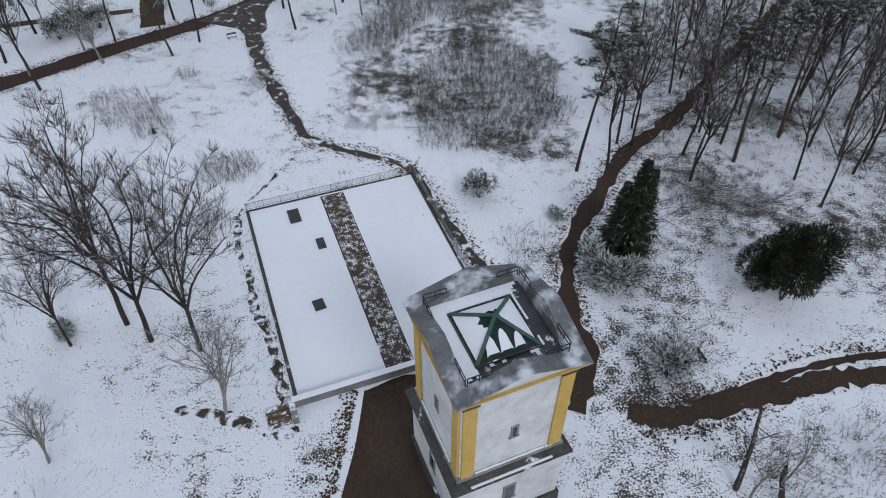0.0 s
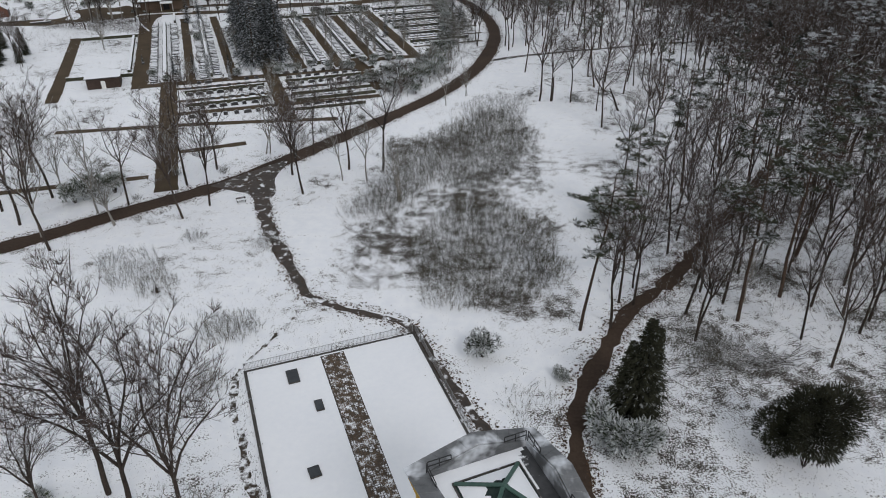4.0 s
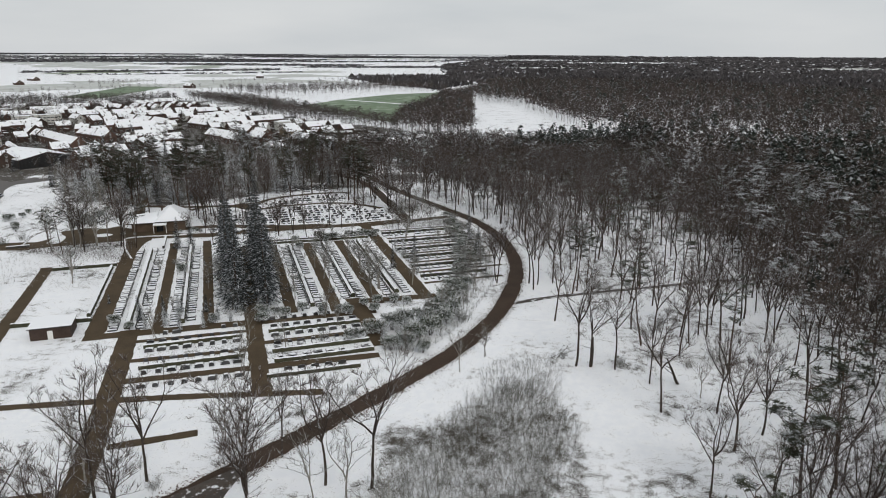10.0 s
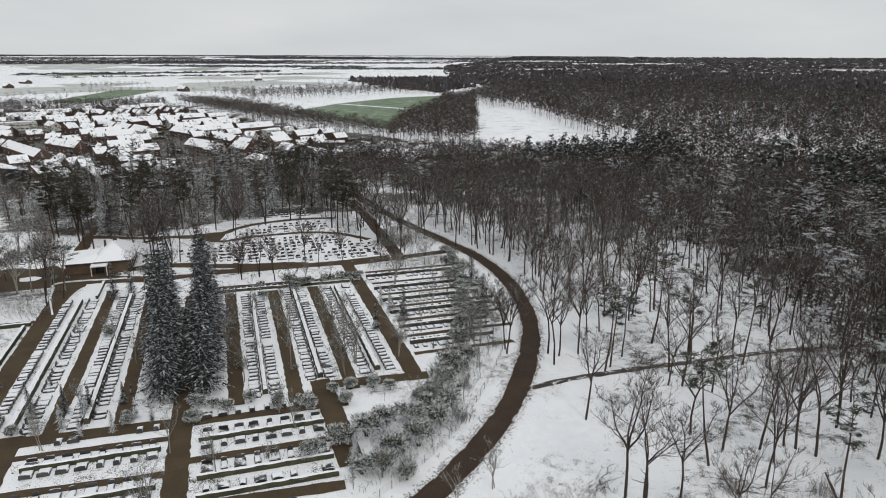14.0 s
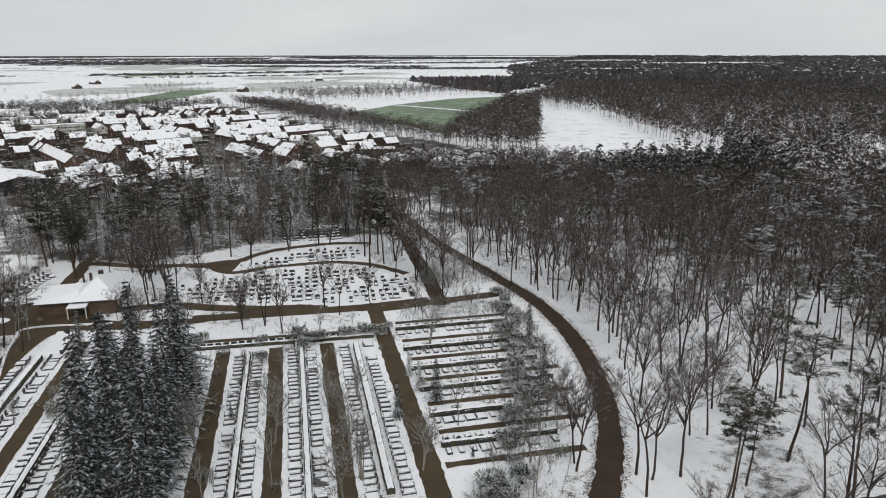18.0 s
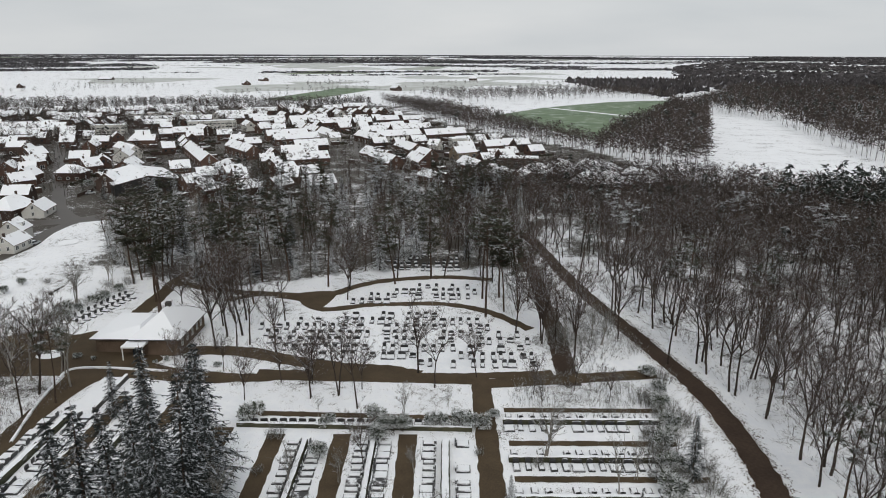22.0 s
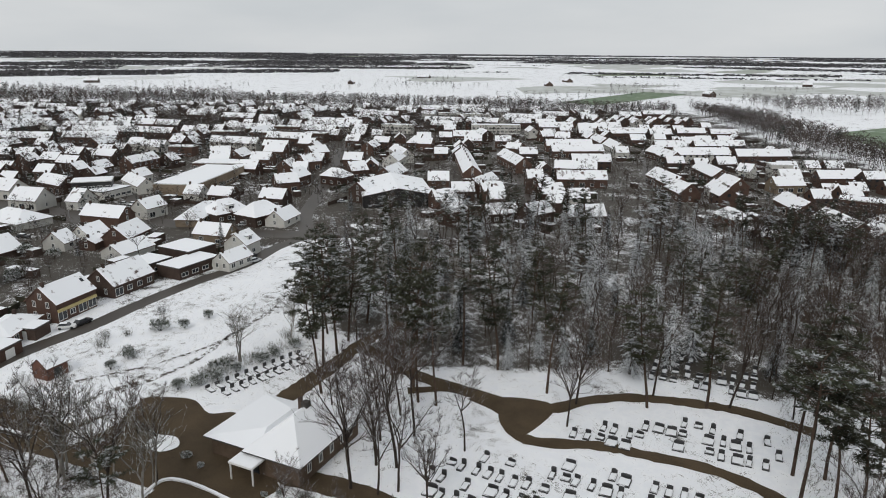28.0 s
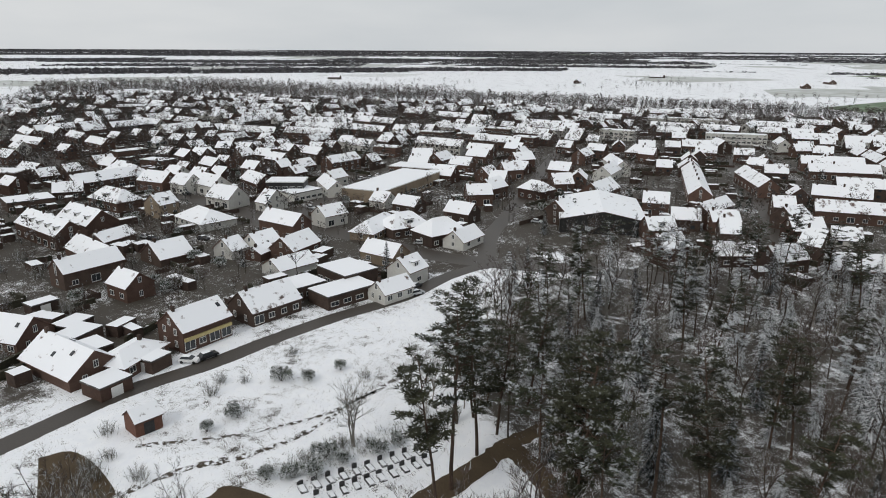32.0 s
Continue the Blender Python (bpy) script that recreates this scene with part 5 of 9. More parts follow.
grow(KE, [(-49.6, 211.8, 2.6), (-46.5, 211.5, 2.2), (-43.8, 211, 2.4), (-34.1, 212.5, 2.8), (-29.5, 213.8, 2.6), (-25, 218.6, 2.4), (-21.9, 219.9, 2.8), (-14, 220.3, 2.4), (-17.5, 221, 2.6), (-60, 205, 2.4), (-15.1, 191.8, 3.6), (-11.6, 192.7, 4.2), (-10.2, 196.7, 4.6), (-6.7, 200.3, 4.8), (-3.2, 207.9, 4.4), (-1.4, 214.2, 4.6), (-7.8, 190.6, 3.0), (-5.9, 217.3, 3.6), (-0.6, 228.6, 3.8), (1.7, 234.2, 3.6), (-50.5, 283.5, 3.2), (-46.5, 281.5, 2.8), (-58, 279, 2.4)], "evergreen shrub bowed under snow", "shrub", "snowed shrubs of the burial ground")
grow(KX, [(-74.3, 200.5, 4.5), (-70.5, 202.6, 5.5), (-68.6, 206.6, 6.5), (-61, 202.1, 4.2), (-59.3, 207.1, 4.5), (-55.8, 206.3, 4), (-66, 200.5, 4), (-12.5, 199.5, 6.5), (-8.5, 204.5, 5.5), (-17, 196, 5), (-19, 262, 7), (-22, 268, 6)], "small spruce bowed under snow", group="snowed spruces of the burial ground")
grow(KF, [(-44, 222, 11), (-36, 228, 12), (-52, 236, 13), (-45, 250, 11), (-30, 246, 12), (-60, 252, 12), (-24, 226, 13), (-14, 236, 11), (-10, 250, 12), (-66, 228, 10), (-80, 240, 11), (-55, 262, 9), (-70, 196, 10), (-48, 196, 9), (-20, 282, 12), (-8, 276, 11)], "thin frosted tree between graves")
EDGE = [(-16, 186), (-9, 190), (-1, 203), (4.5, 222), (8, 243), (9.5, 262), (8, 285), (0, 307), (-6, 305), (0, 284), (1, 262), (-1, 243), (-4, 226), (-10, 210), (-18, 196)]
BLOCKS = [(-60, 215), (-40, 190), (-15, 205), (2, 250), (0, 290), (-30, 300), (-80, 275), (-105, 240), (-85, 205)]
grow(KW, [(-123.6, 262.8, 22), (-114.9, 269.5, 21), (-85.0, 273.7, 13), (-77.1, 281.5, 11.6), (-65.9, 286.4, 14), (-39.3, 305.9, 12.5), (-99.0, 305.0, 23), (-96.9, 298.4, 24), (-21.8, 315.9, 22), (-58.5, 293.2, 11), (-31.3, 328.5, 22), (-84.9, 336.6, 18)], "bare tree with frosted limbs by the lanes")
grow(KB, [(-118.2, 278.1, 16), (-134.2, 281.5, 12), (-61.5, 289.3, 17), (-83.7, 301.8, 15.7), (-51.2, 303.6, 14.6), (-80.0, 357.7, 22), (-67.8, 363.7, 20), (-96.2, 306.9, 24), (-18.4, 350.7, 22), (-5.5, 349.6, 23), (-104, 310, 21), (-108, 318, 20), (-101, 315, 22), (-112, 306, 18), (-92, 318, 16), (-110, 262, 19), (-130, 268, 20)], "slender bare tree beside the lanes")
grow(KP, [(-130.8, 317.3, 30), (-114.6, 341.1, 25), (-47.3, 338.1, 28), (-109, 268, 17), (-117, 324, 24), (-106, 325, 22), (-70, 307, 9)], "tall dark pine near the chapel")
grow(KC, [(-133.6, 213.5, 8), (-129, 217, 7), (-132, 226, 9), (-140, 224, 9), (-136, 219, 8), (-143, 233, 9)], "dark bushy conifer on the snowy lawn")
grow(KW, [(-131, 222, 13), (-138, 230, 14), (-126, 213, 11)], "bare wide-crowned tree on the lawn")
grow(KW, [(-33, 338, 20), (-38, 332, 18), (-26, 345, 17), (-15, 336, 18), (-40, 352, 20), (-43, 362, 21)], "bare tree with frosted limbs between roads")
grow(KD, [(-44, 343, 25), (-41, 346, 23)], "tall dark fir beside the old graves")
# by the forecourt
grow(KG, [(-175.7, 289.2, 3.2), (-168.8, 271.9, 2.6), (-159.7, 268.7, 3), (-161, 272, 2.4), (-156, 270, 3.2), (-153, 276, 3), (-180, 292, 2.6), (-187, 308, 2.4), (-170, 318, 2.2), (-178, 296, 2.2), (-147, 300, 2.4), (-149, 306, 2.8), (-148, 326, 3.4), (-152, 322, 3)], "leafless shrub on the snowy green", "shrub")
grow(KF, [(-151, 330, 13), (-155, 334, 14), (-158, 338, 13), (-150, 322, 11), (-156, 326, 9)], "thin bare tree at the edge of the green")
grow(KD, [(-137, 325, 26), (-147.5, 330, 25), (-120, 329, 25)], "tall dark fir with an open crown")
grow(KF, [(-130.3, 268.8, 18), (-121.2, 273.1, 17), (-118.1, 277.4, 16), (-147.8, 308.1, 14), (-111.8, 273.9, 18), (-127.2, 267.4, 18), (-124, 271, 17), (-136, 266, 15), (-140, 270, 13), (-132, 272, 16)], "leafless multi-stemmed tree by the forecourt")
grow(KP, [(-134, 262, 15), (-128, 258, 16)], "scrubby pine by the forecourt")
grow(KE, [(-147, 303, 3.0), (-144.9, 293.2, 2.4), (-143.6, 297, 2.6), (-143, 300.5, 2.6), (-144.5, 311, 2.6), (-145.5, 315, 2.2), (-144, 305, 2.4), (-166, 291.7, 2.6), (-162.7, 287.0, 2.2), (-175.6, 302.6, 3.2), (-173.3, 307.5, 2.6), (-146, 320, 2.4), (-175.4, 314.6, 2.2)], "round evergreen bush in snow", "shrub")


def scatter(poly, n, gap, seed, avoid=()):
    rng = random.Random(seed)
    xs, ys = [p[0] for p in poly], [p[1] for p in poly]
    out, cells = [], {}
    for _ in range(n * 30):
        if len(out) >= n:
            break
        x, y = rng.uniform(min(xs), max(xs)), rng.uniform(min(ys), max(ys))
        if not inside(np.array(x), np.array(y), poly):
            continue
        c = (int(x // gap), int(y // gap))
        if any((x - q[0]) ** 2 + (y - q[1]) ** 2 < gap * gap for i in (-1, 0, 1) for j in (-1, 0, 1) for q in cells.get((c[0] + i, c[1] + j), ())):
            continue
        cells.setdefault(c, []).append((x, y))
        out.append((x, y))
    return out


for k, (x, y) in enumerate(scatter(EDGE, 46, 4.2, 21)):
    grow(KF if k % 2 else KG, [(x, y, tr.uniform(4, 9) if k % 2 else tr.uniform(2, 4))], "frosted young tree along the burial ground edge" if k % 2 else "frosted shrub along the burial ground edge", "tree" if k % 2 else "shrub", "edge planting")
for k, (x, y) in enumerate(scatter(BLOCKS, 54, 6.5, 22)):
    if k % 3 == 0:
        grow(KG, [(x, y, tr.uniform(1.6, 3.2))], "frosted bare shrub between graves", "shrub", "planting among graves")
    elif k % 3 == 1:
        grow(KF, [(x, y, tr.uniform(4, 9))], "thin frosted tree among the graves", group="planting among graves")
    else:
        grow(KS if k % 2 else KE, [(x, y, tr.uniform(1.6, 3.6))], "small frosted evergreen between graves", "shrub", "planting among graves")


grow(KB, [(x, y, tr.uniform(16, 22)) for x, y in scatter([(26, 94), (60, 84), (92, 100), (92, 150), (52, 150), (34, 116)], 34, 6.0, 24)], "slender leafless tree in heath scrub", group="woodland trees")
grow(KW, [(14, 309, 20), (20, 290, 19), (-8, 345, 21), (4, 324, 20), (23, 262, 20), (30, 252, 19), (18, 322, 19), (36, 262, 18)], "wide-crowned bare tree beside the road")
NEAR_EAST = [(27, 100), (62, 90), (130, 84), (150, 400), (60, 430), (-20, 446), (-42, 384), (-12, 357), (-2, 337), (9, 318), (19, 300), (22, 275), (32, 244), (40, 205), (34, 165)]
deep = {"bare": [], "pine": [], "snowy": []}
for x, y in scatter(NEAR_EAST, 680, 5.3, 3):
    edge = 66 if y < 300 else 66 - (y - 300) * 0.35
    if x < edge and tr.random() < (0.58 if 120 < y < 205 and x < 50 else 0.5 if y < 290 else 0.52):
        continue
    pine = tr.random() < (0.08 if y > 180 and x < 70 else 0.3 if y > 180 else 0.14)
    h = tr.uniform(16, 22)
    if x > edge or y > 380:
        deep[("snowy" if tr.random() < 0.6 else "pine") if pine else "bare"].append((x, y, h))
    else:
        thin = not pine and tr.random() < 0.25
        grow(KP if pine else KF if thin else KB, [(x, y, h * (0.6 if thin else 1))], "pine with a dark crown in the wood" if pine else "thin frosted young tree in the wood" if thin else "slender leafless woodland tree in snow", group="woodland trees")
deep["bare"] += [(x, y, tr.uniform(14, 20)) for x, y in scatter([(12, 316), (0, 338), (-20, 366), (-14, 388), (60, 402), (70, 300), (30, 296)], 85, 5.0, 25)]
deep["bare"] += [(x, y, tr.uniform(13, 19)) for x, y in scatter([(-52, 362), (-46, 374), (-62, 408), (-85, 412), (-70, 380), (-60, 368)], 36, 4.4, 26)]
deep["bare"] += [(x, y, tr.uniform(14, 20)) for x, y in scatter([(-34, 385), (-14, 372), (20, 372), (40, 400), (0, 430), (-50, 440), (-62, 425)], 70, 5.0, 27)]
join_trees("deep_wood", KL, deep["bare"], "leafless wood of slender trees:")
join_trees("deep_pines", KP, deep["pine"], "dark pines in the wood:")
join_trees("deep_pines", KN, deep["snowy"], "snowed pines in the wood:")
bare_in_wood, frosted = [], []
for k, (x, y) in enumerate(scatter(CONIFER_WOOD, 430, 4.0, 4)):
    q = tr.random()
    if q < 0.1:
        grow(KN if k % 2 else KP, [(x, y, tr.uniform(13, 21))], "pine in a mixed wood", group="conifers of the wood")
    elif q < 0.17:
        grow(KS, [(x, y, tr.uniform(8, 16))], "dusted spruce in a mixed wood", group="conifers of the wood")
    elif q < 0.36:
        grow(KX, [(x, y, tr.uniform(7, 17))], "snow-laden spruce with drooping branches", group="conifers of the wood")
    elif q < 0.41:
        grow(KD, [(x, y, tr.uniform(17, 23))], "dark fir in a mixed wood", group="conifers of the wood")
    elif q < 0.8:
        bare_in_wood.append((x, y, tr.uniform(11, 18)))
    else:
        frosted.append((x, y, tr.uniform(6, 12)))
join_trees("frosted_wood", KF, frosted, "frosted young trees among conifers:")
join_trees("bare_wood", KL, bare_in_wood, "leafless trees among the conifers:")


def thicket(name, poly, n, seed, h0, h1, mat, label, twigs=14, wide=0.035, keep=None):
    """Many thin stems with fine twigs over a piece of ground."""
    rng = np.random.default_rng(seed)
    s = np.array([p for p in scatter(poly, n, 0.28, seed) if keep is None or keep(*p)])
    m = len(s)
    s = s + rng.normal(0, 0.9, s.shape) * (rng.random((m, 1)) ** 2)
    heart = s[rng.choice(m, max(1, m // 22), replace=False)]
    far2 = ((s[:, None] - heart[None]) ** 2).sum(-1)
    own = far2.argmin(1)
    d0 = np.sqrt(far2[np.arange(m), own])
    tall = rng.uniform(0.55, 1.0, len(heart))[own]
    h = rng.uniform(h0, h1, m) * tall * (0.45 + 0.55 * np.exp(-(d0 / 1.5) ** 2))
    lean = rng.normal(0, 0.2, (m, 2)) * h[:, None] + (s - heart[own]) * 0.22
    foot = np.concatenate([s, np.full((m, 1), -0.05)], 1)
    top = np.concatenate([s + lean, h[:, None]], 1)
    a = rng.uniform(0, 6.28, (m, 1)) + np.array([0, 2.09, 4.19])
    ring3 = foot[:, None] + np.stack([np.cos(a) * 0.02, np.sin(a) * 0.02, 0 * a], -1)
    stems = np.stack([ring3[:, [0, 1, 2]], ring3[:, [1, 2, 0]], np.repeat(top[:, None], 3, 1)], 2).reshape(-1, 3)
    f = rng.uniform(0.25, 1.0, (m, twigs, 1))
    p = foot[:, None] + (top - foot)[:, None] * f
    d = np.stack([rng.normal(0, 1, (m, twigs)), rng.normal(0, 1, (m, twigs)), rng.uniform(-0.1, 1.2, (m, twigs))], -1)
    d /= np.linalg.norm(d, axis=-1, keepdims=True)
    side = np.cross(d, rng.normal(0, 1, d.shape))
    side /= np.linalg.norm(side, axis=-1, keepdims=True) + 1e-9
    ln = h[:, None, None] * rng.uniform(0.15, 0.38, (m, twigs, 1))
    tri = np.stack([p - side * wide / 2, p + side * wide / 2, p + d * ln], 2).reshape(-1, 3)
    v = np.concatenate([stems, tri])
    tagged(new(name, fast_mesh(name, v, np.arange(len(v)).reshape(-1, 3), M[mat])), label, "scrub", kind="stuff")


def round_poly(x, y, r, q=1.0):
    return [(x + r * math.cos(t) * (1 + 0.25 * math.sin(3 * t + x)), y + q * r * math.sin(t) * (1 + 0.25 * math.sin(2 * t + y))) for t in np.linspace(0, 6.28, 10)[:-1]]


thicket("scrub", [(-2, 94), (12, 93), (19, 103), (20, 119), (12, 127), (2, 126), (-5, 112)], 2600, 61, 2.0, 4.6, "twig_scrub", "dense leafless scrub with brown and green stems")
thicket("scrub", [(-17, 121), (-10, 138), (-8, 152), (6, 172), (15, 176), (20, 160), (15, 142), (8, 134), (-2, 136), (-8, 124)], 2500, 62, 2.0, 4.8, "twig_scrub", "dense leafless scrub with olive stems")
thicket("scrub", [(-19, 121), (-12, 138), (-10, 152), (4, 172), (17, 178), (22, 160), (17, 142), (8, 132), (-2, 134), (-8, 122)], 2600, 69, 1.8, 4.8, "twig_grey", "dense frosted leafless scrub")
thicket("scrub", [(6, 168), (20, 172), (22, 186), (12, 190), (4, 182)], 900, 63, 1.2, 2.6, "twig_grey", "low frosted scrub beside the road")
for x, y, r, n in ((-30, 89, 4.6, 320), (-50, 104, 5.5, 380), (-43.5, 99, 3.2, 160), (-29.7, 112.6, 1.8, 70), (-42.6, 114, 1.8, 60), (18.6, 104.5, 3.4, 200), (51, 103, 4, 200), (40, 84, 5.5, 420), (35.5, 85, 4.0, 240), (-29, 78, 2.4, 120), (12, 74, 4, 120), (27, 57, 4, 160), (44, 45, 6, 300), (36, 42, 5, 240), (-52, 60, 7, 200), (-50, 46, 6, 160)):
    thicket("scrub", round_poly(x, y, r), n, int(100 + r * 10 + x), 0.9, 2.8, "twig_grey" if n % 40 else "twig_scrub", "leafless shrub patch standing in snow")
thicket("undergrowth", [(34, 120), (60, 95), (120, 90), (150, 300), (130, 420), (20, 430), (-30, 400), (40, 350), (60, 300), (56, 200), (44, 170)], 5200, 64, 0.8, 3.4, "twig", "dark leafless undergrowth in woodland snow", 10, 0.06)
thicket("undergrowth", [(22, 180), (60, 180), (60, 300), (20, 330), (26, 270)], 500, 68, 0.3, 1.2, "twig_grey", "thin tufts in woodland snow", 10, 0.05)
thicket("rough_grass", [(-60, 34), (-30, 34), (-26, 78), (-6, 92), (-20, 98), (-30, 120), (-60, 105)], 2600, 70, 0.12, 0.5, "twig_scrub", "dry heath tufts poking through snow", 6, 0.05)
thicket("rough_grass", [(14, 60), (14, 36), (70, 34), (72, 66), (40, 84), (24, 88)], 3000, 71, 0.12, 0.55, "twig", "dark heather tufts poking through snow", 6, 0.06)
thicket("rough_grass", [(-200, 300), (-172, 268), (-150, 290), (-160, 315), (-190, 345), (-208, 345)], 900, 72, 0.1, 0.5, "twig_scrub", "grass tufts in the snowy green", 6, 0.05)
thicket("undergrowth", CONIFER_WOOD, 3800, 65, 0.6, 3.2, "twig", "frosted undergrowth in the wood", 12, 0.06)
thicket("rough_grass", [(-160, 296), (-150, 312), (-170, 334), (-182, 330), (-164, 300)], 900, 66, 0.2, 0.7, "twig_scrub", "tufts of rough grass in snow", 5, 0.05)
thicket("undergrowth", [(-112, 250), (-98, 232), (-112, 222), (-150, 245), (-142, 262), (-118, 262)], 700, 67, 0.6, 2.2, "twig_grey", "frosted undergrowth beside the forecourt")
grow(KG, [(-45, 140, 2.2), (-54, 139, 2.0), (-36, 156, 2.4), (-28, 163, 2.0), (-20, 171, 2.2), (-58, 128, 1.6), (34, 186, 2.6), (42, 190, 3), (56, 190, 3.2), (48, 186, 2.4)], "small bare shrub beside the road", "shrub")
grow(KF, [(-26, 328, 9), (-21, 335, 11), (-28, 340, 8), (-18, 331, 10), (-24, 345, 9), (-31, 343, 7)], "frosted young tree between two roads")


def far_wood(name, poly, n, gap, seed, fir=0.2, hmin=12, hmax=20, label="dense leafless woodland", avoid=()):
    """Distant trees as many small crowns in one object for each kind."""
    rng = np.random.default_rng(seed)
    spots = np.array([p for p in scatter(poly, n, gap, seed) if not (avoid and (avoid(*p) if callable(avoid) else any(abs(p[0] - h[0]) < 0.8 * h[2] + 1.5 and abs(p[1] - h[1]) < 0.8 * h[2] + 1.5 for h in avoid)))])
    base = far_rise(np.hypot(spots[:, 0] + 20, spots[:, 1] - 200))
    kinds = rng.random(len(spots)) < fir
    for is_fir, mat in ((False, "far_twig"), (True, "far_fir")):
        s, z0 = spots[kinds == is_fir], base[kinds == is_fir]
        if not len(s):
            continue
        m = len(s)
        h = rng.uniform(hmin, hmax, m)
        twigs = 52 if not is_fir else 44
        if is_fir:
            lev = rng.random((m, twigs)) ** 0.7
            zc = z0[:, None] + h[:, None] * (0.15 + 0.85 * lev)
            rad = h[:, None] * 0.2 * (1.02 - lev) * rng.uniform(0.5, 1, (m, twigs))
            ln, wd, up, stray = h[:, None] * 0.14 * np.ones_like(lev), 0.036, -0.3, 0.3
        else:
            lev = rng.random((m, twigs))
            zc = z0[:, None] + h[:, None] * (0.4 + 0.54 * lev)
            rad = h[:, None] * 0.27 * np.sin(math.pi * (0.14 + 0.8 * lev)) * rng.uniform(0.15, 1, (m, twigs)) ** 0.7
            ln, wd, up, stray = h[:, None] * rng.uniform(0.09, 0.17, lev.shape), 0.0185, 0.45, 0.7
        an = rng.uniform(0, 2 * math.pi, (m, twigs))
        p = np.stack([s[:, :1] + np.cos(an) * rad, s[:, 1:] + np.sin(an) * rad, zc], -1)
        a2 = an + rng.normal(0, 0.8, an.shape)
        d = np.stack([np.cos(a2), np.sin(a2), up + rng.normal(0, stray, an.shape)], -1)
        d /= np.linalg.norm(d, axis=-1, keepdims=True)
        side = np.cross(d, rng.normal(0, 1, d.shape))
        side /= np.linalg.norm(side, axis=-1, keepdims=True) + 1e-9
        w = h[:, None, None] * wd
        tri = np.stack([p - side * w, p + side * w, p + d * ln[..., None]], 2).reshape(-1, 3)
        # trunks
        b = np.concatenate([s, z0[:, None]], 1)[:, None]
        a3 = rng.uniform(0, 6.28, (m, 1)) + np.array([0, 2.09, 4.19])
        foot = b + np.stack([np.cos(a3) * 0.16, np.sin(a3) * 0.16, 0 * a3], -1)
        top = b + np.array([0, 0, 1.0]) * (h * 0.9)[:, None, None]
        stems = np.stack([foot[:, [0, 1, 2]], foot[:, [1, 2, 0]], np.repeat(top, 3, 1)], 2).reshape(-1, 3)
        v = np.concatenate([tri, stems])
        ob = new(name, fast_mesh(name, v, np.arange(len(v)).reshape(-1, 3), M[mat]))
        tagged(ob, label if not is_fir else "dark conifers among bare woodland", "woodland", kind="stuff")


thicket("undergrowth", [(-27, 320), (-12, 331), (-22, 348), (-33, 344)], 420, 75, 0.6, 2.6, "twig_grey", "frosted undergrowth between two roads", 14, 0.05)
thicket("undergrowth", [(-96, 312), (-104, 298), (-112, 300), (-128, 312), (-122, 332), (-100, 332)], 500, 76, 0.5, 2.0, "twig_grey", "frosted undergrowth behind the chapel", 14, 0.05)
thicket("undergrowth", [(20, 296), (26, 270), (60, 280), (60, 350), (0, 380), (-30, 372), (6, 338)], 1600, 77, 0.5, 2.4, "twig", "leafless undergrowth in woodland snow", 12, 0.05)
thicket("scrub", [(24, 92), (60, 82), (95, 100), (95, 165), (60, 165), (40, 140), (27, 115)], 2600, 78, 0.7, 3.0, "twig", "dark leafless heath scrub", 12, 0.05)
thicket("undergrowth", [(10, 312), (22, 290), (40, 290), (30, 350), (-15, 372), (-20, 362), (2, 335)], 1100, 79, 0.5, 2.6, "twig", "dark leafless undergrowth by the road", 12, 0.05)
thicket("rough_grass", [tuple(TA + TU * a + TV * b) for a, b in ((-2.2, -1), (-0.6, -1), (-0.6, 32), (-2.0, 33), (-3.0, 16))], 420, 84, 0.15, 0.6, "twig", "dark dead grass along the terrace edge", 8, 0.05)
ROADSIDE = [(10, 316), (-4, 338), (-24, 368), (-20, 388), (60, 402), (70, 300), (26, 296)]
thicket("undergrowth", [(-20, 318), (-8, 330), (-23, 354), (-34, 348), (-29, 335)], 1300, 85, 0.8, 3.0, "twig_grey", "frosted undergrowth between two roads", 14, 0.05)
thicket("undergrowth", ROADSIDE, 4200, 86, 0.8, 3.2, "twig", "dark leafless undergrowth by the road", 12, 0.055)
thicket("undergrowth", [(-38, 346), (-48, 372), (-60, 398), (-74, 392), (-60, 368), (-50, 350), (-42, 340)], 1300, 87, 0.8, 3.0, "twig_grey", "frosted undergrowth by the old graves", 14, 0.05)
thicket("undergrowth", [(-150, 262), (-122, 256), (-104, 250), (-112, 275), (-121, 275), (-140, 265)], 1500, 88, 0.8, 2.4, "twig", "bare undergrowth beside the forecourt", 12, 0.04)
thicket("undergrowth", [(-32, 308), (-16, 319), (-6, 314), (-2, 311), (2, 300), (-12, 298), (-30, 296)], 1500, 91, 0.6, 2.4, "twig_grey", "frosted undergrowth where two roads meet", 14, 0.045)
thicket("undergrowth", [(-30, 338), (-18, 331), (-26, 322), (-33, 326)], 700, 92, 0.6, 2.4, "twig_grey", "frosted undergrowth between two roads", 14, 0.045)
grow(KW, [(-93, 287.8, 10), (-88.5, 290.2, 9), (-99.5, 288.5, 9), (-27, 303, 9), (-20, 307, 10), (-13, 305, 8), (-28.5, 331, 17), (-24, 297, 8)], "bare tree with snow along its limbs")
grow(KE, [(-95.5, 289.4, 1.4), (-91, 291.4, 1.2), (-97.5, 291.5, 1.3)], "low snowed shrub beside the chapel road", "shrub")
thicket("scrub", [(-146, 291), (-143.2, 300), (-145.6, 322), (-150.5, 324), (-150, 302)], 620, 93, 0.8, 2.6, "twig_grey", "frosted shrubs along the strip of graves", 14, 0.045)
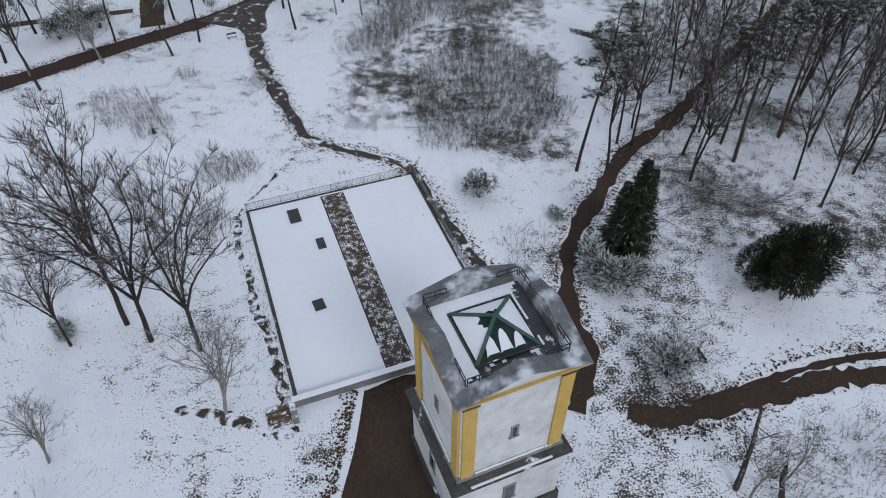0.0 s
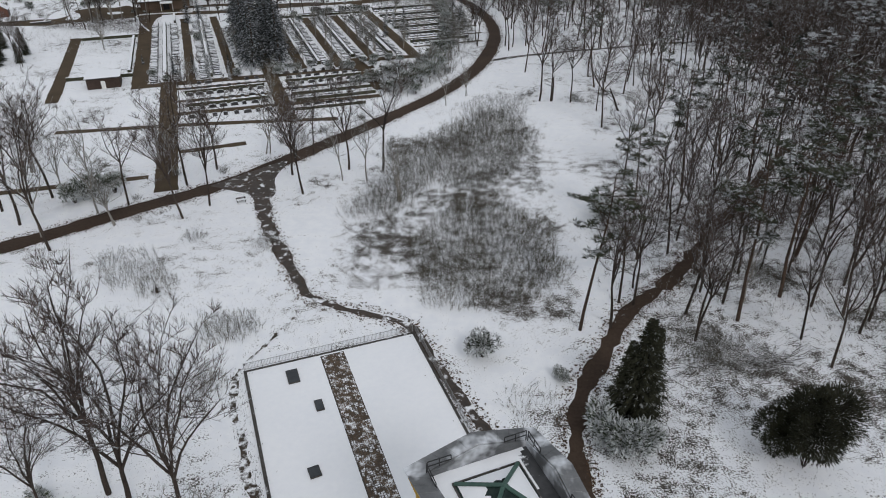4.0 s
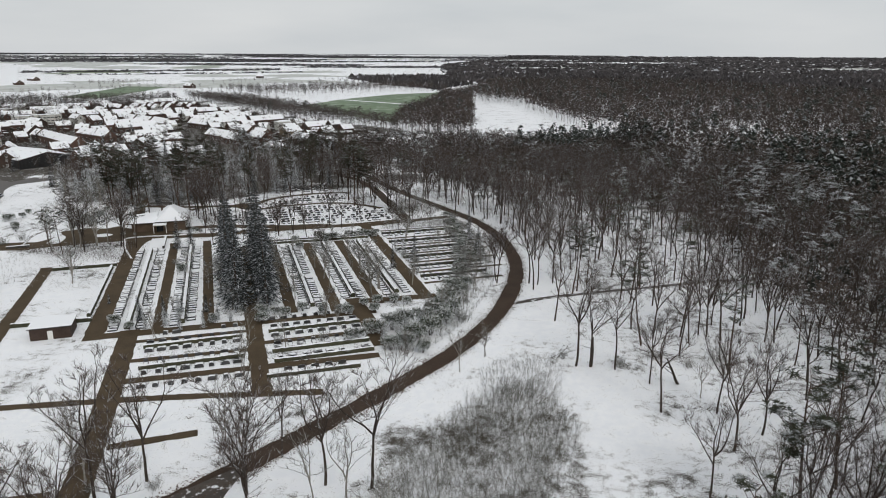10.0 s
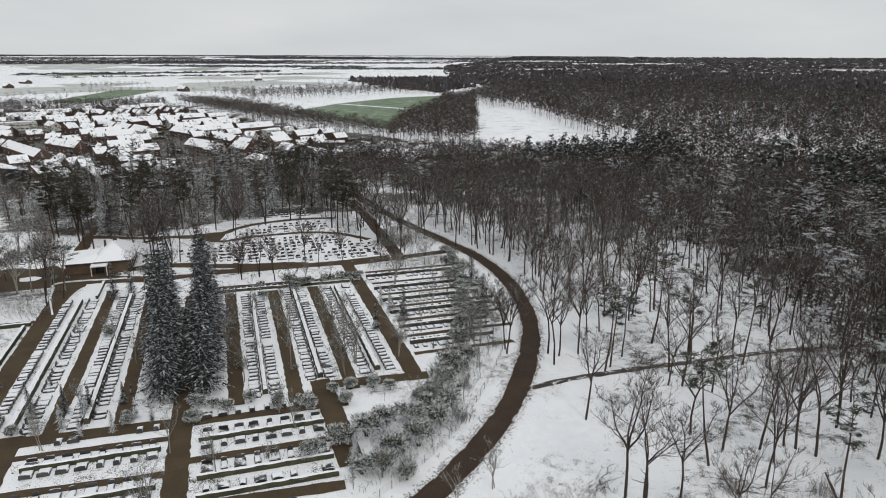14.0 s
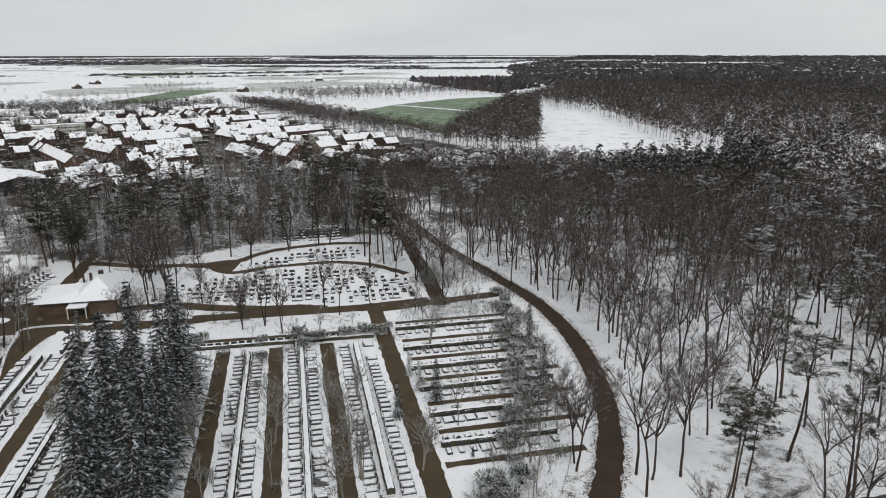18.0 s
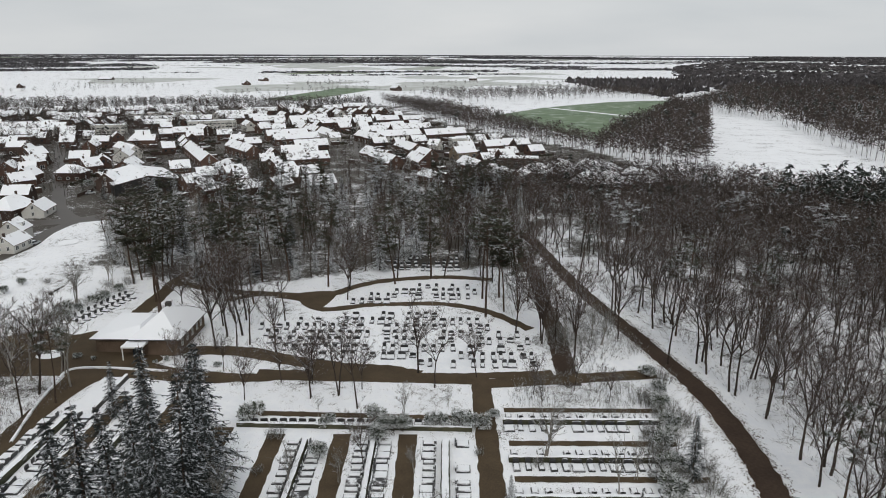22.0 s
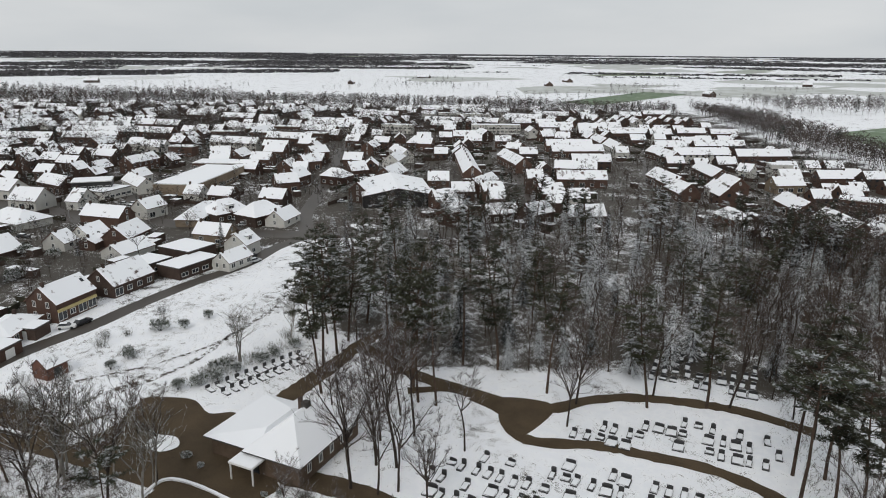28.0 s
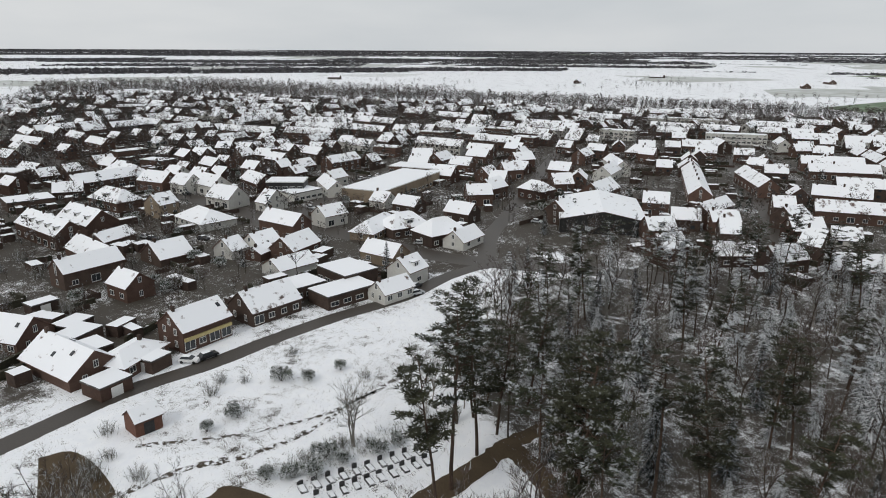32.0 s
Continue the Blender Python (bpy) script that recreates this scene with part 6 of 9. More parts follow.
thicket("scrub", EDGE, 1500, 74, 0.8, 2.8, "twig_grey", "frosted scrub between graves and road", 14, 0.05)

far_wood("far_woods", [(124, 60), (420, 40), (700, 900), (420, 1500), (60, 1500), (-20, 1050), (80, 900), (128, 620), (108, 540), (70, 440), (60, 428), (148, 400)], 8200, 5.6, 11, 0.16, 14, 20, "dense leafless woodland", [(212, 588, 16, 0), (209, 574, 14, 0), (206, 562, 12, 0)])
far_wood("wood_canopy", [(78, 150), (150, 120), (150, 415), (40, 440), (-30, 448), (-10, 425), (45, 390), (84, 330)], 1000, 4.6, 19, 0.16, 8, 15, "bare young growth under the tall trees")
far_wood("young_wood", [(-112, 475), (-60, 452), (0, 440), (72, 430), (110, 500), (112, 545), (60, 545), (0, 560), (-60, 556), (-105, 545)], 2400, 3.0, 12, 0.08, 6, 12, "low reddish-brown young wood")
far_wood("spruce_stand", [(28, 500), (70, 470), (125, 480), (135, 570), (90, 560), (50, 530)], 130, 6.0, 13, 0.95, 12, 19, "dark spruce stand beside the clearing")
far_wood("spruce_stand", [(150, 330), (330, 330), (380, 470), (150, 470)], 420, 8.0, 14, 0.95, 15, 22, "snow-dusted conifer stand in the forest")

# ---- windows, shared by all buildings ----
def window_meshes(w, h):
    """A frame with two lights, the pane behind it, and both in one mesh for buildings far off."""
    xs, zs = (-w / 2, -w / 2 + 0.09, -0.045, 0.045, w / 2 - 0.09, w / 2), (-0.06, 0.09, h - 0.09, h)
    out = []
    for far in (False, True):
        bm = bmesh.new()
        grid = [[bm.verts.new((x, -0.09, z)) for x in xs] for z in zs]
        front = []
        for r in range(3):
            for c in range(5):
                if r == 1 and c in (1, 3) and not far:
                    continue
                f = bm.faces.new((grid[r][c], grid[r][c + 1], grid[r + 1][c + 1], grid[r + 1][c]))
                f.material_index = 1 if r == 1 and c in (1, 3) else 0
                front.append(f)
        ext = bmesh.ops.extrude_face_region(bm, geom=front)
        bmesh.ops.translate(bm, vec=(0, 0.09, 0), verts=[v for v in ext["geom"] if isinstance(v, bmesh.types.BMVert)])
        me = done(bm, "window", M["white_paint"])
        me.materials.append(M["pane"])
        out.append(me)
    bm = bmesh.new()
    box_bm(bm, -w / 2 + 0.085, w / 2 - 0.085, -0.045, -0.02, 0.085, h - 0.085)
    return out[0], done(bm, "pane", M["pane"]), out[1]


WIN = {"wide": window_meshes(1.7, 1.4), "tall": window_meshes(1.0, 1.5), "shop": window_meshes(2.6, 2.1), "strip": window_meshes(2.4, 1.2)}


def window(parent, kind, x, y, z, turn, near=True):
    """A framed window in a wall of a building that faces turn degrees from its front."""
    f, p, far = WIN[kind]
    w = child("window", f if near else far, parent)
    w.matrix_basis = pose(x, y, z, 0, 0, turn)
    if near:
        child("pane", p, w)


# ---- chapel ----
chapel = empty("chapel", uvm(-4.3, 310.3))
tagged(chapel, "low brick chapel under a snow-covered hipped roof", "building")
box("wall", 0.4, 9.2, 0, 16.4, -0.3, 3.6, M["brick_brown"], chapel)
box("wing_wall", -9.0, 0.4, 1.2, 15.2, -0.3, 3.2, M["brick_brown"], chapel)


def hip_mesh(x0, x1, y0, y1, z0, z1, rx0, ry0, rx1, ry1, t=0.22):
    """A hipped roof with its ridge from (rx0, ry0) to (rx1, ry1)."""
    bm = bmesh.new()
    lo = [bm.verts.new((x, y, z0)) for x, y in ((x0, y0), (x1, y0), (x1, y1), (x0, y1))]
    hi = [bm.verts.new((x, y, z0 + t)) for x, y in ((x0, y0), (x1, y0), (x1, y1), (x0, y1))]
    a, b = bm.verts.new((rx0, ry0, z1)), bm.verts.new((rx1, ry1, z1))
    bm.faces.new(lo[::-1])
    for k in range(4):
        bm.faces.new((lo[k], lo[(k + 1) % 4], hi[(k + 1) % 4], hi[k]))
    if abs(rx1 - rx0) >= abs(ry1 - ry0):
        sides = ((hi[0], hi[1], b, a), (hi[2], hi[3], a, b), (hi[3], hi[0], a), (hi[1], hi[2], b))
    else:
        sides = ((hi[1], hi[2], b, a), (hi[3], hi[0], a, b), (hi[0], hi[1], a), (hi[2], hi[3], b))
    for s in sides:
        bm.faces.new(s)
    return bm


part("hipped_roof", hip_mesh(-1.0, 10.1, -0.8, 17.2, 3.6, 8.2, 4.4, 5.5, 4.4, 10.5), M["flat_roof"], chapel, "hipped roof under smooth snow")
part("wing_roof", hip_mesh(-10.0, 0.8, 0.4, 16.0, 3.2, 5.0, -0.6, 5.0, -0.6, 11.5), M["flat_roof"], chapel, "lower wing roof with snowed ribs")
for k in range(7):
    bm = bmesh.new()
    box_bm(bm, -8.6, -1.5, -0.06, 0.06, 0, 0.12)
    r = part("roof_rib", bm, M["bluestone"], chapel)
    r.matrix_basis = pose(0, 5.5 + k * 0.9, 3.55, 0, -9.5, 0)
box("cupola", 3.8, 4.9, 8.2, 9.4, 7.9, 8.9, M["bluestone"], chapel, 0.05)
box("chimney", 0.6, 1.2, 11.5, 12.2, 5.0, 7.4, M["brick_dark"], chapel, 0.03)
porch = box("porch_roof", -1.6, 3.0, -3.2, 0.0, 2.9, 3.15, M["white_paint"], chapel, 0.03, "white porch canopy")
box("porch_snow", -1.55, 2.95, -3.15, -0.05, 3.152, 3.3, M["snow"], porch, 0.05)
for x in (-1.4, 2.8):
    box("porch_post", x - 0.1, x + 0.1, -3.0, -2.8, -0.1, 2.9, M["white_paint"], chapel)
box("door", -0.6, 1.6, -0.06, -0.005, 0.0, 2.4, M["pane"], chapel, 0, "dark glazed entrance door")
for y in (2.5, 5.5, 8.5, 11.5, 14.0):
    window(chapel, "tall", 9.205, y, 1.2, 90)
# planters by the chapel front
for k, (a, b, r) in enumerate(((-16, 308.5, 1.3), (-12, 307.6, 1.0), (3.5, 307.5, 1.1), (7.5, 308, 1.6), (1.5, 306.3, 0.8))):
    x, y = uv(a, b)
    plant(KE[k % 2], x, y, r, 40 * k, "low clipped shrub under snow beside the chapel", "shrub")

# ---- burial ground ----
gr = random.Random(9)


def grave_meshes(w, l, hh):
    bm = bmesh.new()
    box_bm(bm, -w / 2, w / 2, -l, 0, -0.05, 0.26, 0.03)
    slab = done(bm, "slab", M["granite"])
    bm = bmesh.new()
    box_bm(bm, -w / 2 + 0.13, w / 2 - 0.13, -l + 0.13, -0.22, 0.262, 0.34, 0.05)
    cover = done(bm, "cover", M["granite_snow"])
    bm = bmesh.new()
    n = 5
    top = [(-w * 0.42 + w * 0.84 * k / n, hh - 0.1 * (2 * k / n - 1) ** 2) for k in range(n + 1)]
    out = [(-w * 0.42, 0.2)] + top + [(w * 0.42, 0.2)]
    f = [bm.verts.new((x, 0.02, z)) for x, z in out]
    b = [bm.verts.new((x, 0.2, z)) for x, z in out]
    bm.faces.new(f)
    bm.faces.new(b[::-1])
    for k in range(len(out)):
        q = (k + 1) % len(out)
        bm.faces.new((f[k], b[k], b[q], f[q]))
    return slab, cover, done(bm, "headstone", M["granite"])


GRAVES = [grave_meshes(1.1, 2.1, 0.95), grave_meshes(1.9, 2.2, 0.9), grave_meshes(0.95, 1.9, 1.15), grave_meshes(1.5, 1.1, 0.8)]
DARK_COVER = GRAVES[1][1].copy()
DARK_COVER.materials.clear()
DARK_COVER.materials.append(M["granite"])
loose = []


def grave(kind, x, y, turn, single, dark=False):
    s, c, h = GRAVES[kind]
    if not single or sum(1 for o in bpy.data.objects if o.name.startswith("grave.")) >= 299:
        loose.append((kind, x, y, turn))
        return
    t = empty("grave", pose(x, y, 0.0, 0, 0, turn))
    tagged(t, "black granite grave mostly cleared of snow" if dark else "granite grave slab with headstone under snow", "grave", "graves in rows")
    child("slab", s, t)
    if kind < 3:
        child("cover", DARK_COVER if dark and kind == 1 else c, t)
    child("headstone", h, t)


def grave_row(a0, b0, a1, b1, gap, face, kinds, single, fill=0.9, dark=0.12):
    """Graves along a line of the burial ground; face: degrees that the foot turns from south."""
    n = max(1, int(math.hypot(a1 - a0, b1 - b0) / gap))
    for k in range(n):
        if gr.random() > fill:
            continue
        f = (k + 0.5 + gr.uniform(-0.06, 0.06)) / n
        x, y = uv(a0 + (a1 - a0) * f, b0 + (b1 - b0) * f)
        grave(gr.choice(kinds), x, y, TURN + face + gr.uniform(-1, 1), single, gr.random() < dark)


def hedge(a0, b0, a1, b1, w=0.9, h=1.1):
    """A clipped hedge with a lumpy top under snow."""
    L = math.hypot(a1 - a0, b1 - b0)
    n = max(2, int(L / 0.9))
    rng = random.Random(int(a0 * 7 + b0 * 13))
    prof = ((-0.5, 0.0), (-0.52, 0.55), (-0.4, 0.95), (0.0, 1.05), (0.4, 0.95), (0.52, 0.55), (0.5, 0.0))
    v, f = [], []
    for k in range(n + 1):
        for y, z in prof:
            v.append((L * k / n, y * w * rng.uniform(0.88, 1.12), z * h * rng.uniform(0.92, 1.08)))
    m = len(prof)
    for k in range(n):
        f += [(k * m + j, (k + 1) * m + j, (k + 1) * m + j + 1, k * m + j + 1) for j in range(m - 1)]
    f += [tuple(range(m)), tuple(range(n * m + m - 1, n * m - 1, -1))]
    x, y = uv(a0, b0)
    ob = new("hedge", mesh_of("hedge", v, f, M["hedge"]))
    ob.matrix_basis = pose(x, y, 0, 0, 0, TURN + math.degrees(math.atan2(b1 - b0, a1 - a0)))
    tagged(ob, "clipped hedge between graves under snow", "hedge", "hedges of the burial ground")


# blocks between the long lanes: a hedge in the middle, graves on either side
for mid, half, b0, b1, single in ((39.1, 2.6, 216, 277, True), (50.4, 2.6, 220, 277, True), (62.4, 3.4, 220, 277, True), (7.6, 2.6, 214, 286, False), (-4.8, 3.8, 214, 285, False)):
    hedge(mid, b0 + 1, mid, b1 - 1, 1.0 if half < 3 else 1.3, 1.1)
    for side in (-1, 1):
        grave_row(mid + side * (half - 1.7), b0, mid + side * (half - 1.7), b1, 1.75, 90 * side, (0, 1, 2, 0), single, 0.92)
# blocks across, beside the road
for k, b in enumerate((283, 271.4, 261.4, 252, 242, 232)):
    right = 100 if k < 4 else 97 - 2 * (k - 3)
    hedge(72.5, b, right, b, 0.9, 1.0)
    grave_row(72.5, b - 0.8, right, b - 0.8, 1.9, 0, (0, 1, 2), False, 0.9)
    grave_row(72.5, b + 0.8, right, b + 0.8, 2.0, 180, (0, 2), False, 0.85)
# lower blocks
for a0, a1, rows, hedges in ((0, 21, ((204.2, 0), (199.5, 180), (194.0, 0), (188.2, 180), (208.8, 180)), (202, 191)), (27, 48.5, ((205.6, 0), (200.2, 180), (195.3, 0), (187.2, 180), (210.5, 180)), (203, 191.4, 186.2))):
    for b in hedges:
        hedge(a0, b, a1, b, 0.8, 0.9)
    for b, face in rows:
        grave_row(a0, b, a1, b, 2.45, face, (1, 1, 0), True, 0.93, 0.3)
grave_row(28, 181.5, 42, 181.2, 2.6, 0, (1, 1), True, 0.8, 0.8)
hedge(25, 179.5, 44, 179, 0.9, 0.8)
grave_row(0, 182, 21, 181.4, 2.6, 180, (1, 1, 0), True, 0.85, 0.7)
# hedge rows below the lawn
hedge(26, 281.6, 67, 280.4, 0.8, 0.8)
for k in range(24):
    x, y = uv(27 + k * 1.7, 282.8)
    grave(3, x, y, TURN, False)
# old field of upright stones
for poly, b0, b1, single in (([(-97, 312), (-83.6, 324.5), (-69.2, 332.5), (-50.6, 336), (-34, 330), (-27.3, 315.5), (-44.7, 307.5), (-58, 307.5), (-72.8, 304), (-84, 303)], 303, 348, True), ([(-84, 335), (-78, 347), (-63, 360), (-55, 360), (-54.5, 347), (-70.7, 341)], 340, 365, False), ([(-92, 372), (-84, 384), (-69, 384), (-63, 369), (-84, 362)], 372, 398, False)):
    b = b0
    while b < b1 + 20:
        for k in range(60):
            a = 10 + k * 2.15
            x, y = uv(a + gr.uniform(-0.35, 0.35), b + gr.uniform(-0.3, 0.3))
            if inside(np.array(x), np.array(y), poly) and gr.random() < 0.74:
                grave(gr.choice((0, 0, 2, 3, 1)), x, y, TURN + gr.uniform(-4, 4), single, gr.random() < 0.25)
        b += 3.9
# beside the chapel wing
for x0, y0, x1, y1, n in ((-141.2, 297.5, -142.6, 319, 11), (-137.8, 299, -139.6, 317, 10)):
    for k in range(n):
        grave(gr.choice((2, 2, 0)), x0 + (x1 - x0) * k / (n - 1), y0 + (y1 - y0) * k / (n - 1), 94 + gr.uniform(-4, 4), True)

gv_all, gf_all, gm_all = [], [], []
for kind, x, y, turn in loose:
    m = pose(x, y, 0, 0, 0, turn)
    for n, me in enumerate(GRAVES[kind]):
        o = len(gv_all)
        gv_all += [tuple(m @ v.co) for v in me.vertices]
        gf_all += [tuple(o + i for i in p.vertices) for p in me.polygons]
        gm_all += [1 if n == 1 else 0] * len(me.polygons)
me = mesh_of("graves", gv_all, gf_all, M["granite"])
me.materials.append(M["granite_snow"])
me.polygons.foreach_set("material_index", gm_all)
tagged(new("graves", me), "rows of granite graves half under snow", "graves", kind="stuff")

# ---- small things of the heath and burial ground ----
def boundary_fence(pts, gap, h, label):
    """Posts with wires along a line."""
    f = empty("wire_fence", pose(*pts[0], 0))
    base = np.array(pts[0])
    tagged(f, label, "fence")
    c = curve_points(pts, 8)
    run = np.concatenate([[0], np.cumsum(np.linalg.norm(np.diff(c, axis=0), axis=1))])
    n = int(run[-1] / gap)
    at = [np.array((np.interp(gap * k, run, c[:, 0]), np.interp(gap * k, run, c[:, 1]))) - base for k in range(n + 1)]
    bm = bmesh.new()
    box_bm(bm, -0.05, 0.05, -0.05, 0.05, -0.2, h, 0.012)
    post = done(bm, "post", M["rail"])
    for p in at:
        child("post", post, f).matrix_basis = pose(p[0], p[1], 0)
    for z in (0.15 * h, 0.4 * h, 0.66 * h, 0.93 * h):
        v, t = [], []
        tube(v, t, [(*p, z) for p in at], [0.014] * len(at), 3)
        child("wire", mesh_of("wire", v, t, M["rail"]), f)


boundary_fence([(-26, 165.5), (-18.6, 176.2), (-10.5, 187.4), (-2.4, 200.9), (4.6, 220.5), (9.4, 242), (10, 262)], 2.8, 1.5, "thin wire fence along the burial ground")


def bench(x, y, turn, label):
    b = empty("bench", pose(x, y, 0, 0, 0, turn))
    tagged(b, label, "bench")
    for k in range(3):
        box("seat_slat", -0.9, 0.9, -0.26 + k * 0.18, -0.11 + k * 0.18, 0.42, 0.46, M["brick_dark"], b, 0.008)
    for k in range(2):
        box("back_slat", -0.9, 0.9, 0.3, 0.34, 0.6 + k * 0.18, 0.74 + k * 0.18, M["brick_dark"], b, 0.008)
    for x in (-0.7, 0.7):
        box("leg", x - 0.05, x + 0.05, -0.25, 0.26, -0.05, 0.418, M["iron"], b, 0.01)
        box("back_post", x - 0.04, x + 0.04, 0.26, 0.3, 0.3, 0.95, M["iron"], b, 0.008)
    box("snow_layer", -0.88, 0.88, -0.25, 0.25, 0.462, 0.54, M["snow"], b, 0.03, "snow lying on the seat")


bench(-37.8, 127.4, 25, "snowed wooden bench beside the road fork")
bench(29.8, 57.0, 108, "snowed wooden bench on dark soil")
bench(3.0, 338.5, 40, "snowed wooden bench by the wood")


def log_heap(x, y, turn, L, n, seed, label):
    """Felled brush lying in a long heap."""
    rng = random.Random(seed)
    t = empty("brush_heap", pose(x, y, 0, 0, 0, turn))
    tagged(t, label, "brushwood")
    for k in range(n):
        v, f = [], []
        s = np.array((rng.uniform(-L / 2, L / 2), rng.uniform(-1.4, 1.4), rng.uniform(0.05, 0.9)))
        d = np.array((rng.uniform(0.5, 1.2) * rng.choice((-1, 1)), rng.uniform(-0.5, 0.5), rng.uniform(-0.06, 0.16)))
        pts, _ = walk_limb(rng, s, d / np.linalg.norm(d), rng.uniform(1.6, 4.6), 3, 0.18, 0.0)
        tube(v, f, pts, [0.06, 0.05, 0.035, 0.015], 4)
        for _ in range(5):
            blade(v, f, pts[rng.choice((1, 2, 3))], d + rand_dir(rng, 0.2), rng.uniform(0.5, 1.4), 0.06, rng)
        child("branch", mesh_of("branch", v, f, M["bark" if k % 3 else "twig_grey"]), t)


log_heap(40, 82.2, 6, 17, 70, 5, "long heap of felled brushwood under snow")
log_heap(22, 190, 55, 7, 24, 6, "heap of felled brushwood in snow")
log_heap(46, 191, -8, 9, 30, 7, "heap of felled brushwood in snow")


def snag(x, y, h, lean, turn, seed, label):
    """A dead trunk with a few broken limbs."""
    rng = random.Random(seed)
    t = empty("dead_tree", pose(x, y, 0, 0, 0, turn))
    tagged(t, label, "tree")
    v, f = [], []
    pts, d = walk_limb(rng, np.array((0, 0, -0.2)), np.array((lean, 0, 1.0)), h, 5, 0.12, 0.0)
    tube(v, f, pts, [0.3, 0.27, 0.24, 0.2, 0.17, 0.12], 7)
    child("trunk", mesh_of("trunk", v, f, M["bark"]), t)
    for k in range(4):
        v, f = [], []
        limb, _ = walk_limb(rng, pts[2 + k % 3], rand_dir(rng, rng.uniform(0.2, 0.9)), rng.uniform(1.5, 0.5 * h), 4, 0.3, 0.02)
        tube(v, f, limb, [0.1, 0.085, 0.07, 0.05, 0.02], 4)
        for _ in range(6):
            blade(v, f, limb[rng.choice((2, 3, 4))], rand_dir(rng, 0.4), rng.uniform(0.5, 1.5), 0.04, rng)
        child("limb", mesh_of("limb", v, f, M["bark"]), t)


snag(27.9, 185.5, 6.5, 0.25, 20, 1, "broken dead trunk standing in snow")
snag(44, 178.5, 8, 0.5, 200, 2, "crooked dead tree with long bare limbs")
snag(56, 184, 7, 0.7, 100, 3, "leaning dead tree in snow")
snag(-42.7, 97.6, 1.2, 0.1, 0, 4, "tall broken tree stump in snow")
snag(29, 42, 9, 0.5, 60, 5, "crooked bare tree with twisted limbs")
snag(33, 41, 8, -0.4, 10, 6, "crooked bare tree with twisted limbs")

# low snow-roofed shelter and hedged lawn west of the lanes
sx, sy = uv(-20.5, 217)
shelter = empty("shed", pose(sx, sy, 0, 0, 0, TURN))
tagged(shelter, "low brick shed under a flat snowy roof", "shed")
box("wall", -4.2, 4.2, -3.4, 3.4, -0.2, 2.8, M["brick_dark"], shelter, 0.02)
box("roof", -4.6, 4.6, -3.8, 3.8, 2.802, 3.1, M["flat_roof"], shelter, 0.05)
box("door", -0.6, 0.5, -3.46, -3.405, 0, 2.1, M["white_paint"], shelter)
hedge(-31, 224, -13.5, 223, 0.9, 1.0)
hedge(-31, 270, -13.5, 270, 0.9, 1.0)
hedge(-14.6, 226, -14.6, 268, 0.9, 1.0)

# low wall with a snowy bed beside the forecourt
wall_ob = empty("garden_wall", uvm(-1.2, 292.6, 0, 90))
tagged(wall_ob, "long low dark wall beside a snowy bed", "wall")
box("wall", -6.6, 6.6, -0.3, 0.3, -0.2, 0.95, M["bluestone"], wall_ob, 0.03)
box("snow_cap", -6.65, 6.65, -0.34, 0.34, 0.952, 1.08, M["snow"], wall_ob, 0.05, "snow lying on the wall")
box("snow_bed", -6.6, 6.6, 0.302, 4.6, -0.1, 0.4, M["snow"], wall_ob, 0.12, "raised bed under smooth snow")

wall_low = empty("garden_wall", pose(-148.2, 266.2, 0, 0, 0, 25))
tagged(wall_low, "short low wall capped with snow by the forecourt", "wall")
box("wall", -3.4, 3.4, -0.3, 0.3, -0.2, 0.7, M["bluestone"], wall_low, 0.03)
box("snow_cap", -3.45, 3.45, -0.35, 0.35, 0.702, 0.86, M["snow"], wall_low, 0.05, "thick snow cap")

# ---- village ----
vr = random.Random(21)
HOMES = []


def house_parts(ob, L, w, he, near, mat, two):
    """Windows and doors in the long walls and gables."""
    step_x = 3.1 if near else 4.4
    n = max(1, min(int(L / step_x), 12 if near else 7))
    floors = [0.95] + ([3.65] if two else [])
    for side in ((-1, 1) if near else (-1,)):
        for z in floors:
            for k in range(n):
                x = -L / 2 + (k + 0.5) * L / n
                kind = vr.choice(("wide", "tall")) if z > 1 else vr.choice(("wide", "wide", "shop"))
                if z + 1.6 < he:
                    window(ob, kind if z > 1 or he > 3.4 else "wide", x, side * (w / 2 + 0.005), z if kind != "shop" else 0.5, 0 if side < 0 else 180, near)
    for end in (-1, 1):
        for z in floors + [he + 0.7]:
            for y in ((-0.22 * w, 0.22 * w) if near and z < he else (0.0,)):
                window(ob, "tall", end * (L / 2 + 0.005), y, z, 90 * end, near)


def label_of(mat, roof, word):
    m = {"brick": "red-brown brick", "brick_dark": "dark brick", "brick_buff": "buff brick", "render": "white rendered", "iron": "dark sheet-metal"}[mat]
    return m + " " + word + (" under a thick snow-covered roof" if roof == "roof" else " with a thinly snowed roof")


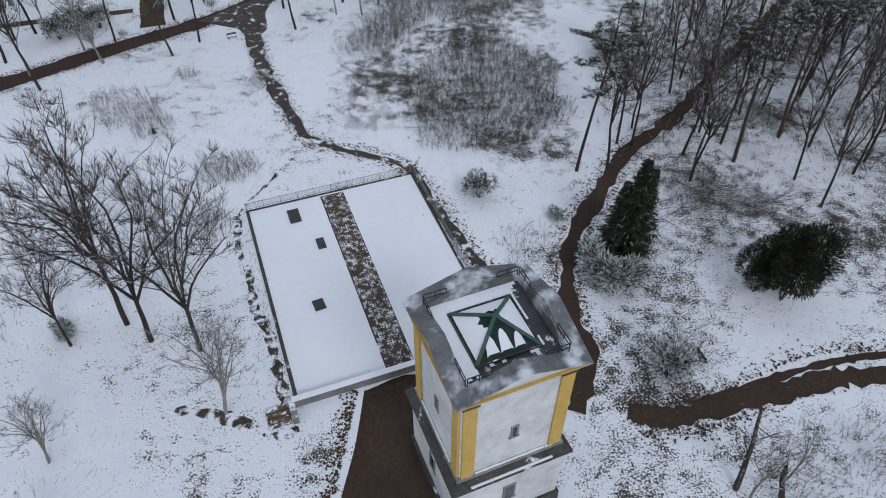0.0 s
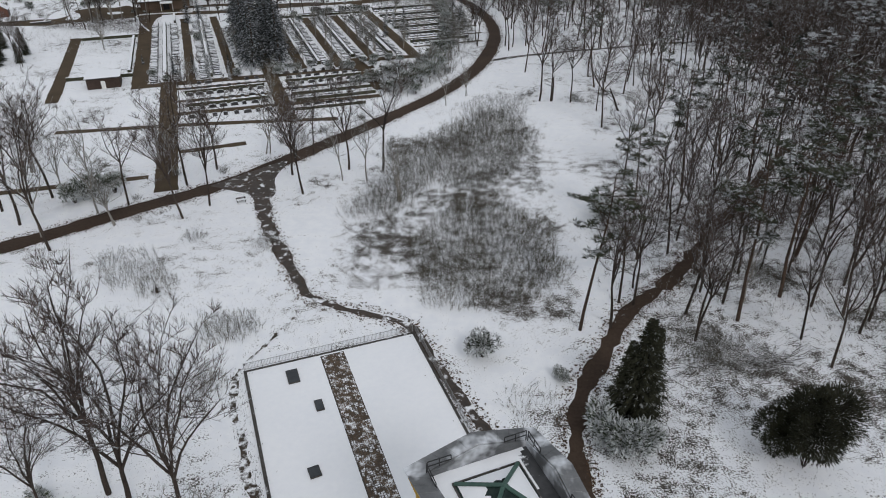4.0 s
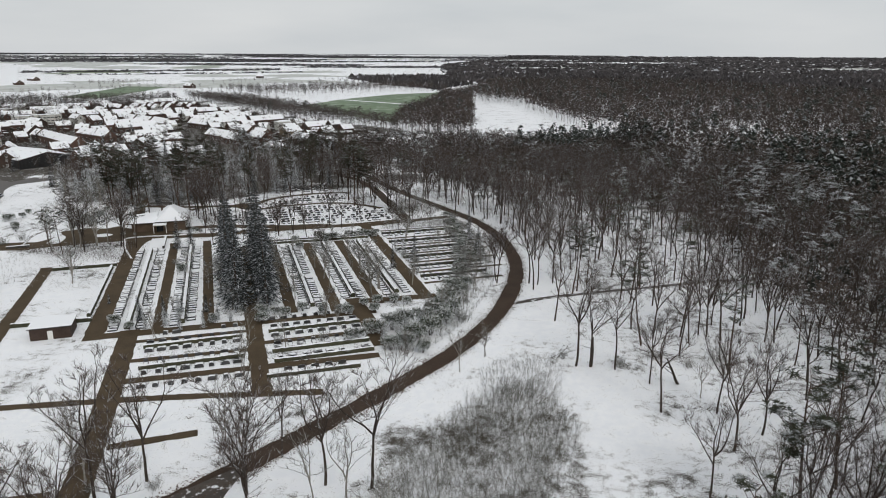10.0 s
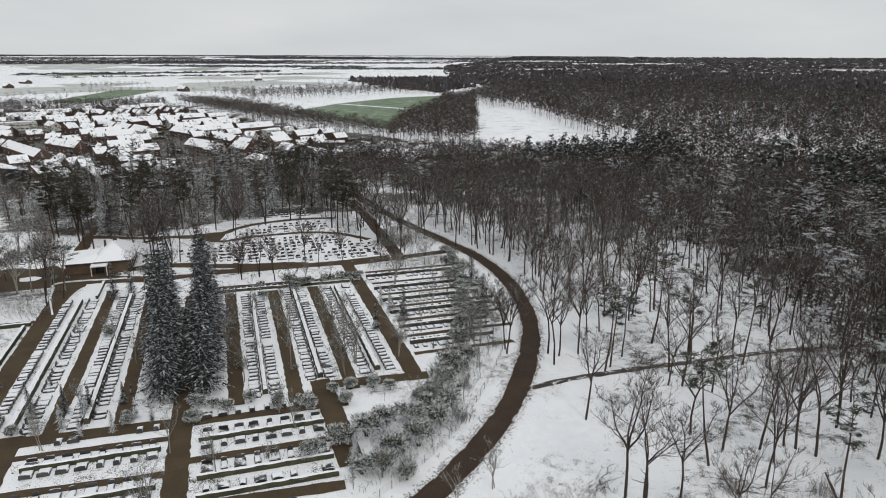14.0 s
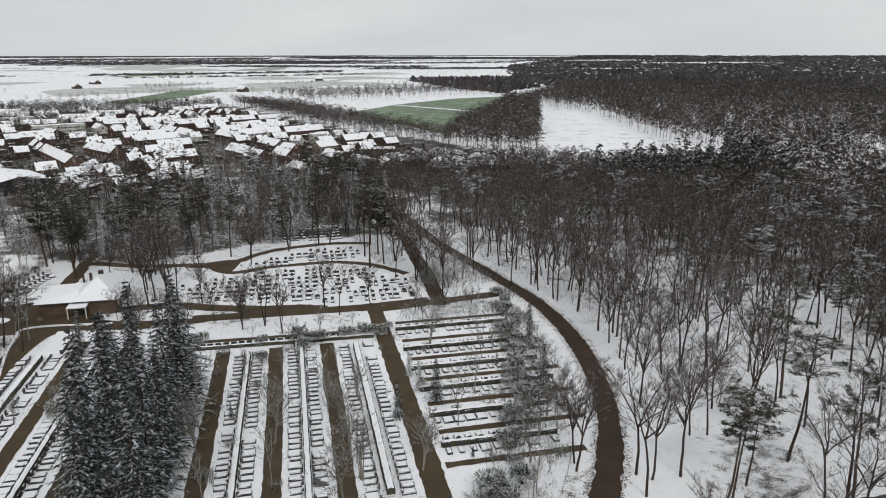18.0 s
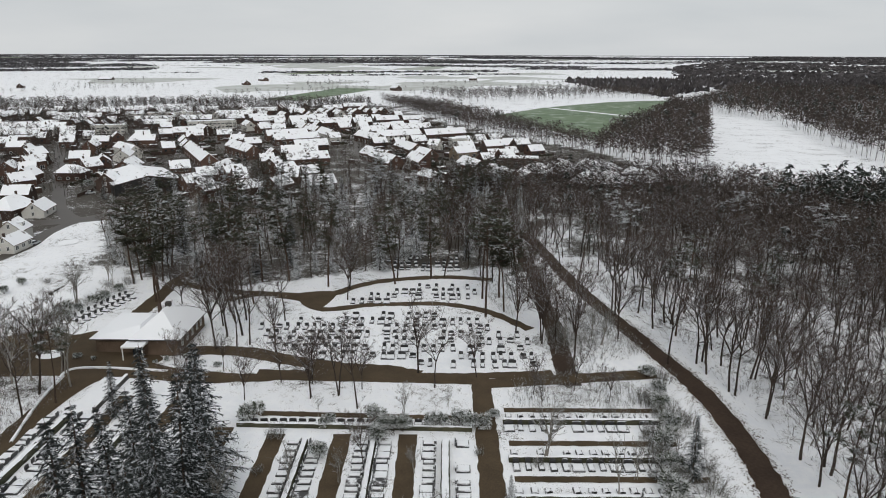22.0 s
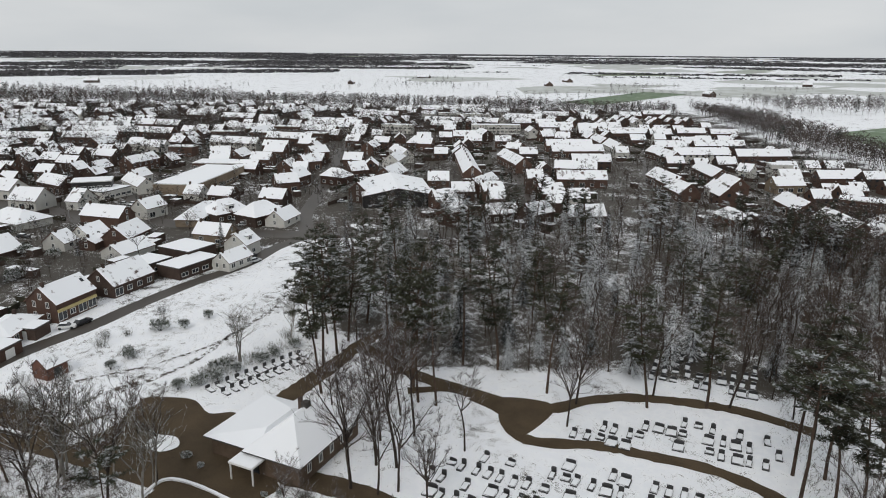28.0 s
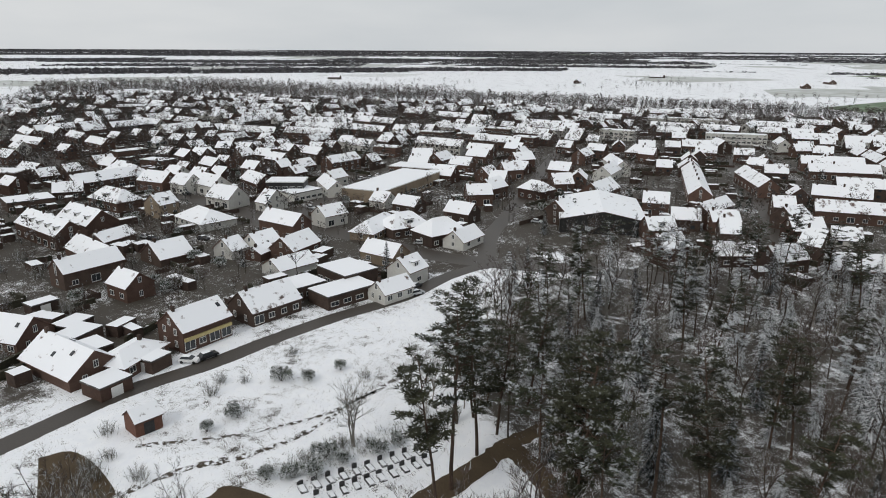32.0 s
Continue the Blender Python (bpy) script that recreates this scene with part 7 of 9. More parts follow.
def gable_house(x, y, turn, L, w, rh, mat, roof, extra=""):
    """A house with a saddle roof; x runs along the ridge."""
    near = math.hypot(x + 54, y - 278) < 172
    ob = empty("house", pose(x, y, 0, 0, 0, turn))
    tagged(ob, label_of(mat, roof, {"hall": "sports hall", "row": "terraced row"}.get(extra, "house")), "house", "houses of the village")
    HOMES.append((x, y, max(L, w) / 2, turn))
    he = max(2.5, rh - w / 2 * (0.8 if w < 12 else 0.7)) if extra != "hall" else rh - 3.0
    slope = (rh - he) / (w / 2)
    bm = bmesh.new()
    out = ((-w / 2, -0.3), (w / 2, -0.3), (w / 2, he), (0, rh - 0.05), (-w / 2, he))
    a, b = [bm.verts.new((-L / 2, q, z)) for q, z in out], [bm.verts.new((L / 2, q, z)) for q, z in out]
    bm.faces.new(a[::-1])
    bm.faces.new(b)
    for k in (0, 1, 4):
        bm.faces.new((a[k], a[(k + 1) % 5], b[(k + 1) % 5], b[k]))
    part("wall", bm, M[mat], ob)
    o, t = 0.4, 0.2
    for side in (-1, 1):
        bm = bmesh.new()
        prof = ((0.0, rh), (side * (w / 2 + o), he - o * slope), (side * (w / 2 + o), he - o * slope + t), (0.0, rh + t))
        a, b = [bm.verts.new((-L / 2 - 0.25, q, z)) for q, z in prof], [bm.verts.new((L / 2 + 0.25, q, z)) for q, z in prof]
        bm.faces.new(a)
        bm.faces.new(b[::-1])
        for k in range(4):
            bm.faces.new((a[k], b[k], b[(k + 1) % 4], a[(k + 1) % 4]))
        part("roof", bm, M[roof], ob)
    for c in range(max(1, int(L / 11)) if extra != "hall" else 0):
        cx = -L / 2 + 0.9 + c * 10.5 + vr.uniform(0, 1)
        box("chimney", cx - 0.35, cx + 0.35, -0.45, 0.25, rh - 0.6, rh + 1.1, M["brick_dark"], ob, 0.03)
    if near and extra != "hall":
        for k in range(max(1, int(L / 5))):
            side = vr.choice((-1, 1))
            cx, q = vr.uniform(-L / 2 + 1.2, L / 2 - 1.2), side * w * vr.uniform(0.12, 0.3)
            bm = bmesh.new()
            box_bm(bm, -0.4, 0.4, -0.55, 0.55, 0.0, 0.12, 0.02)
            part("roof_window", bm, M["pane"], ob).matrix_basis = pose(cx, q, rh - abs(q) * slope + 0.17 / math.cos(math.atan(slope)), -side * math.degrees(math.atan(slope)), 0, 0)
    if extra != "hall":
        house_parts(ob, L, w, he, near, mat, he > 4.6)
    else:
        for k in range(4):
            window(ob, "shop", -L / 2 - 0.005 + 0.0, -9 + 6 * k, 0.4, -90)
        box("sign", -L / 2 - 0.2, -L / 2 - 0.04, -8, 2, 2.6, 4.2, M["yellow"], ob, 0.02, "yellow fascia board")
    if extra == "dormer":
        for k in range(max(1, int(L / 6))):
            cx = -L / 2 + (k + 0.5) * L / max(1, int(L / 6))
            for side in (-1, 1):
                q = side * w * 0.27
                zz = rh - abs(q) * slope
                d = box("dormer", cx - 1.2, cx + 1.2, min(q, q + side * 0.9), max(q, q + side * 0.9), zz - 1.3, zz + 0.55, M["white_paint"], ob, 0.03)
                box("dormer_roof", cx - 1.35, cx + 1.35, min(q - side * 0.9, q + side * 1.05), max(q - side * 0.9, q + side * 1.05), zz + 0.552, zz + 0.75, M["flat_roof"], d, 0.03)
                window(ob, "wide", cx, q + side * 0.905, zz - 0.95, 0 if side < 0 else 180, near)
    if extra == "band":
        box("balcony_band", -L / 2 + 0.2, L / 2 - 0.2, -w / 2 - 0.5, -w / 2 - 0.01, 2.7, 3.4, M["ochre_pale"], ob, 0.03, "pale yellow balcony front")
    return ob


def hip_house(x, y, turn, L, w, rh, mat, roof, extra=""):
    near = math.hypot(x + 54, y - 278) < 172
    ob = empty("house", pose(x, y, 0, 0, 0, turn))
    tagged(ob, label_of(mat, roof, "villa"), "house", "houses of the village")
    HOMES.append((x, y, max(L, w) / 2, turn))
    he = max(2.6, rh - w / 2 * 0.85)
    box("wall", -L / 2, L / 2, -w / 2, w / 2, -0.3, he, M[mat], ob)
    r = max(0.8, L / 2 - w * 0.4)
    part("roof", hip_mesh(-L / 2 - 0.5, L / 2 + 0.5, -w / 2 - 0.5, w / 2 + 0.5, he, rh, -r, 0, r, 0, 0.15), M[roof], ob)
    box("chimney", r - 0.5, r + 0.2, -0.35, 0.35, rh - 0.7, rh + 1.0, M["brick_dark"], ob, 0.03)
    n = max(2, int(L / 3.4))
    for side in (-1, 1):
        for k in range(n):
            window(ob, "wide", -L / 2 + (k + 0.5) * L / n, side * (w / 2 + 0.005), 0.9, 0 if side < 0 else 180, near)
        window(ob, "tall", side * (L / 2 + 0.005), 0, 0.9, 90 * side, near)
    if extra == "dormer":
        for side in (-1, 1):
            q, zz = side * w * 0.3, rh - (rh - he) * 0.55
            d = box("dormer", -1.6, 1.6, min(q, q + side), max(q, q + side), zz - 1.3, zz + 0.6, M["white_paint"], ob, 0.03)
            box("dormer_roof", -1.8, 1.8, min(q - side, q + side * 1.15), max(q - side, q + side * 1.15), zz + 0.602, zz + 0.8, M["flat_roof"], d, 0.03)
            window(ob, "strip", 0, q + side * 1.005, zz - 0.9, 0 if side < 0 else 180, near)
    return ob


def flat_building(x, y, turn, L, w, rh, mat, roof, extra=""):
    ob = empty("flat_roofed_building" if rh > 4 else "garage", pose(x, y, 0, 0, 0, turn))
    tagged(ob, label_of(mat, "roof", "block" if rh > 4 else "outbuilding"), "building" if rh > 4 else "garage", "flat-roofed buildings of the village")
    HOMES.append((x, y, max(L, w) / 2, turn))
    box("wall", -L / 2, L / 2, -w / 2, w / 2, -0.3, rh - 0.25, M[mat], ob)
    box("fascia", -L / 2 - 0.2, L / 2 + 0.2, -w / 2 - 0.2, w / 2 + 0.2, rh - 0.25, rh, M["white_paint" if rh > 5 else "bluestone"], ob, 0.03)
    box("roof", -L / 2 - 0.1, L / 2 + 0.1, -w / 2 - 0.1, w / 2 + 0.1, rh + 0.002, rh + 0.14, M["flat_roof"], ob, 0.04)
    if rh > 3.4:
        n = max(2, min(14, int(L / 3.2)))
        for z in ([0.9, 3.8] if rh > 6 else [0.9]):
            for side in (-1, 1):
                for k in range(n):
                    window(ob, "strip", -L / 2 + (k + 0.5) * L / n, side * (w / 2 + 0.005), z, 0 if side < 0 else 180, False)
    else:
        box("door", -1.2, 1.2, -w / 2 - 0.05, -w / 2 - 0.004, 0.0, 2.1, M["white_paint"], ob, 0.02)
    return ob


M["yellow"] = surface("yellow_board", (0.55, 0.33, 0.03), (0.66, 0.42, 0.05), 2.0, 0.5, 0.6, relief=0)
M["ochre_pale"] = surface("pale_yellow_paint", (0.46, 0.37, 0.17), (0.55, 0.46, 0.24), 2.0, 0.5, 0.7, relief=0)
gable_house(-203.4, 290.2, 119, 12.4, 9, 8.5, "brick", "roof", "band")
gable_house(-212.3, 307.3, 114, 14.1, 10, 7.5, "brick_dark", "roof_thin")
gable_house(-198.2, 265.9, 31, 18.0, 11, 6.5, "brick", "roof")
flat_building(-185.3, 272.2, 123, 6.5, 6, 2.8, "brick", "roof_thin")
gable_house(-217.9, 254.1, 47, 12.9, 10, 7, "brick", "roof")
flat_building(-219.2, 265.5, 136, 7.4, 5, 3, "brick_dark", "roof")
flat_building(-212.0, 266.9, 135, 7.6, 6, 3.2, "brick_dark", "roof_thin")
flat_building(-203.5, 269.9, 27, 7.0, 5, 3, "brick_dark", "roof")
hip_house(-195.7, 276.7, 137, 12.5, 8, 4.5, "brick", "roof")
flat_building(-193.2, 280.2, 38, 6.5, 5, 2.8, "brick_dark", "roof")
flat_building(-237.6, 258.1, 120, 6.5, 4, 2.6, "brick_dark", "roof")
gable_house(-309.3, 256.5, 26, 30.5, 10, 9, "brick", "roof", "dormer")
gable_house(-318.1, 267.5, 26, 22.3, 11, 9, "brick", "roof", "dormer")
gable_house(-296.4, 274.5, 131, 12.8, 8, 5, "brick_dark", "roof")
gable_house(-280.6, 269.7, 23, 22.1, 9, 6, "brick", "roof")
gable_house(-269.4, 289.6, 114, 10.9, 12, 6.5, "brick_dark", "roof")
gable_house(-266.1, 307.9, 124, 6.5, 8, 6, "render", "roof")
gable_house(-258.8, 326.4, 128, 13.8, 9, 7, "brick", "roof")
gable_house(-267.5, 317.6, 120, 9.4, 8, 6.5, "render", "roof")
gable_house(-259.9, 315.8, 131, 7.7, 6, 4, "brick", "roof")
gable_house(-242.8, 320.8, 112, 13.1, 9, 5, "render", "roof")
flat_building(-226.6, 332.9, 18, 13.1, 11, 4.5, "brick_dark", "roof")
flat_building(-214.1, 327.6, 108, 15.3, 9, 3.6, "brick_dark", "roof")
flat_building(-222.6, 318.6, 109, 10.4, 9, 3.6, "brick_dark", "roof_thin")
gable_house(-209.8, 339.3, 110, 10.2, 6.5, 5.5, "render", "roof_thin")
gable_house(-220.0, 348.2, 118, 8.1, 8, 7.5, "render", "roof", "dormer")
gable_house(-240.0, 349.2, 29, 12.8, 8, 6.5, "brick_buff", "roof")
gable_house(-291.8, 347.5, 112, 10.5, 8, 7.5, "render", "roof")
hip_house(-272.1, 358.3, 132, 21.5, 9, 6.5, "brick_buff", "roof")
hip_house(-268.4, 367.2, 98, 14.8, 11, 8, "brick_dark", "roof_thin", "dormer")
hip_house(-253.8, 374.1, 103, 14.8, 11, 8.5, "brick_dark", "roof")
gable_house(-246.3, 379.4, 120, 12.6, 8, 6, "render", "roof")
gable_house(-299.6, 414.1, 73, 10.4, 9, 8.5, "brick", "roof")
gable_house(-309.2, 426.3, 114, 11.0, 9, 8.5, "brick", "roof")
gable_house(-324.2, 438.7, 42, 7.7, 9, 8.5, "brick", "roof")
gable_house(-345.0, 457.3, 86, 10.4, 9, 8.5, "brick", "roof_thin")
gable_house(-371.1, 480.5, 88, 11.7, 9, 8.5, "brick", "roof")
hip_house(-298.9, 442.6, 19, 13.2, 9, 8, "brick", "roof")
gable_house(-306.8, 460.9, 75, 9.2, 10, 8.5, "brick", "roof")
gable_house(-257.8, 426.6, 111, 8.5, 9, 9, "brick_dark", "roof")
gable_house(-253.8, 441.4, -35, 39.4, 30, 8, "iron", "roof", "hall")
gable_house(-285.4, 466.5, 118, 20.0, 10, 8.5, "brick", "roof_thin")
gable_house(-324.5, 503.2, 126, 28.7, 9, 8, "render", "roof")
gable_house(-337.4, 518.5, -27, 29.6, 8, 8, "render", "roof")
gable_house(-404.6, 534.2, 31, 9.5, 9, 8, "brick", "roof_thin", "dormer")
gable_house(-336.4, 482.1, 36, 10.9, 9, 8, "brick", "roof")
gable_house(-367.5, 519.1, 122, 13.9, 8, 8.5, "brick", "roof")
hip_house(-372.4, 565.0, 38, 14.8, 11, 8, "brick", "roof")
gable_house(-254.0, 469.1, 46, 9.8, 9, 9, "brick", "roof")
gable_house(-224.8, 443.3, 70, 9.8, 9, 8, "brick", "roof_thin", "dormer")
gable_house(-206.9, 430.4, 86, 9.5, 9, 8, "brick", "roof")
gable_house(-282.2, 518.5, -42, 70.0, 9, 8.5, "brick", "roof", "row")
gable_house(-244.6, 489.6, 107, 22.1, 8, 6, "brick", "roof")
gable_house(-222.7, 471.3, 65, 10.1, 8, 8, "brick", "roof_thin")
gable_house(-212.2, 462.8, 49, 6.5, 12, 8.5, "brick_dark", "roof")
gable_house(-193.6, 443.9, 65, 12.7, 8, 7, "brick_dark", "roof")
gable_house(-272.2, 546.6, -34, 39.9, 9, 8.5, "brick", "roof_thin", "row")
gable_house(-229.1, 510.3, 51, 8.0, 9, 8.5, "brick_dark", "roof_thin")
gable_house(-215.6, 498.1, 93, 10.2, 10, 8.5, "brick_dark", "roof_thin")
gable_house(-202.9, 488.0, 65, 11.3, 9, 8, "brick", "roof")
gable_house(-188.4, 474.0, 21, 6.5, 12, 9, "brick_dark", "roof")
gable_house(-182.6, 452.1, 84, 11.6, 9, 8, "brick_dark", "roof")
gable_house(-168.8, 463.9, 53, 15.6, 9, 7.5, "brick_dark", "roof")
gable_house(-233.6, 551.8, 36, 22.1, 9, 8, "brick", "roof", "row")
gable_house(-213.2, 527.2, 44, 24.2, 9, 8, "brick", "roof_thin", "row")
gable_house(-272.4, 608.4, 51, 32.9, 9, 8, "brick", "roof", "row")
gable_house(-291.2, 626.2, 47, 30.5, 9, 8, "brick", "roof", "row")
gable_house(-333.6, 656.9, 66, 9.5, 9, 8, "brick", "roof")
gable_house(-321.0, 660.4, 39, 10.7, 9, 8, "brick", "roof_thin")
gable_house(-373.4, 612.8, 49, 18.3, 9, 8, "brick", "roof_thin")
gable_house(-351.4, 597.5, 42, 12.0, 9, 8, "brick", "roof")
gable_house(-367.9, 626.8, -32, 20.1, 9, 8.5, "brick_dark", "roof")
flat_building(-394.0, 670.0, 47, 39.4, 9, 7, "render", "roof_thin")
flat_building(-504.6, 699.7, 19, 13.2, 8, 7, "render", "roof")
flat_building(-497.4, 716.7, 25, 14.8, 8, 7, "render", "roof")
flat_building(-483.1, 725.5, 22, 13.6, 8, 7, "render", "roof")
flat_building(-469.0, 734.4, 29, 15.3, 8, 7, "render", "roof")
gable_house(-333.4, 608.5, 41, 10.8, 8, 8, "brick", "roof_thin")
gable_house(-303.9, 585.5, 14, 9.8, 8, 8, "brick", "roof_thin")
hip_house(-416.2, 282.9, 30, 24.4, 13, 9, "brick_buff", "roof_thin")
gable_house(-387.6, 295.5, 38, 15.8, 10, 8.5, "brick", "roof")
gable_house(-375.4, 306.5, 31, 10.2, 10, 8.5, "render", "roof")
gable_house(-369.4, 316.4, 23, 16.8, 10, 8.5, "render", "roof")
gable_house(-339.5, 318.6, 33, 13.3, 11, 8.5, "render", "roof")
gable_house(-331.6, 292.8, 125, 8.8, 9, 9, "brick_buff", "roof_thin", "dormer")
hip_house(-310.9, 306.1, 21, 19.8, 14, 6.5, "render", "roof")
hip_house(-354.4, 277.0, 30, 20.3, 11, 8.5, "brick", "roof_thin", "dormer")
gable_house(-383.8, 259.3, 86, 11.6, 9, 7, "brick_dark", "roof")
gable_house(-522.8, 317.6, 33, 10.8, 8, 9.5, "brick_dark", "roof")
gable_house(-600.6, 228.3, 15, 35.7, 8, 9.5, "brick_dark", "roof")
gable_house(-603.5, 243.6, 20, 24.8, 9, 9.5, "brick_dark", "roof")
gable_house(-448.5, 314.2, 19, 11.8, 8, 9.5, "brick_dark", "roof")
gable_house(-450.9, 322.6, 27, 10.6, 8, 9.5, "brick_dark", "roof")
gable_house(-472.6, 338.8, 51, 9.3, 8, 9.5, "brick_dark", "roof")
gable_house(-412.6, 322.9, 21, 13.1, 8, 9.5, "brick_dark", "roof")
gable_house(-463.9, 349.2, 34, 9.4, 8, 9.5, "brick_dark", "roof")
gable_house(-434.8, 353.8, 29, 11.1, 8, 9.5, "brick_dark", "roof")
gable_house(-393.2, 339.7, 32, 9.4, 8, 9.5, "brick_dark", "roof")
gable_house(-415.9, 356.9, 26, 12.7, 8, 9.5, "brick_dark", "roof")
gable_house(-448.0, 370.3, 24, 10.9, 8, 9.5, "brick_dark", "roof")
gable_house(-429.3, 380.5, 23, 13.5, 8, 9.5, "brick_dark", "roof")
gable_house(-528.3, 271.7, 23, 24.5, 8, 9, "brick", "roof")
gable_house(-566.5, 259.1, 20, 26.3, 8, 9, "brick", "roof_thin")
gable_house(-368.4, 336.6, 13, 18.6, 9, 8, "brick", "roof")
gable_house(-325.8, 333.6, 27, 6.5, 11, 8, "render", "roof_thin")
flat_building(-349.9, 345.9, 66, 16.2, 12, 7, "iron", "roof")
flat_building(-340.1, 349.0, 116, 16.0, 10, 4, "render", "roof")
gable_house(-347.7, 365.0, -4, 23.9, 8, 7, "render", "roof")
flat_building(-336.8, 391.0, 129, 54.3, 20, 6, "brick_buff", "roof_thin")
flat_building(-362.2, 416.9, 43, 31.1, 14, 6.5, "brick", "roof")
gable_house(-409.5, 438.1, 54, 11.5, 9, 8, "brick", "roof")
gable_house(-383.6, 424.8, 45, 10.9, 9, 8, "brick", "roof")
gable_house(-392.4, 441.0, 127, 14.8, 9, 8, "brick", "roof")
gable_house(-568.9, 370.2, 43, 48.2, 9, 8, "brick", "roof", "row")
gable_house(-538.8, 407.4, 44, 38.3, 9, 8, "brick", "roof", "row")
gable_house(-571.1, 426.8, 50, 44.3, 9, 8, "brick", "roof", "row")
gable_house(-611.0, 437.2, 52, 54.6, 9, 8, "brick", "roof", "row")
gable_house(-596.1, 480.0, 24, 43.4, 9, 8, "brick", "roof", "row")
gable_house(-671.0, 401.3, 59, 35.9, 9, 8, "brick", "roof", "row")
gable_house(-474.6, 442.1, 17, 12.0, 9, 8, "brick", "roof")
flat_building(-490.7, 483.6, 34, 19.4, 9, 7, "brick", "roof")
flat_building(-440.0, 428.6, 38, 15.5, 9, 6, "brick", "roof_thin")
gable_house(-511.7, 524.7, 36, 23.2, 9, 8, "brick", "roof", "row")
flat_building(-468.4, 501.5, 38, 20.6, 9, 7, "brick", "roof")
flat_building(-491.4, 536.5, 33, 20.1, 9, 7, "brick", "roof")
flat_building(-440.1, 527.1, 31, 15.9, 9, 7, "brick", "roof")
gable_house(-504.1, 585.0, 35, 24.3, 9, 8, "brick", "roof", "row")
gable_house(-490.6, 600.5, 30, 14.0, 9, 8, "brick", "roof")
gable_house(-371.9, 444.1, 36, 11.7, 9, 8, "brick", "roof")
gable_house(-394.4, 466.6, 34, 12.8, 9, 8, "brick", "roof")
gable_house(-348.9, 422.1, 34, 12.6, 9, 8, "brick", "roof")
flat_building(-827.6, 311.0, 86, 48.4, 34, 6, "brick_dark", "roof")
flat_building(-446.1, 609.9, 32, 25.2, 9, 7, "render", "roof_thin")
gable_house(-604.5, 472.0, 33, 17.8, 9, 8, "brick", "roof")
flat_building(-448.6, 299.6, 44, 15.8, 10, 5, "brick", "roof")
flat_building(-492.9, 287.1, 115, 18.7, 9, 5, "brick", "roof")
gable_house(-448.6, 241.0, 32, 15.8, 9, 7, "brick", "roof")
gable_house(-499.0, 225.9, 31, 15.6, 9, 8, "brick", "roof_thin")
flat_building(-430.5, 226.3, 60, 30.5, 12, 7, "brick_dark", "roof")
flat_building(-369.4, 245.2, 105, 17.0, 14, 4, "brick_dark", "roof")
gable_house(-139.1, 589.3, 54, 15.0, 9, 7.5, "brick_buff", "roof")
gable_house(-168.0, 615.0, -2, 7.6, 9, 7.5, "render", "roof")
flat_building(-157.2, 631.1, 38, 10.8, 9, 7, "render", "roof")
gable_house(-177.8, 592.8, -45, 30.4, 9, 8, "brick", "roof", "row")
gable_house(-155.5, 567.6, -42, 16.1, 9, 8, "brick", "roof")
gable_house(-117.1, 539.7, -48, 23.0, 9, 8, "brick", "roof")
gable_house(-93.7, 517.8, -47, 26.3, 10, 8, "brick", "roof", "dormer")
flat_building(-96.7, 562.6, 12, 21.7, 10, 6.5, "brick", "roof")
gable_house(-79.8, 511.3, -56, 12.6, 8, 8, "brick", "roof")
hip_house(-81.2, 538.8, 37, 16.2, 13, 7.5, "brick", "roof")
hip_house(-70.2, 551.5, -26, 16.2, 13, 8.5, "brick", "roof_thin", "dormer")
hip_house(-56.0, 556.5, -41, 16.2, 13, 8.5, "brick", "roof", "dormer")
hip_house(-50.6, 521.1, -8, 16.2, 13, 7.5, "brick", "roof")
hip_house(-43.9, 545.8, -33, 16.2, 13, 8.5, "brick", "roof_thin")
hip_house(-40.8, 524.3, -43, 16.2, 13, 8, "brick", "roof", "dormer")
hip_house(-28.2, 536.8, -42, 23.1, 12, 8, "brick", "roof", "dormer")
hip_house(-129.8, 508.1, -30, 12.5, 8, 6, "brick", "roof")
gable_house(-108.7, 492.4, 37, 9.4, 9, 5, "brick", "roof")
gable_house(-182.4, 556.1, -40, 31.2, 10, 8, "brick", "roof")
gable_house(-165.4, 537.5, -39, 16.5, 10, 8, "brick", "roof_thin")
gable_house(-233.7, 640.3, -32, 13.7, 9, 8, "brick", "roof")
gable_house(-219.2, 628.3, -38, 18.3, 9, 8, "brick", "roof_thin")
gable_house(-244.4, 700.2, 67, 16.7, 9, 8, "brick", "roof")

# streets
strip("street", [(-160, 236), (-172, 256), (-183.2, 273.9), (-189.4, 291.3), (-196, 305), (-203, 322.4), (-209, 343.0), (-219, 360), (-224, 378), (-222, 395)], 5.0, 0.05, M["asphalt"], 0.1, label="wet asphalt village street", category="street")
strip("street", [(-520, 235), (-417.8, 281.3), (-325.3, 322.9), (-280.1, 346), (-243.5, 363), (-225, 378), (-205, 402), (-182, 425)], 10.0, 0.06, M["asphalt"], 0.1, label="wide wet asphalt main road", category="street")
strip("street", [(-228, 378), (-252, 393), (-280.4, 418.2), (-319.8, 452), (-378.1, 503), (-440, 560)], 6.0, 0.055, M["asphalt"], 0.1, label="wet asphalt village street", category="street")
strip("street", [(-178, 452), (-196.4, 471.1), (-243.3, 517.7), (-307.1, 574.1), (-362.8, 625.4)], 6.0, 0.055, M["asphalt"], 0.1, label="wet asphalt village street", category="street")
strip("street", [(-300, 335), (-330, 355), (-372, 395), (-420, 440), (-500, 500)], 6.0, 0.052, M["asphalt"], 0.1, label="wet asphalt village street", category="street")
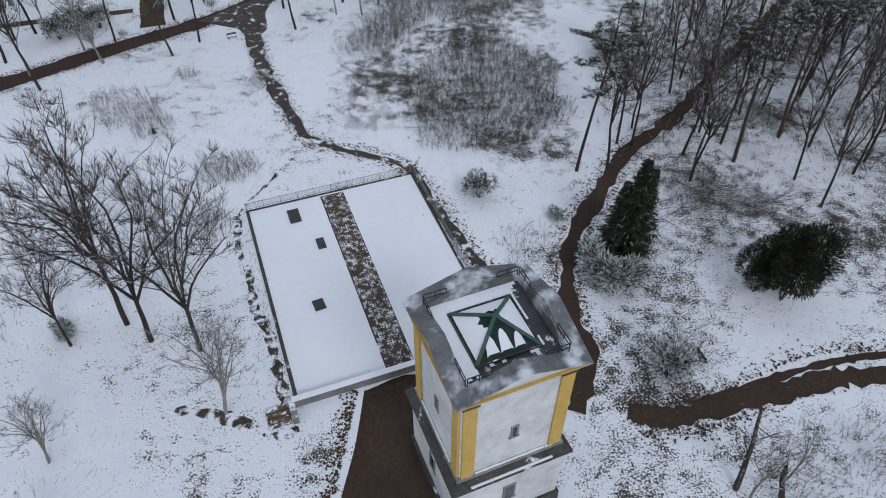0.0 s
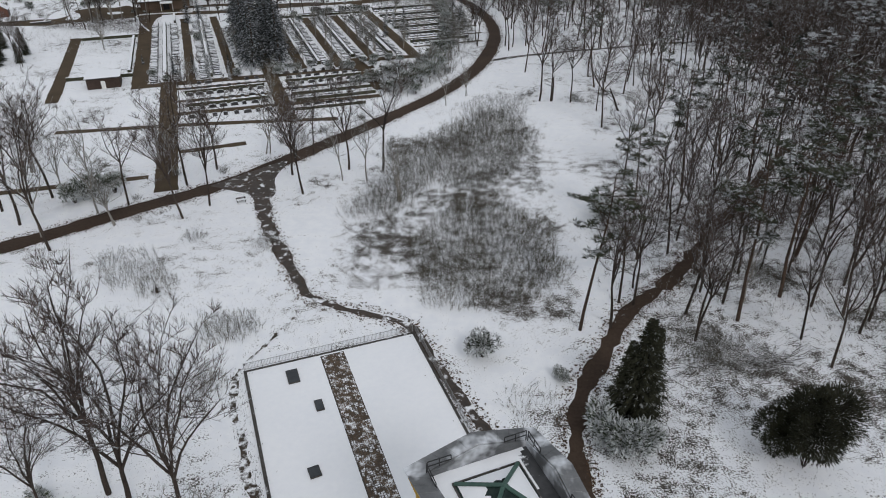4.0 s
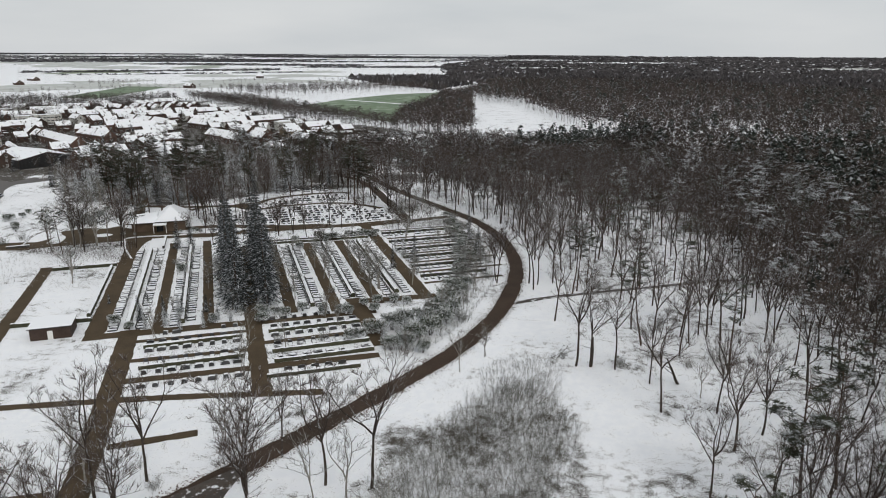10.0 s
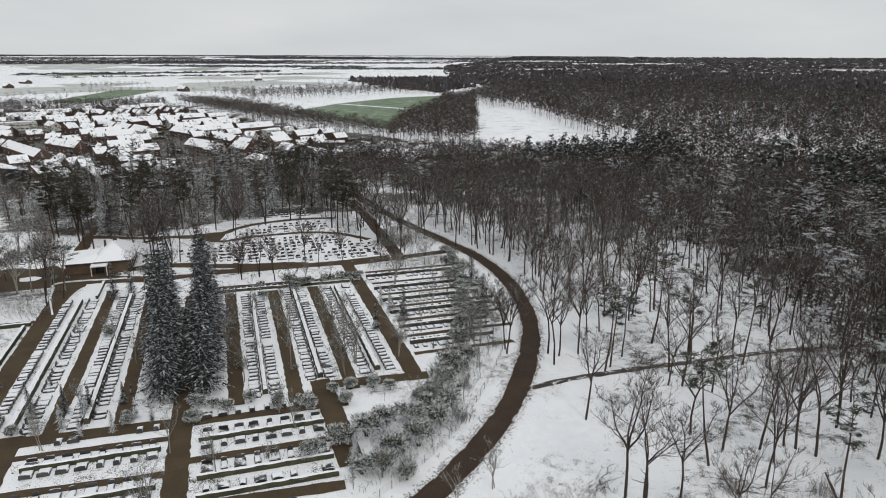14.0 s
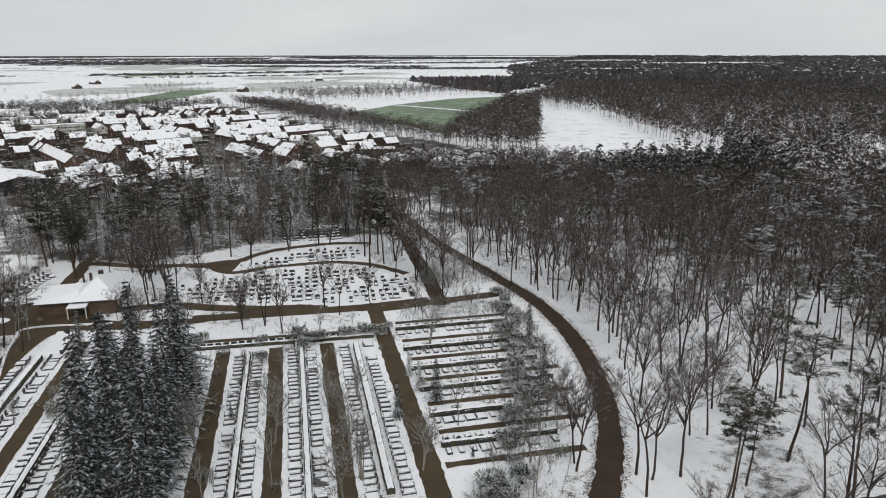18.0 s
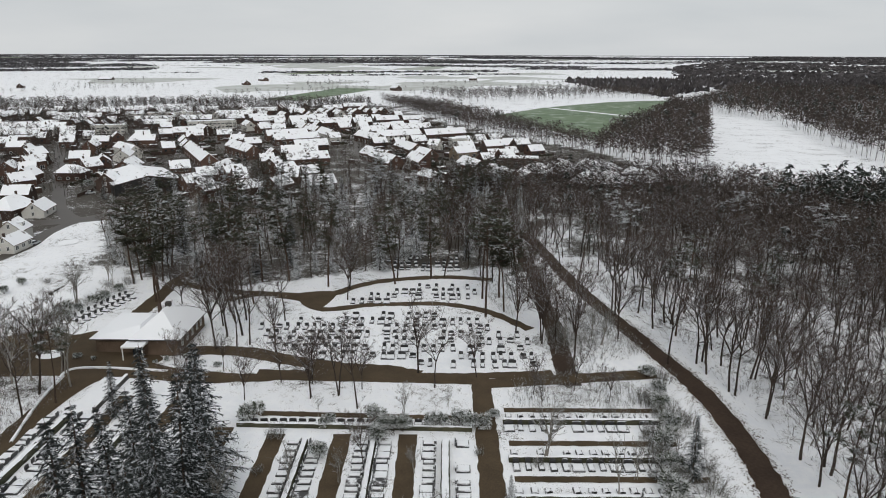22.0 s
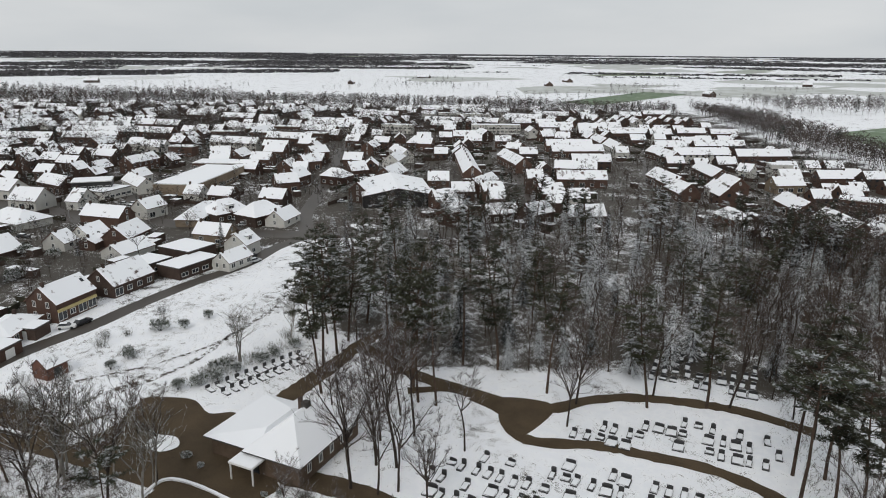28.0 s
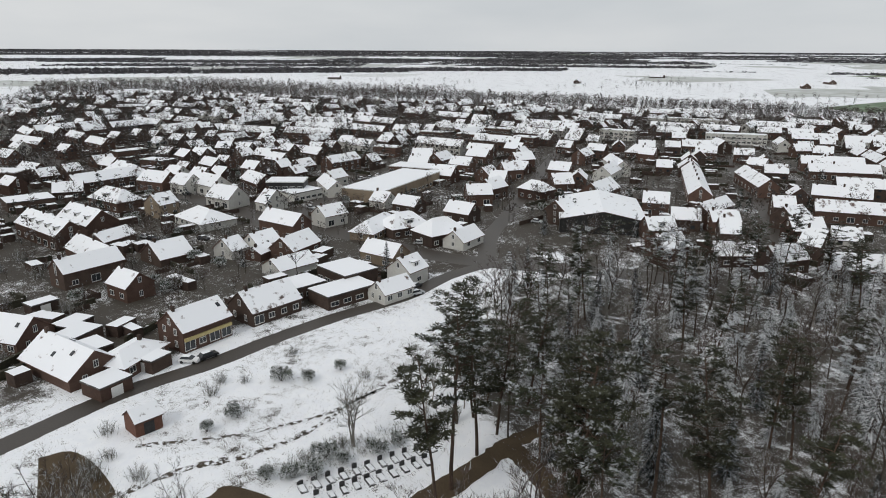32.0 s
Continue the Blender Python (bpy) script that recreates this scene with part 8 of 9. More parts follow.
strip("street", [(-140, 470), (-160, 520), (-200, 570), (-240, 640)], 5.0, 0.05, M["asphalt"], 0.1, label="wet asphalt village street", category="street")
sheet("square", smooth_outline([(-330, 318), (-312, 345), (-290, 352), (-280, 340), (-300, 322), (-318, 310)]), 0.05, M["asphalt"], "wet asphalt parking square", "street")
sheet("island", smooth_outline([(-199.5, 347.5), (-197, 352.5), (-201, 356.5), (-204.5, 352)]), 0.2, M["snow"], "snow-covered planting in the street bend", "planting")

# the rest of the village, built up in the same manner: the outer houses are joined
fill = random.Random(33)
VILLAGE = [(-255, 200), (-330, 165), (-800, 140), (-1090, 200), (-1085, 380), (-915, 490), (-815, 600), (-725, 700), (-610, 768), (-490, 850), (-366, 900), (-270, 800), (-190, 722), (-80, 625), (-100, 520), (-150, 520), (-205, 480), (-235, 440), (-262, 400), (-262, 330), (-225, 250)]
JM = ("brick", "brick_dark", "render", "roof", "roof_thin", "pane", "hedge_dark", "flat_roof")
jv, jf, jm = [], [], []


def add_faces(m, verts, faces, mats):
    o = len(jv)
    jv.extend(tuple(m @ Vector(v)) for v in verts)
    for f, k in zip(faces, mats):
        jf.append(tuple(o + i for i in f))
        jm.append(k)


CUBE = ((3, 2, 1, 0), (4, 5, 6, 7), (0, 1, 5, 4), (1, 2, 6, 5), (2, 3, 7, 6), (3, 0, 4, 7))


def add_box(m, x0, x1, y0, y1, z0, z1, side, top=None):
    v = [(x, y, z) for z in (z0, z1) for x, y in ((x0, y0), (x1, y0), (x1, y1), (x0, y1))]
    add_faces(m, v, CUBE, [side, side if top is None else top] + [side] * 4)


def outer_house(x, y, turn, L, w, rh, wall, roof):
    m = pose(x, y, 0, 0, 0, turn)
    he = max(2.6, rh - w * 0.42)
    o, t = 0.4, 0.22
    sl = (rh - he) / (w / 2)
    v = [(sx * L / 2, q, z) for sx in (-1, 1) for q, z in ((-w / 2, -0.3), (w / 2, -0.3), (w / 2, he), (0, rh), (-w / 2, he))]
    add_faces(m, v, ((4, 3, 2, 1, 0), (5, 6, 7, 8, 9), (0, 1, 6, 5), (1, 2, 7, 6), (4, 0, 5, 9)), [wall] * 5)
    for s in (-1, 1):
        prof = ((0, rh), (s * (w / 2 + o), he - o * sl), (s * (w / 2 + o), he - o * sl + t), (0, rh + t))
        v = [(sx * (L / 2 + 0.25), q, z) for sx in (-1, 1) for q, z in prof]
        f = ((0, 1, 2, 3), (7, 6, 5, 4), (0, 4, 5, 1), (1, 5, 6, 2), (2, 6, 7, 3))
        add_faces(m, v, f if s < 0 else tuple(tuple(reversed(q)) for q in f), [roof] * 5)
        n = max(2, int(L / 3.5)) if math.hypot(x + 54, y - 278) < 650 else 0
        for z in ((0.9, 3.7) if he > 5 else (0.9,)):
            for k in range(n):
                cx = -L / 2 + (k + 0.5) * L / n
                add_box(m, cx - 0.75, cx + 0.75, min(s * w / 2, s * (w / 2 + 0.06)), max(s * w / 2, s * (w / 2 + 0.06)), z, z + 1.3, 5)
        add_box(m, min(s * L / 2, s * (L / 2 + 0.06)), max(s * L / 2, s * (L / 2 + 0.06)), -0.7, 0.7, he - 0.6, he + 0.8, 5)
    add_box(m, L * 0.3, L * 0.3 + 0.7, -0.35, 0.35, rh - 0.6, rh + 1.0, 1, 7)
    HOMES.append((x, y, max(L, w) / 2, turn))


CELL = 40.0
HOME_CELLS = {}


def note_home(h):
    HOME_CELLS.setdefault((int(h[0] // CELL), int(h[1] // CELL)), []).append(h)


def homes_by(x, y):
    a, b = int(x // CELL), int(y // CELL)
    return [h for i in (-1, 0, 1) for k in (-1, 0, 1) for h in HOME_CELLS.get((a + i, b + k), ())]


for h in HOMES:
    note_home(h)


def on_home(x, y, gap):
    """Whether a place lies on a house or closer to it than the gap, by the house's own axes."""
    for hx, hy, r, turn in homes_by(x, y):
        c, q = math.cos(radians(turn)), math.sin(radians(turn))
        dx, dy = x - hx, y - hy
        if abs(dx * c + dy * q) < r + gap and abs(dy * c - dx * q) < min(r, 5.5) + gap:
            return True
    return False


STREETS = [curve_points(p, 6) for p in ([(-160, 236), (-183.2, 273.9), (-196, 305), (-209, 343), (-224, 378)], [(-520, 235), (-417.8, 281.3), (-325.3, 322.9), (-243.5, 363), (-205, 402), (-182, 425)], [(-228, 378), (-280.4, 418.2), (-378.1, 503), (-440, 560)],
                                         [(-178, 452), (-243.3, 517.7), (-362.8, 625.4)], [(-300, 335), (-372, 395), (-500, 500)], [(-140, 470), (-200, 570), (-240, 640)])]
STREET_POINTS = np.concatenate([np.concatenate([a + (b - a) * s for s in (0, 0.34, 0.67) for a, b in ((c[k], c[k + 1]),)]).reshape(-1, 2) for c in STREETS for k in range(len(c) - 1)])


def off_street(x, y, gap):
    return np.min(np.hypot(STREET_POINTS[:, 0] - x, STREET_POINTS[:, 1] - y)) > gap


# streets of terraces: rows back to back, gardens between, a lane every second row
placed = 0
for turn0, u0, u1, v0, v1, east, parity in ((30, -1500, 500, -300, 1600, False, 0), (120, -700, 1600, -300, 1500, False, 1), (-41, -1500, 1500, -300, 1400, True, 0), (49, -300, 1500, -300, 1500, True, 1)):
    c, q = math.cos(radians(turn0)), math.sin(radians(turn0))
    row, v = 0, v0
    while v < v1:
        v += 14.0 if row % 2 else 25.0
        row += 1
        u, left, gable, terrace_row = u0 + fill.uniform(0, 40), 0, False, True
        while u < u1:
            if left <= 0:
                u += fill.uniform(8, 14)
                left = fill.uniform(45, 110)
                gable, terrace_row = fill.random() < 0.3, fill.random() < 0.5
            L = fill.choice((17, 22, 28, 34)) if terrace_row else fill.choice((8, 9, 10, 11))
            gap = 4.5 if terrace_row else fill.uniform(4, 6.5)
            uc = u + L / 2
            u += L + gap
            left -= L + gap
            vv = v + (fill.uniform(-2, 2) if not terrace_row else 0)
            x, y = round(uc * c - vv * q, 1), round(uc * q + vv * c, 1)
            bx, by = (x * 0.75 + y * 0.66) // 82, (y * 0.75 - x * 0.66) // 82
            if int(bx + by * (2 if bx % 3 == 0 else 1)) % 2 != parity:
                continue
            if ((x > -330 and y > 400) or (x > -420 and y > 560)) != east or not inside(np.array(x), np.array(y), VILLAGE) or fill.random() < (0.07 if x > -560 else 0.3):
                continue
            if any(math.hypot(h[0] - x, h[1] - y) < h[2] * 0.8 + min(L / 2, 9) + 3.5 for h in homes_by(x, y)) or not off_street(x, y, 9.5):
                continue
            dist = math.hypot(x + 54, y - 278)
            w, rh = fill.uniform(7.5, 8.8), fill.uniform(7.4, 9.0) if terrace_row else fill.uniform(6.0, 8.6)
            wall, roof = fill.choice((0, 0, 0, 1, 1, 2)), 3 if fill.random() < 0.62 else 4
            t = turn0 + (90 if gable and not terrace_row else 0) + fill.uniform(-1.5, 1.5)
            if placed < 45 and dist < 420:
                gable_house(x, y, t, L, w, rh, JM[wall], JM[roof], "row" if terrace_row else "")
                placed += 1
            else:
                outer_house(x, y, t, L, w, rh, wall, roof)
            note_home(HOMES[-1])
homes = list(HOMES)
# sheds, fences and hedges in the gardens
for hx, hy, r, turn in homes:
    if hx > -120 and hy > 900 or hx < -1000:
        continue
    by_green = math.hypot(hx + 54, hy - 278) < 200
    for k in range(6):
        ang, d = radians(turn) + fill.choice((1.57, -1.57)) + fill.uniform(-0.8, 0.8), fill.uniform(8, 14) + (r * 0.3 if r > 9 else 0)
        x, y = hx + d * math.cos(ang), hy + d * math.sin(ang)
        if on_home(x, y, 2.4) or not off_street(x, y, 7.0) or inside(np.array(x), np.array(y), [(-226, 380), (-176, 262), (-120, 250), (-120, 330), (-170, 345), (-195, 400)]):
            continue
        m = pose(x, y, 0, 0, 0, turn + fill.choice((0, 90)))
        if k % 3 == 0:
            a, b, h = fill.uniform(1.5, 3.2), fill.uniform(1.2, 2.0), fill.uniform(2.1, 2.7)
            add_box(m, -a, a, -b, b, -0.2, h, 1, 7)
        else:
            a, h = fill.uniform(2.5, 6 if by_green else 8), fill.uniform(1.0, 1.9)
            add_box(m, -a, a, -0.4 if k % 3 == 1 else -0.05, 0.4 if k % 3 == 1 else 0.05, -0.1, h, 6 if k % 3 == 1 else 1, 6 if k % 3 == 1 else 1)
me = mesh_of("outer_village", jv, jf, None)
for k in JM:
    me.materials.append(M[k])
me.polygons.foreach_set("material_index", jm)
tagged(new("outer_village", me), "rows of brick houses, sheds and hedges under snow", "village", kind="stuff")

# gardens: shrubs, small trees and rough growth between the houses


def in_garden(x, y, gap=2.0):
    if np.min(np.hypot(STREET_POINTS[:, 0] - x, STREET_POINTS[:, 1] - y)) < 6.5:
        return False
    return not on_home(x, y, gap)


GARDENS = [(-178, 240), (-230, 225), (-330, 230), (-420, 330), (-360, 430), (-250, 480), (-190, 480), (-232, 400), (-214, 350), (-192, 300)]
for k, (x, y) in enumerate([p for p in scatter(GARDENS, 420, 6.0, 81) if in_garden(*p)][:150]):
    q = k % 10
    if q < 4:
        grow(KG, [(x, y, tr.uniform(2.6, 5.0))], "bare garden shrub dusted with snow", "shrub", "garden planting")
    elif q < 6:
        grow(KE, [(x, y, tr.uniform(2.0, 4.4))], "dark evergreen garden shrub", "shrub", "garden planting")
    elif q < 9:
        grow(KB if q < 8 else KW, [(x, y, tr.uniform(7, 12))], "small leafless tree in a garden", group="garden planting")
    else:
        grow(KS, [(x, y, tr.uniform(5, 11))], "garden spruce dusted with snow", group="garden planting")

thicket("garden_growth", GARDENS, 9000, 83, 0.7, 2.8, "twig", "dark leafless hedges and shrubs in gardens", 12, 0.06, lambda x, y: in_garden(x, y, 0.8) and math.sin(x * 0.31) * math.sin(y * 0.27) > -0.25)

# brick transformer house on the green
hut = empty("transformer_house", pose(-168.4, 277.6, 0, 0, 0, 112))
tagged(hut, "small red brick transformer house with tiled roof", "building")
bm = bmesh.new()
out = ((-2.1, -0.2), (2.1, -0.2), (2.1, 2.7), (0, 4.3), (-2.1, 2.7))
a, b = [bm.verts.new((-2.3, q, z)) for q, z in out], [bm.verts.new((2.3, q, z)) for q, z in out]
bm.faces.new(a[::-1])
bm.faces.new(b)
for k in (0, 1, 4):
    bm.faces.new((a[k], a[(k + 1) % 5], b[(k + 1) % 5], b[k]))
part("wall", bm, M["brick_orange"], hut)
for s in (-1, 1):
    bm = bmesh.new()
    prof = ((0.0, 4.3), (s * 2.4, 2.5), (s * 2.4, 2.68), (0.0, 4.48))
    a, b = [bm.verts.new((-2.5, q, z)) for q, z in prof], [bm.verts.new((2.5, q, z)) for q, z in prof]
    bm.faces.new(a)
    bm.faces.new(b[::-1])
    for k in range(4):
        bm.faces.new((a[k], b[k], b[(k + 1) % 4], a[(k + 1) % 4]))
    part("roof", bm, M["roof_thin"], hut)
box("door", -0.9, 0.9, -2.16, -2.104, 0.0, 2.2, M["iron"], hut, 0.02)


# parked cars
def car_meshes(paint):
    bm = bmesh.new()
    prof = ((-2.1, 0.35), (-2.1, 0.8), (-1.6, 0.95), (1.1, 0.95), (2.0, 0.8), (2.1, 0.5), (2.1, 0.35))
    a, b = [bm.verts.new((x, -0.86, z)) for x, z in prof], [bm.verts.new((x, 0.86, z)) for x, z in prof]
    bm.faces.new(a)
    bm.faces.new(b[::-1])
    for k in range(len(prof)):
        q = (k + 1) % len(prof)
        bm.faces.new((a[k], b[k], b[q], a[q]))
    body = done(bm, "body", M[paint])
    bm = bmesh.new()
    lo = [bm.verts.new(v) for v in ((-1.7, -0.78, 0.952), (1.0, -0.78, 0.952), (1.0, 0.78, 0.952), (-1.7, 0.78, 0.952))]
    hi = [bm.verts.new(v) for v in ((-1.35, -0.62, 1.42), (0.35, -0.62, 1.42), (0.35, 0.62, 1.42), (-1.35, 0.62, 1.42))]
    bm.faces.new(hi)
    for k in range(4):
        bm.faces.new((lo[k], lo[(k + 1) % 4], hi[(k + 1) % 4], hi[k]))
    cabin = done(bm, "cabin", M["pane"])
    bm = bmesh.new()
    box_bm(bm, -1.32, 0.32, -0.6, 0.6, 1.422, 1.5, 0.03)
    return body, cabin, done(bm, "roof_snow", M["snow"])


bm = bmesh.new()
bmesh.ops.create_cone(bm, cap_ends=True, segments=12, radius1=0.32, radius2=0.32, depth=0.22, matrix=Matrix.Rotation(radians(90), 4, "X"))
TYRE = done(bm, "wheel", M["iron"])
CARS = [car_meshes(c) for c in ("car_silver", "car_dark", "car_red", "car_white")]
CAR_WORDS = ("silver", "dark", "red", "white")


def car(x, y, turn, c):
    t = empty("car", pose(x, y, 0.06, 0, 0, turn))
    tagged(t, CAR_WORDS[c] + " parked car with snow on its roof", "car", "parked cars")
    for n, me in zip(("body", "cabin", "roof_snow"), CARS[c]):
        child(n, me, t)
    for wx in (-1.3, 1.3):
        for wy in (-0.8, 0.8):
            child("wheel", TYRE, t).matrix_basis = pose(wx, wy, 0.32)


CAR_SPOTS = ((-192.5, 291.2, 112, 1), (-191.9, 287.4, 60, 3), (-209.0, 346.2, 100, 0), (-214.1, 348.0, 120, 1), (-261.9, 368.9, 40, 0), (-252.9, 366.6, 60, 0), (-254.1, 373.8, 40, 1), (-318.1, 331.2, 30, 3), (-316.6, 334.6, 30, 0), (-319.2, 347.8, 20, 0), (-315.9, 350.3, 20, 3), (-288.6, 302.4, 40, 1), (-299.0, 285.0, 40, 0), (-295.8, 286.9, 40, 1), (-369.1, 305.5, 40, 1), (-310.6, 347.7, 20, 0), (-372.2, 388.0, 120, 3), (-373.4, 392.9, 120, 0), (-377.6, 399.0, 120, 3), (-341.4, 316.9, 30, 2), (-207.0, 337.8, 110, 3), (-277.8, 537.8, -40, 0), (-240.0, 497.3, -40, 1), (-261.2, 418.2, 40, 0))
for x, y, turn, c in CAR_SPOTS:
    car(x, y, turn, c)

# ---- distance ----
sheet("field", [(-208, 880), (-70, 700), (-38, 1000), (-48, 1215), (-120, 1150), (-180, 1020)], 0.12, M["green_field"], "green winter wheat showing through snow")
sheet("field_strip", [(-180, 1012), (-178, 1020), (-64, 930), (-66, 922)], 0.2, M["snow"], "snowy strip across the wheat field")
sheet("field", [(-578, 1008), (-642, 1340), (-560, 1340), (-512, 1003)], 0.12, M["green_field"], "green field strip in snowy farmland")

far_wood("wood", [(-62, 622), (-8, 585), (4, 600), (3, 1000), (-36, 1100), (-44, 900), (-66, 745)], 820, 5.2, 41, 0.06, 12, 18)
far_wood("field_trees", [(-398, 1014), (-276, 850), (-185, 745), (-128, 690), (-58, 625), (-66, 672), (-118, 738), (-200, 842), (-300, 972)], 1700, 4.2, 42, 0.02, 8, 14, "frosted leafless trees along the wheat field")
far_wood("avenue_trees", [(66, 900), (105, 630), (113, 632), (74, 905)], 90, 6.0, 44, 0.0, 15, 20)
far_wood("avenue_trees", [(86, 905), (125, 640), (131, 642), (92, 907)], 80, 6.0, 45, 0.0, 15, 20)
far_wood("field_trees", [(-300, 1050), (-120, 1250), (-60, 1230), (-40, 1300), (-140, 1420), (-420, 1200)], 420, 9.0, 46, 0.05, 9, 16)
far_wood("village_trees", [(-260, 205), (-800, 150), (-1110, 190), (-1110, 390), (-940, 505), (-840, 615), (-745, 715), (-625, 785), (-500, 865), (-370, 930), (-275, 815), (-190, 735), (-66, 632), (-130, 520), (-205, 480), (-265, 400), (-265, 330)], 4600, 4.4, 47, 0.14, 4, 10, "leafless garden trees among houses", lambda x, y: on_home(x, y, 1.2))
far_wood("village_trees", [(-400, 200), (-800, 150), (-1110, 190), (-1110, 390), (-940, 505), (-840, 615), (-745, 715), (-625, 785), (-500, 865), (-370, 930), (-420, 560)], 3800, 6.2, 50, 0.1, 7, 13, "tall leafless trees between far houses", lambda x, y: on_home(x, y, 1.2))
far_wood("garden_hedges", [(-260, 205), (-800, 150), (-1110, 190), (-1110, 390), (-940, 505), (-840, 615), (-745, 715), (-625, 785), (-500, 865), (-370, 930), (-275, 815), (-190, 735), (-66, 632), (-130, 520), (-205, 480), (-265, 400), (-265, 330)], 3000, 4.0, 49, 0.35, 1.5, 3.5, "dark garden hedges and shrubs among houses", lambda x, y: on_home(x, y, 1.2))
far_wood("village_edge_trees", [(-1110, 190), (-1110, 390), (-940, 505), (-840, 615), (-745, 715), (-625, 785), (-500, 865), (-370, 930), (-400, 990), (-530, 935), (-665, 850), (-800, 775), (-910, 670), (-1010, 560), (-1190, 430), (-1190, 190)], 2300, 5.4, 48, 0.1, 7, 14)
far_wood("village_edge_trees", [(-1190, 190), (-1190, 430), (-1010, 560), (-910, 670), (-1000, 760), (-1150, 620), (-1420, 460), (-1420, 190)], 1300, 9.0, 49, 0.1, 7, 14, "leafless trees round far gardens")


# the forest to the horizon, broken by snowy clearings
GLADES = [(round_poly(x, y, r, q)) for x, y, r, q in ((420, 1900, 150, 0.5), (900, 2300, 170, 0.4), (250, 2700, 220, 0.5), (1300, 2600, 200, 0.5), (700, 3300, 300, 0.4), (1700, 1900, 180, 0.5), (150, 1900, 90, 0.8), (1100, 1500, 110, 0.6), (330, 3700, 260, 0.5), (1900, 3000, 260, 0.5), (60, 2250, 120, 0.8), (640, 1500, 70, 1.0))]


def clumps(name, poly, n, gap, seed, h0, h1, label, mat="far_wood"):
    """Woodland far off: ragged crowns shoulder to shoulder, lower to the eye where the land swells."""
    rng = np.random.default_rng(seed)
    s = np.array(scatter(poly, n, gap, seed))
    for g in GLADES:
        s = s[~inside(s[:, 0], s[:, 1], g)]
    m, k = len(s), 13
    r0 = np.hypot(s[:, 0] + 20, s[:, 1] - 200)
    z0 = far_rise(r0)
    h = rng.uniform(h0, h1, m) * np.interp(r0, (1500, 3200), (1.0, 0.5))
    c = np.stack([s[:, :1] + rng.normal(0, 0.42 * gap, (m, k)), s[:, 1:] + rng.normal(0, 0.42 * gap, (m, k)), z0[:, None] - 1 + h[:, None] * rng.uniform(0.0, 0.55, (m, k))], -1)
    a, w = rng.uniform(0, 6.28, (m, k)), gap * rng.uniform(0.16, 0.4, (m, k))
    side = np.stack([np.cos(a) * w, np.sin(a) * w, rng.normal(0, 0.12, (m, k)) * w], -1)
    tip = c + np.stack([rng.normal(0, 0.12 * gap, (m, k)), rng.normal(0, 0.12 * gap, (m, k)), h[:, None] * rng.uniform(0.35, 0.6, (m, k))], -1)
    v = np.stack([c - side, c + side, tip], 2).reshape(-1, 3)
    tagged(new(name, fast_mesh(name, v, np.arange(len(v)).reshape(-1, 3), M[mat])), label, "woodland", kind="stuff")


for k, (poly, n, gap, h0, h1) in enumerate((([(60, 1480), (700, 850), (1300, 400), (2100, 900), (1500, 1900), (700, 2300), (-60, 2200), (-60, 1900)], 5200, 19.0, 12, 18),
                                            ([(-60, 2200), (700, 2300), (1500, 1900), (2100, 900), (3900, 1800), (2600, 3900), (300, 4700), (-100, 3000)], 3600, 40.0, 13, 20),
                                            ([(330, 60), (1300, 400), (700, 860), (640, 800)], 1500, 12.0, 13, 19), ([(-140, 1420), (-60, 1300), (0, 1500), (-60, 1900), (-300, 1800)], 700, 15.0, 11, 17))):
    clumps("distant_woods", poly, n, gap, 51 + k, h0, h1, "dark leafless forest to the horizon")
# belts of trees and woods across the farmland
rb = random.Random(71)


def belt(name, ang, r, L, w, tilt, gap, h0, h1, seed, label):
    c = np.array((-20 - r * math.sin(radians(ang)), 200 + r * math.cos(radians(ang))))
    t = radians(ang + tilt)
    d, e = np.array((math.cos(t), math.sin(t))), np.array((-math.sin(t), math.cos(t)))
    poly = [tuple(c + d * L + e * w), tuple(c + d * L * 0.9 - e * w), tuple(c - d * L - e * w * 0.8), tuple(c - d * L * 0.85 + e * w)]
    n = max(6, int(4 * L * w / (gap * gap) * 0.9))
    if r < 1700:
        far_wood(name, poly, n, gap, seed, 0.05, h0, h1, label)
    else:
        clumps(name, poly, n, gap, seed, h0, h1, label, "far_belt")


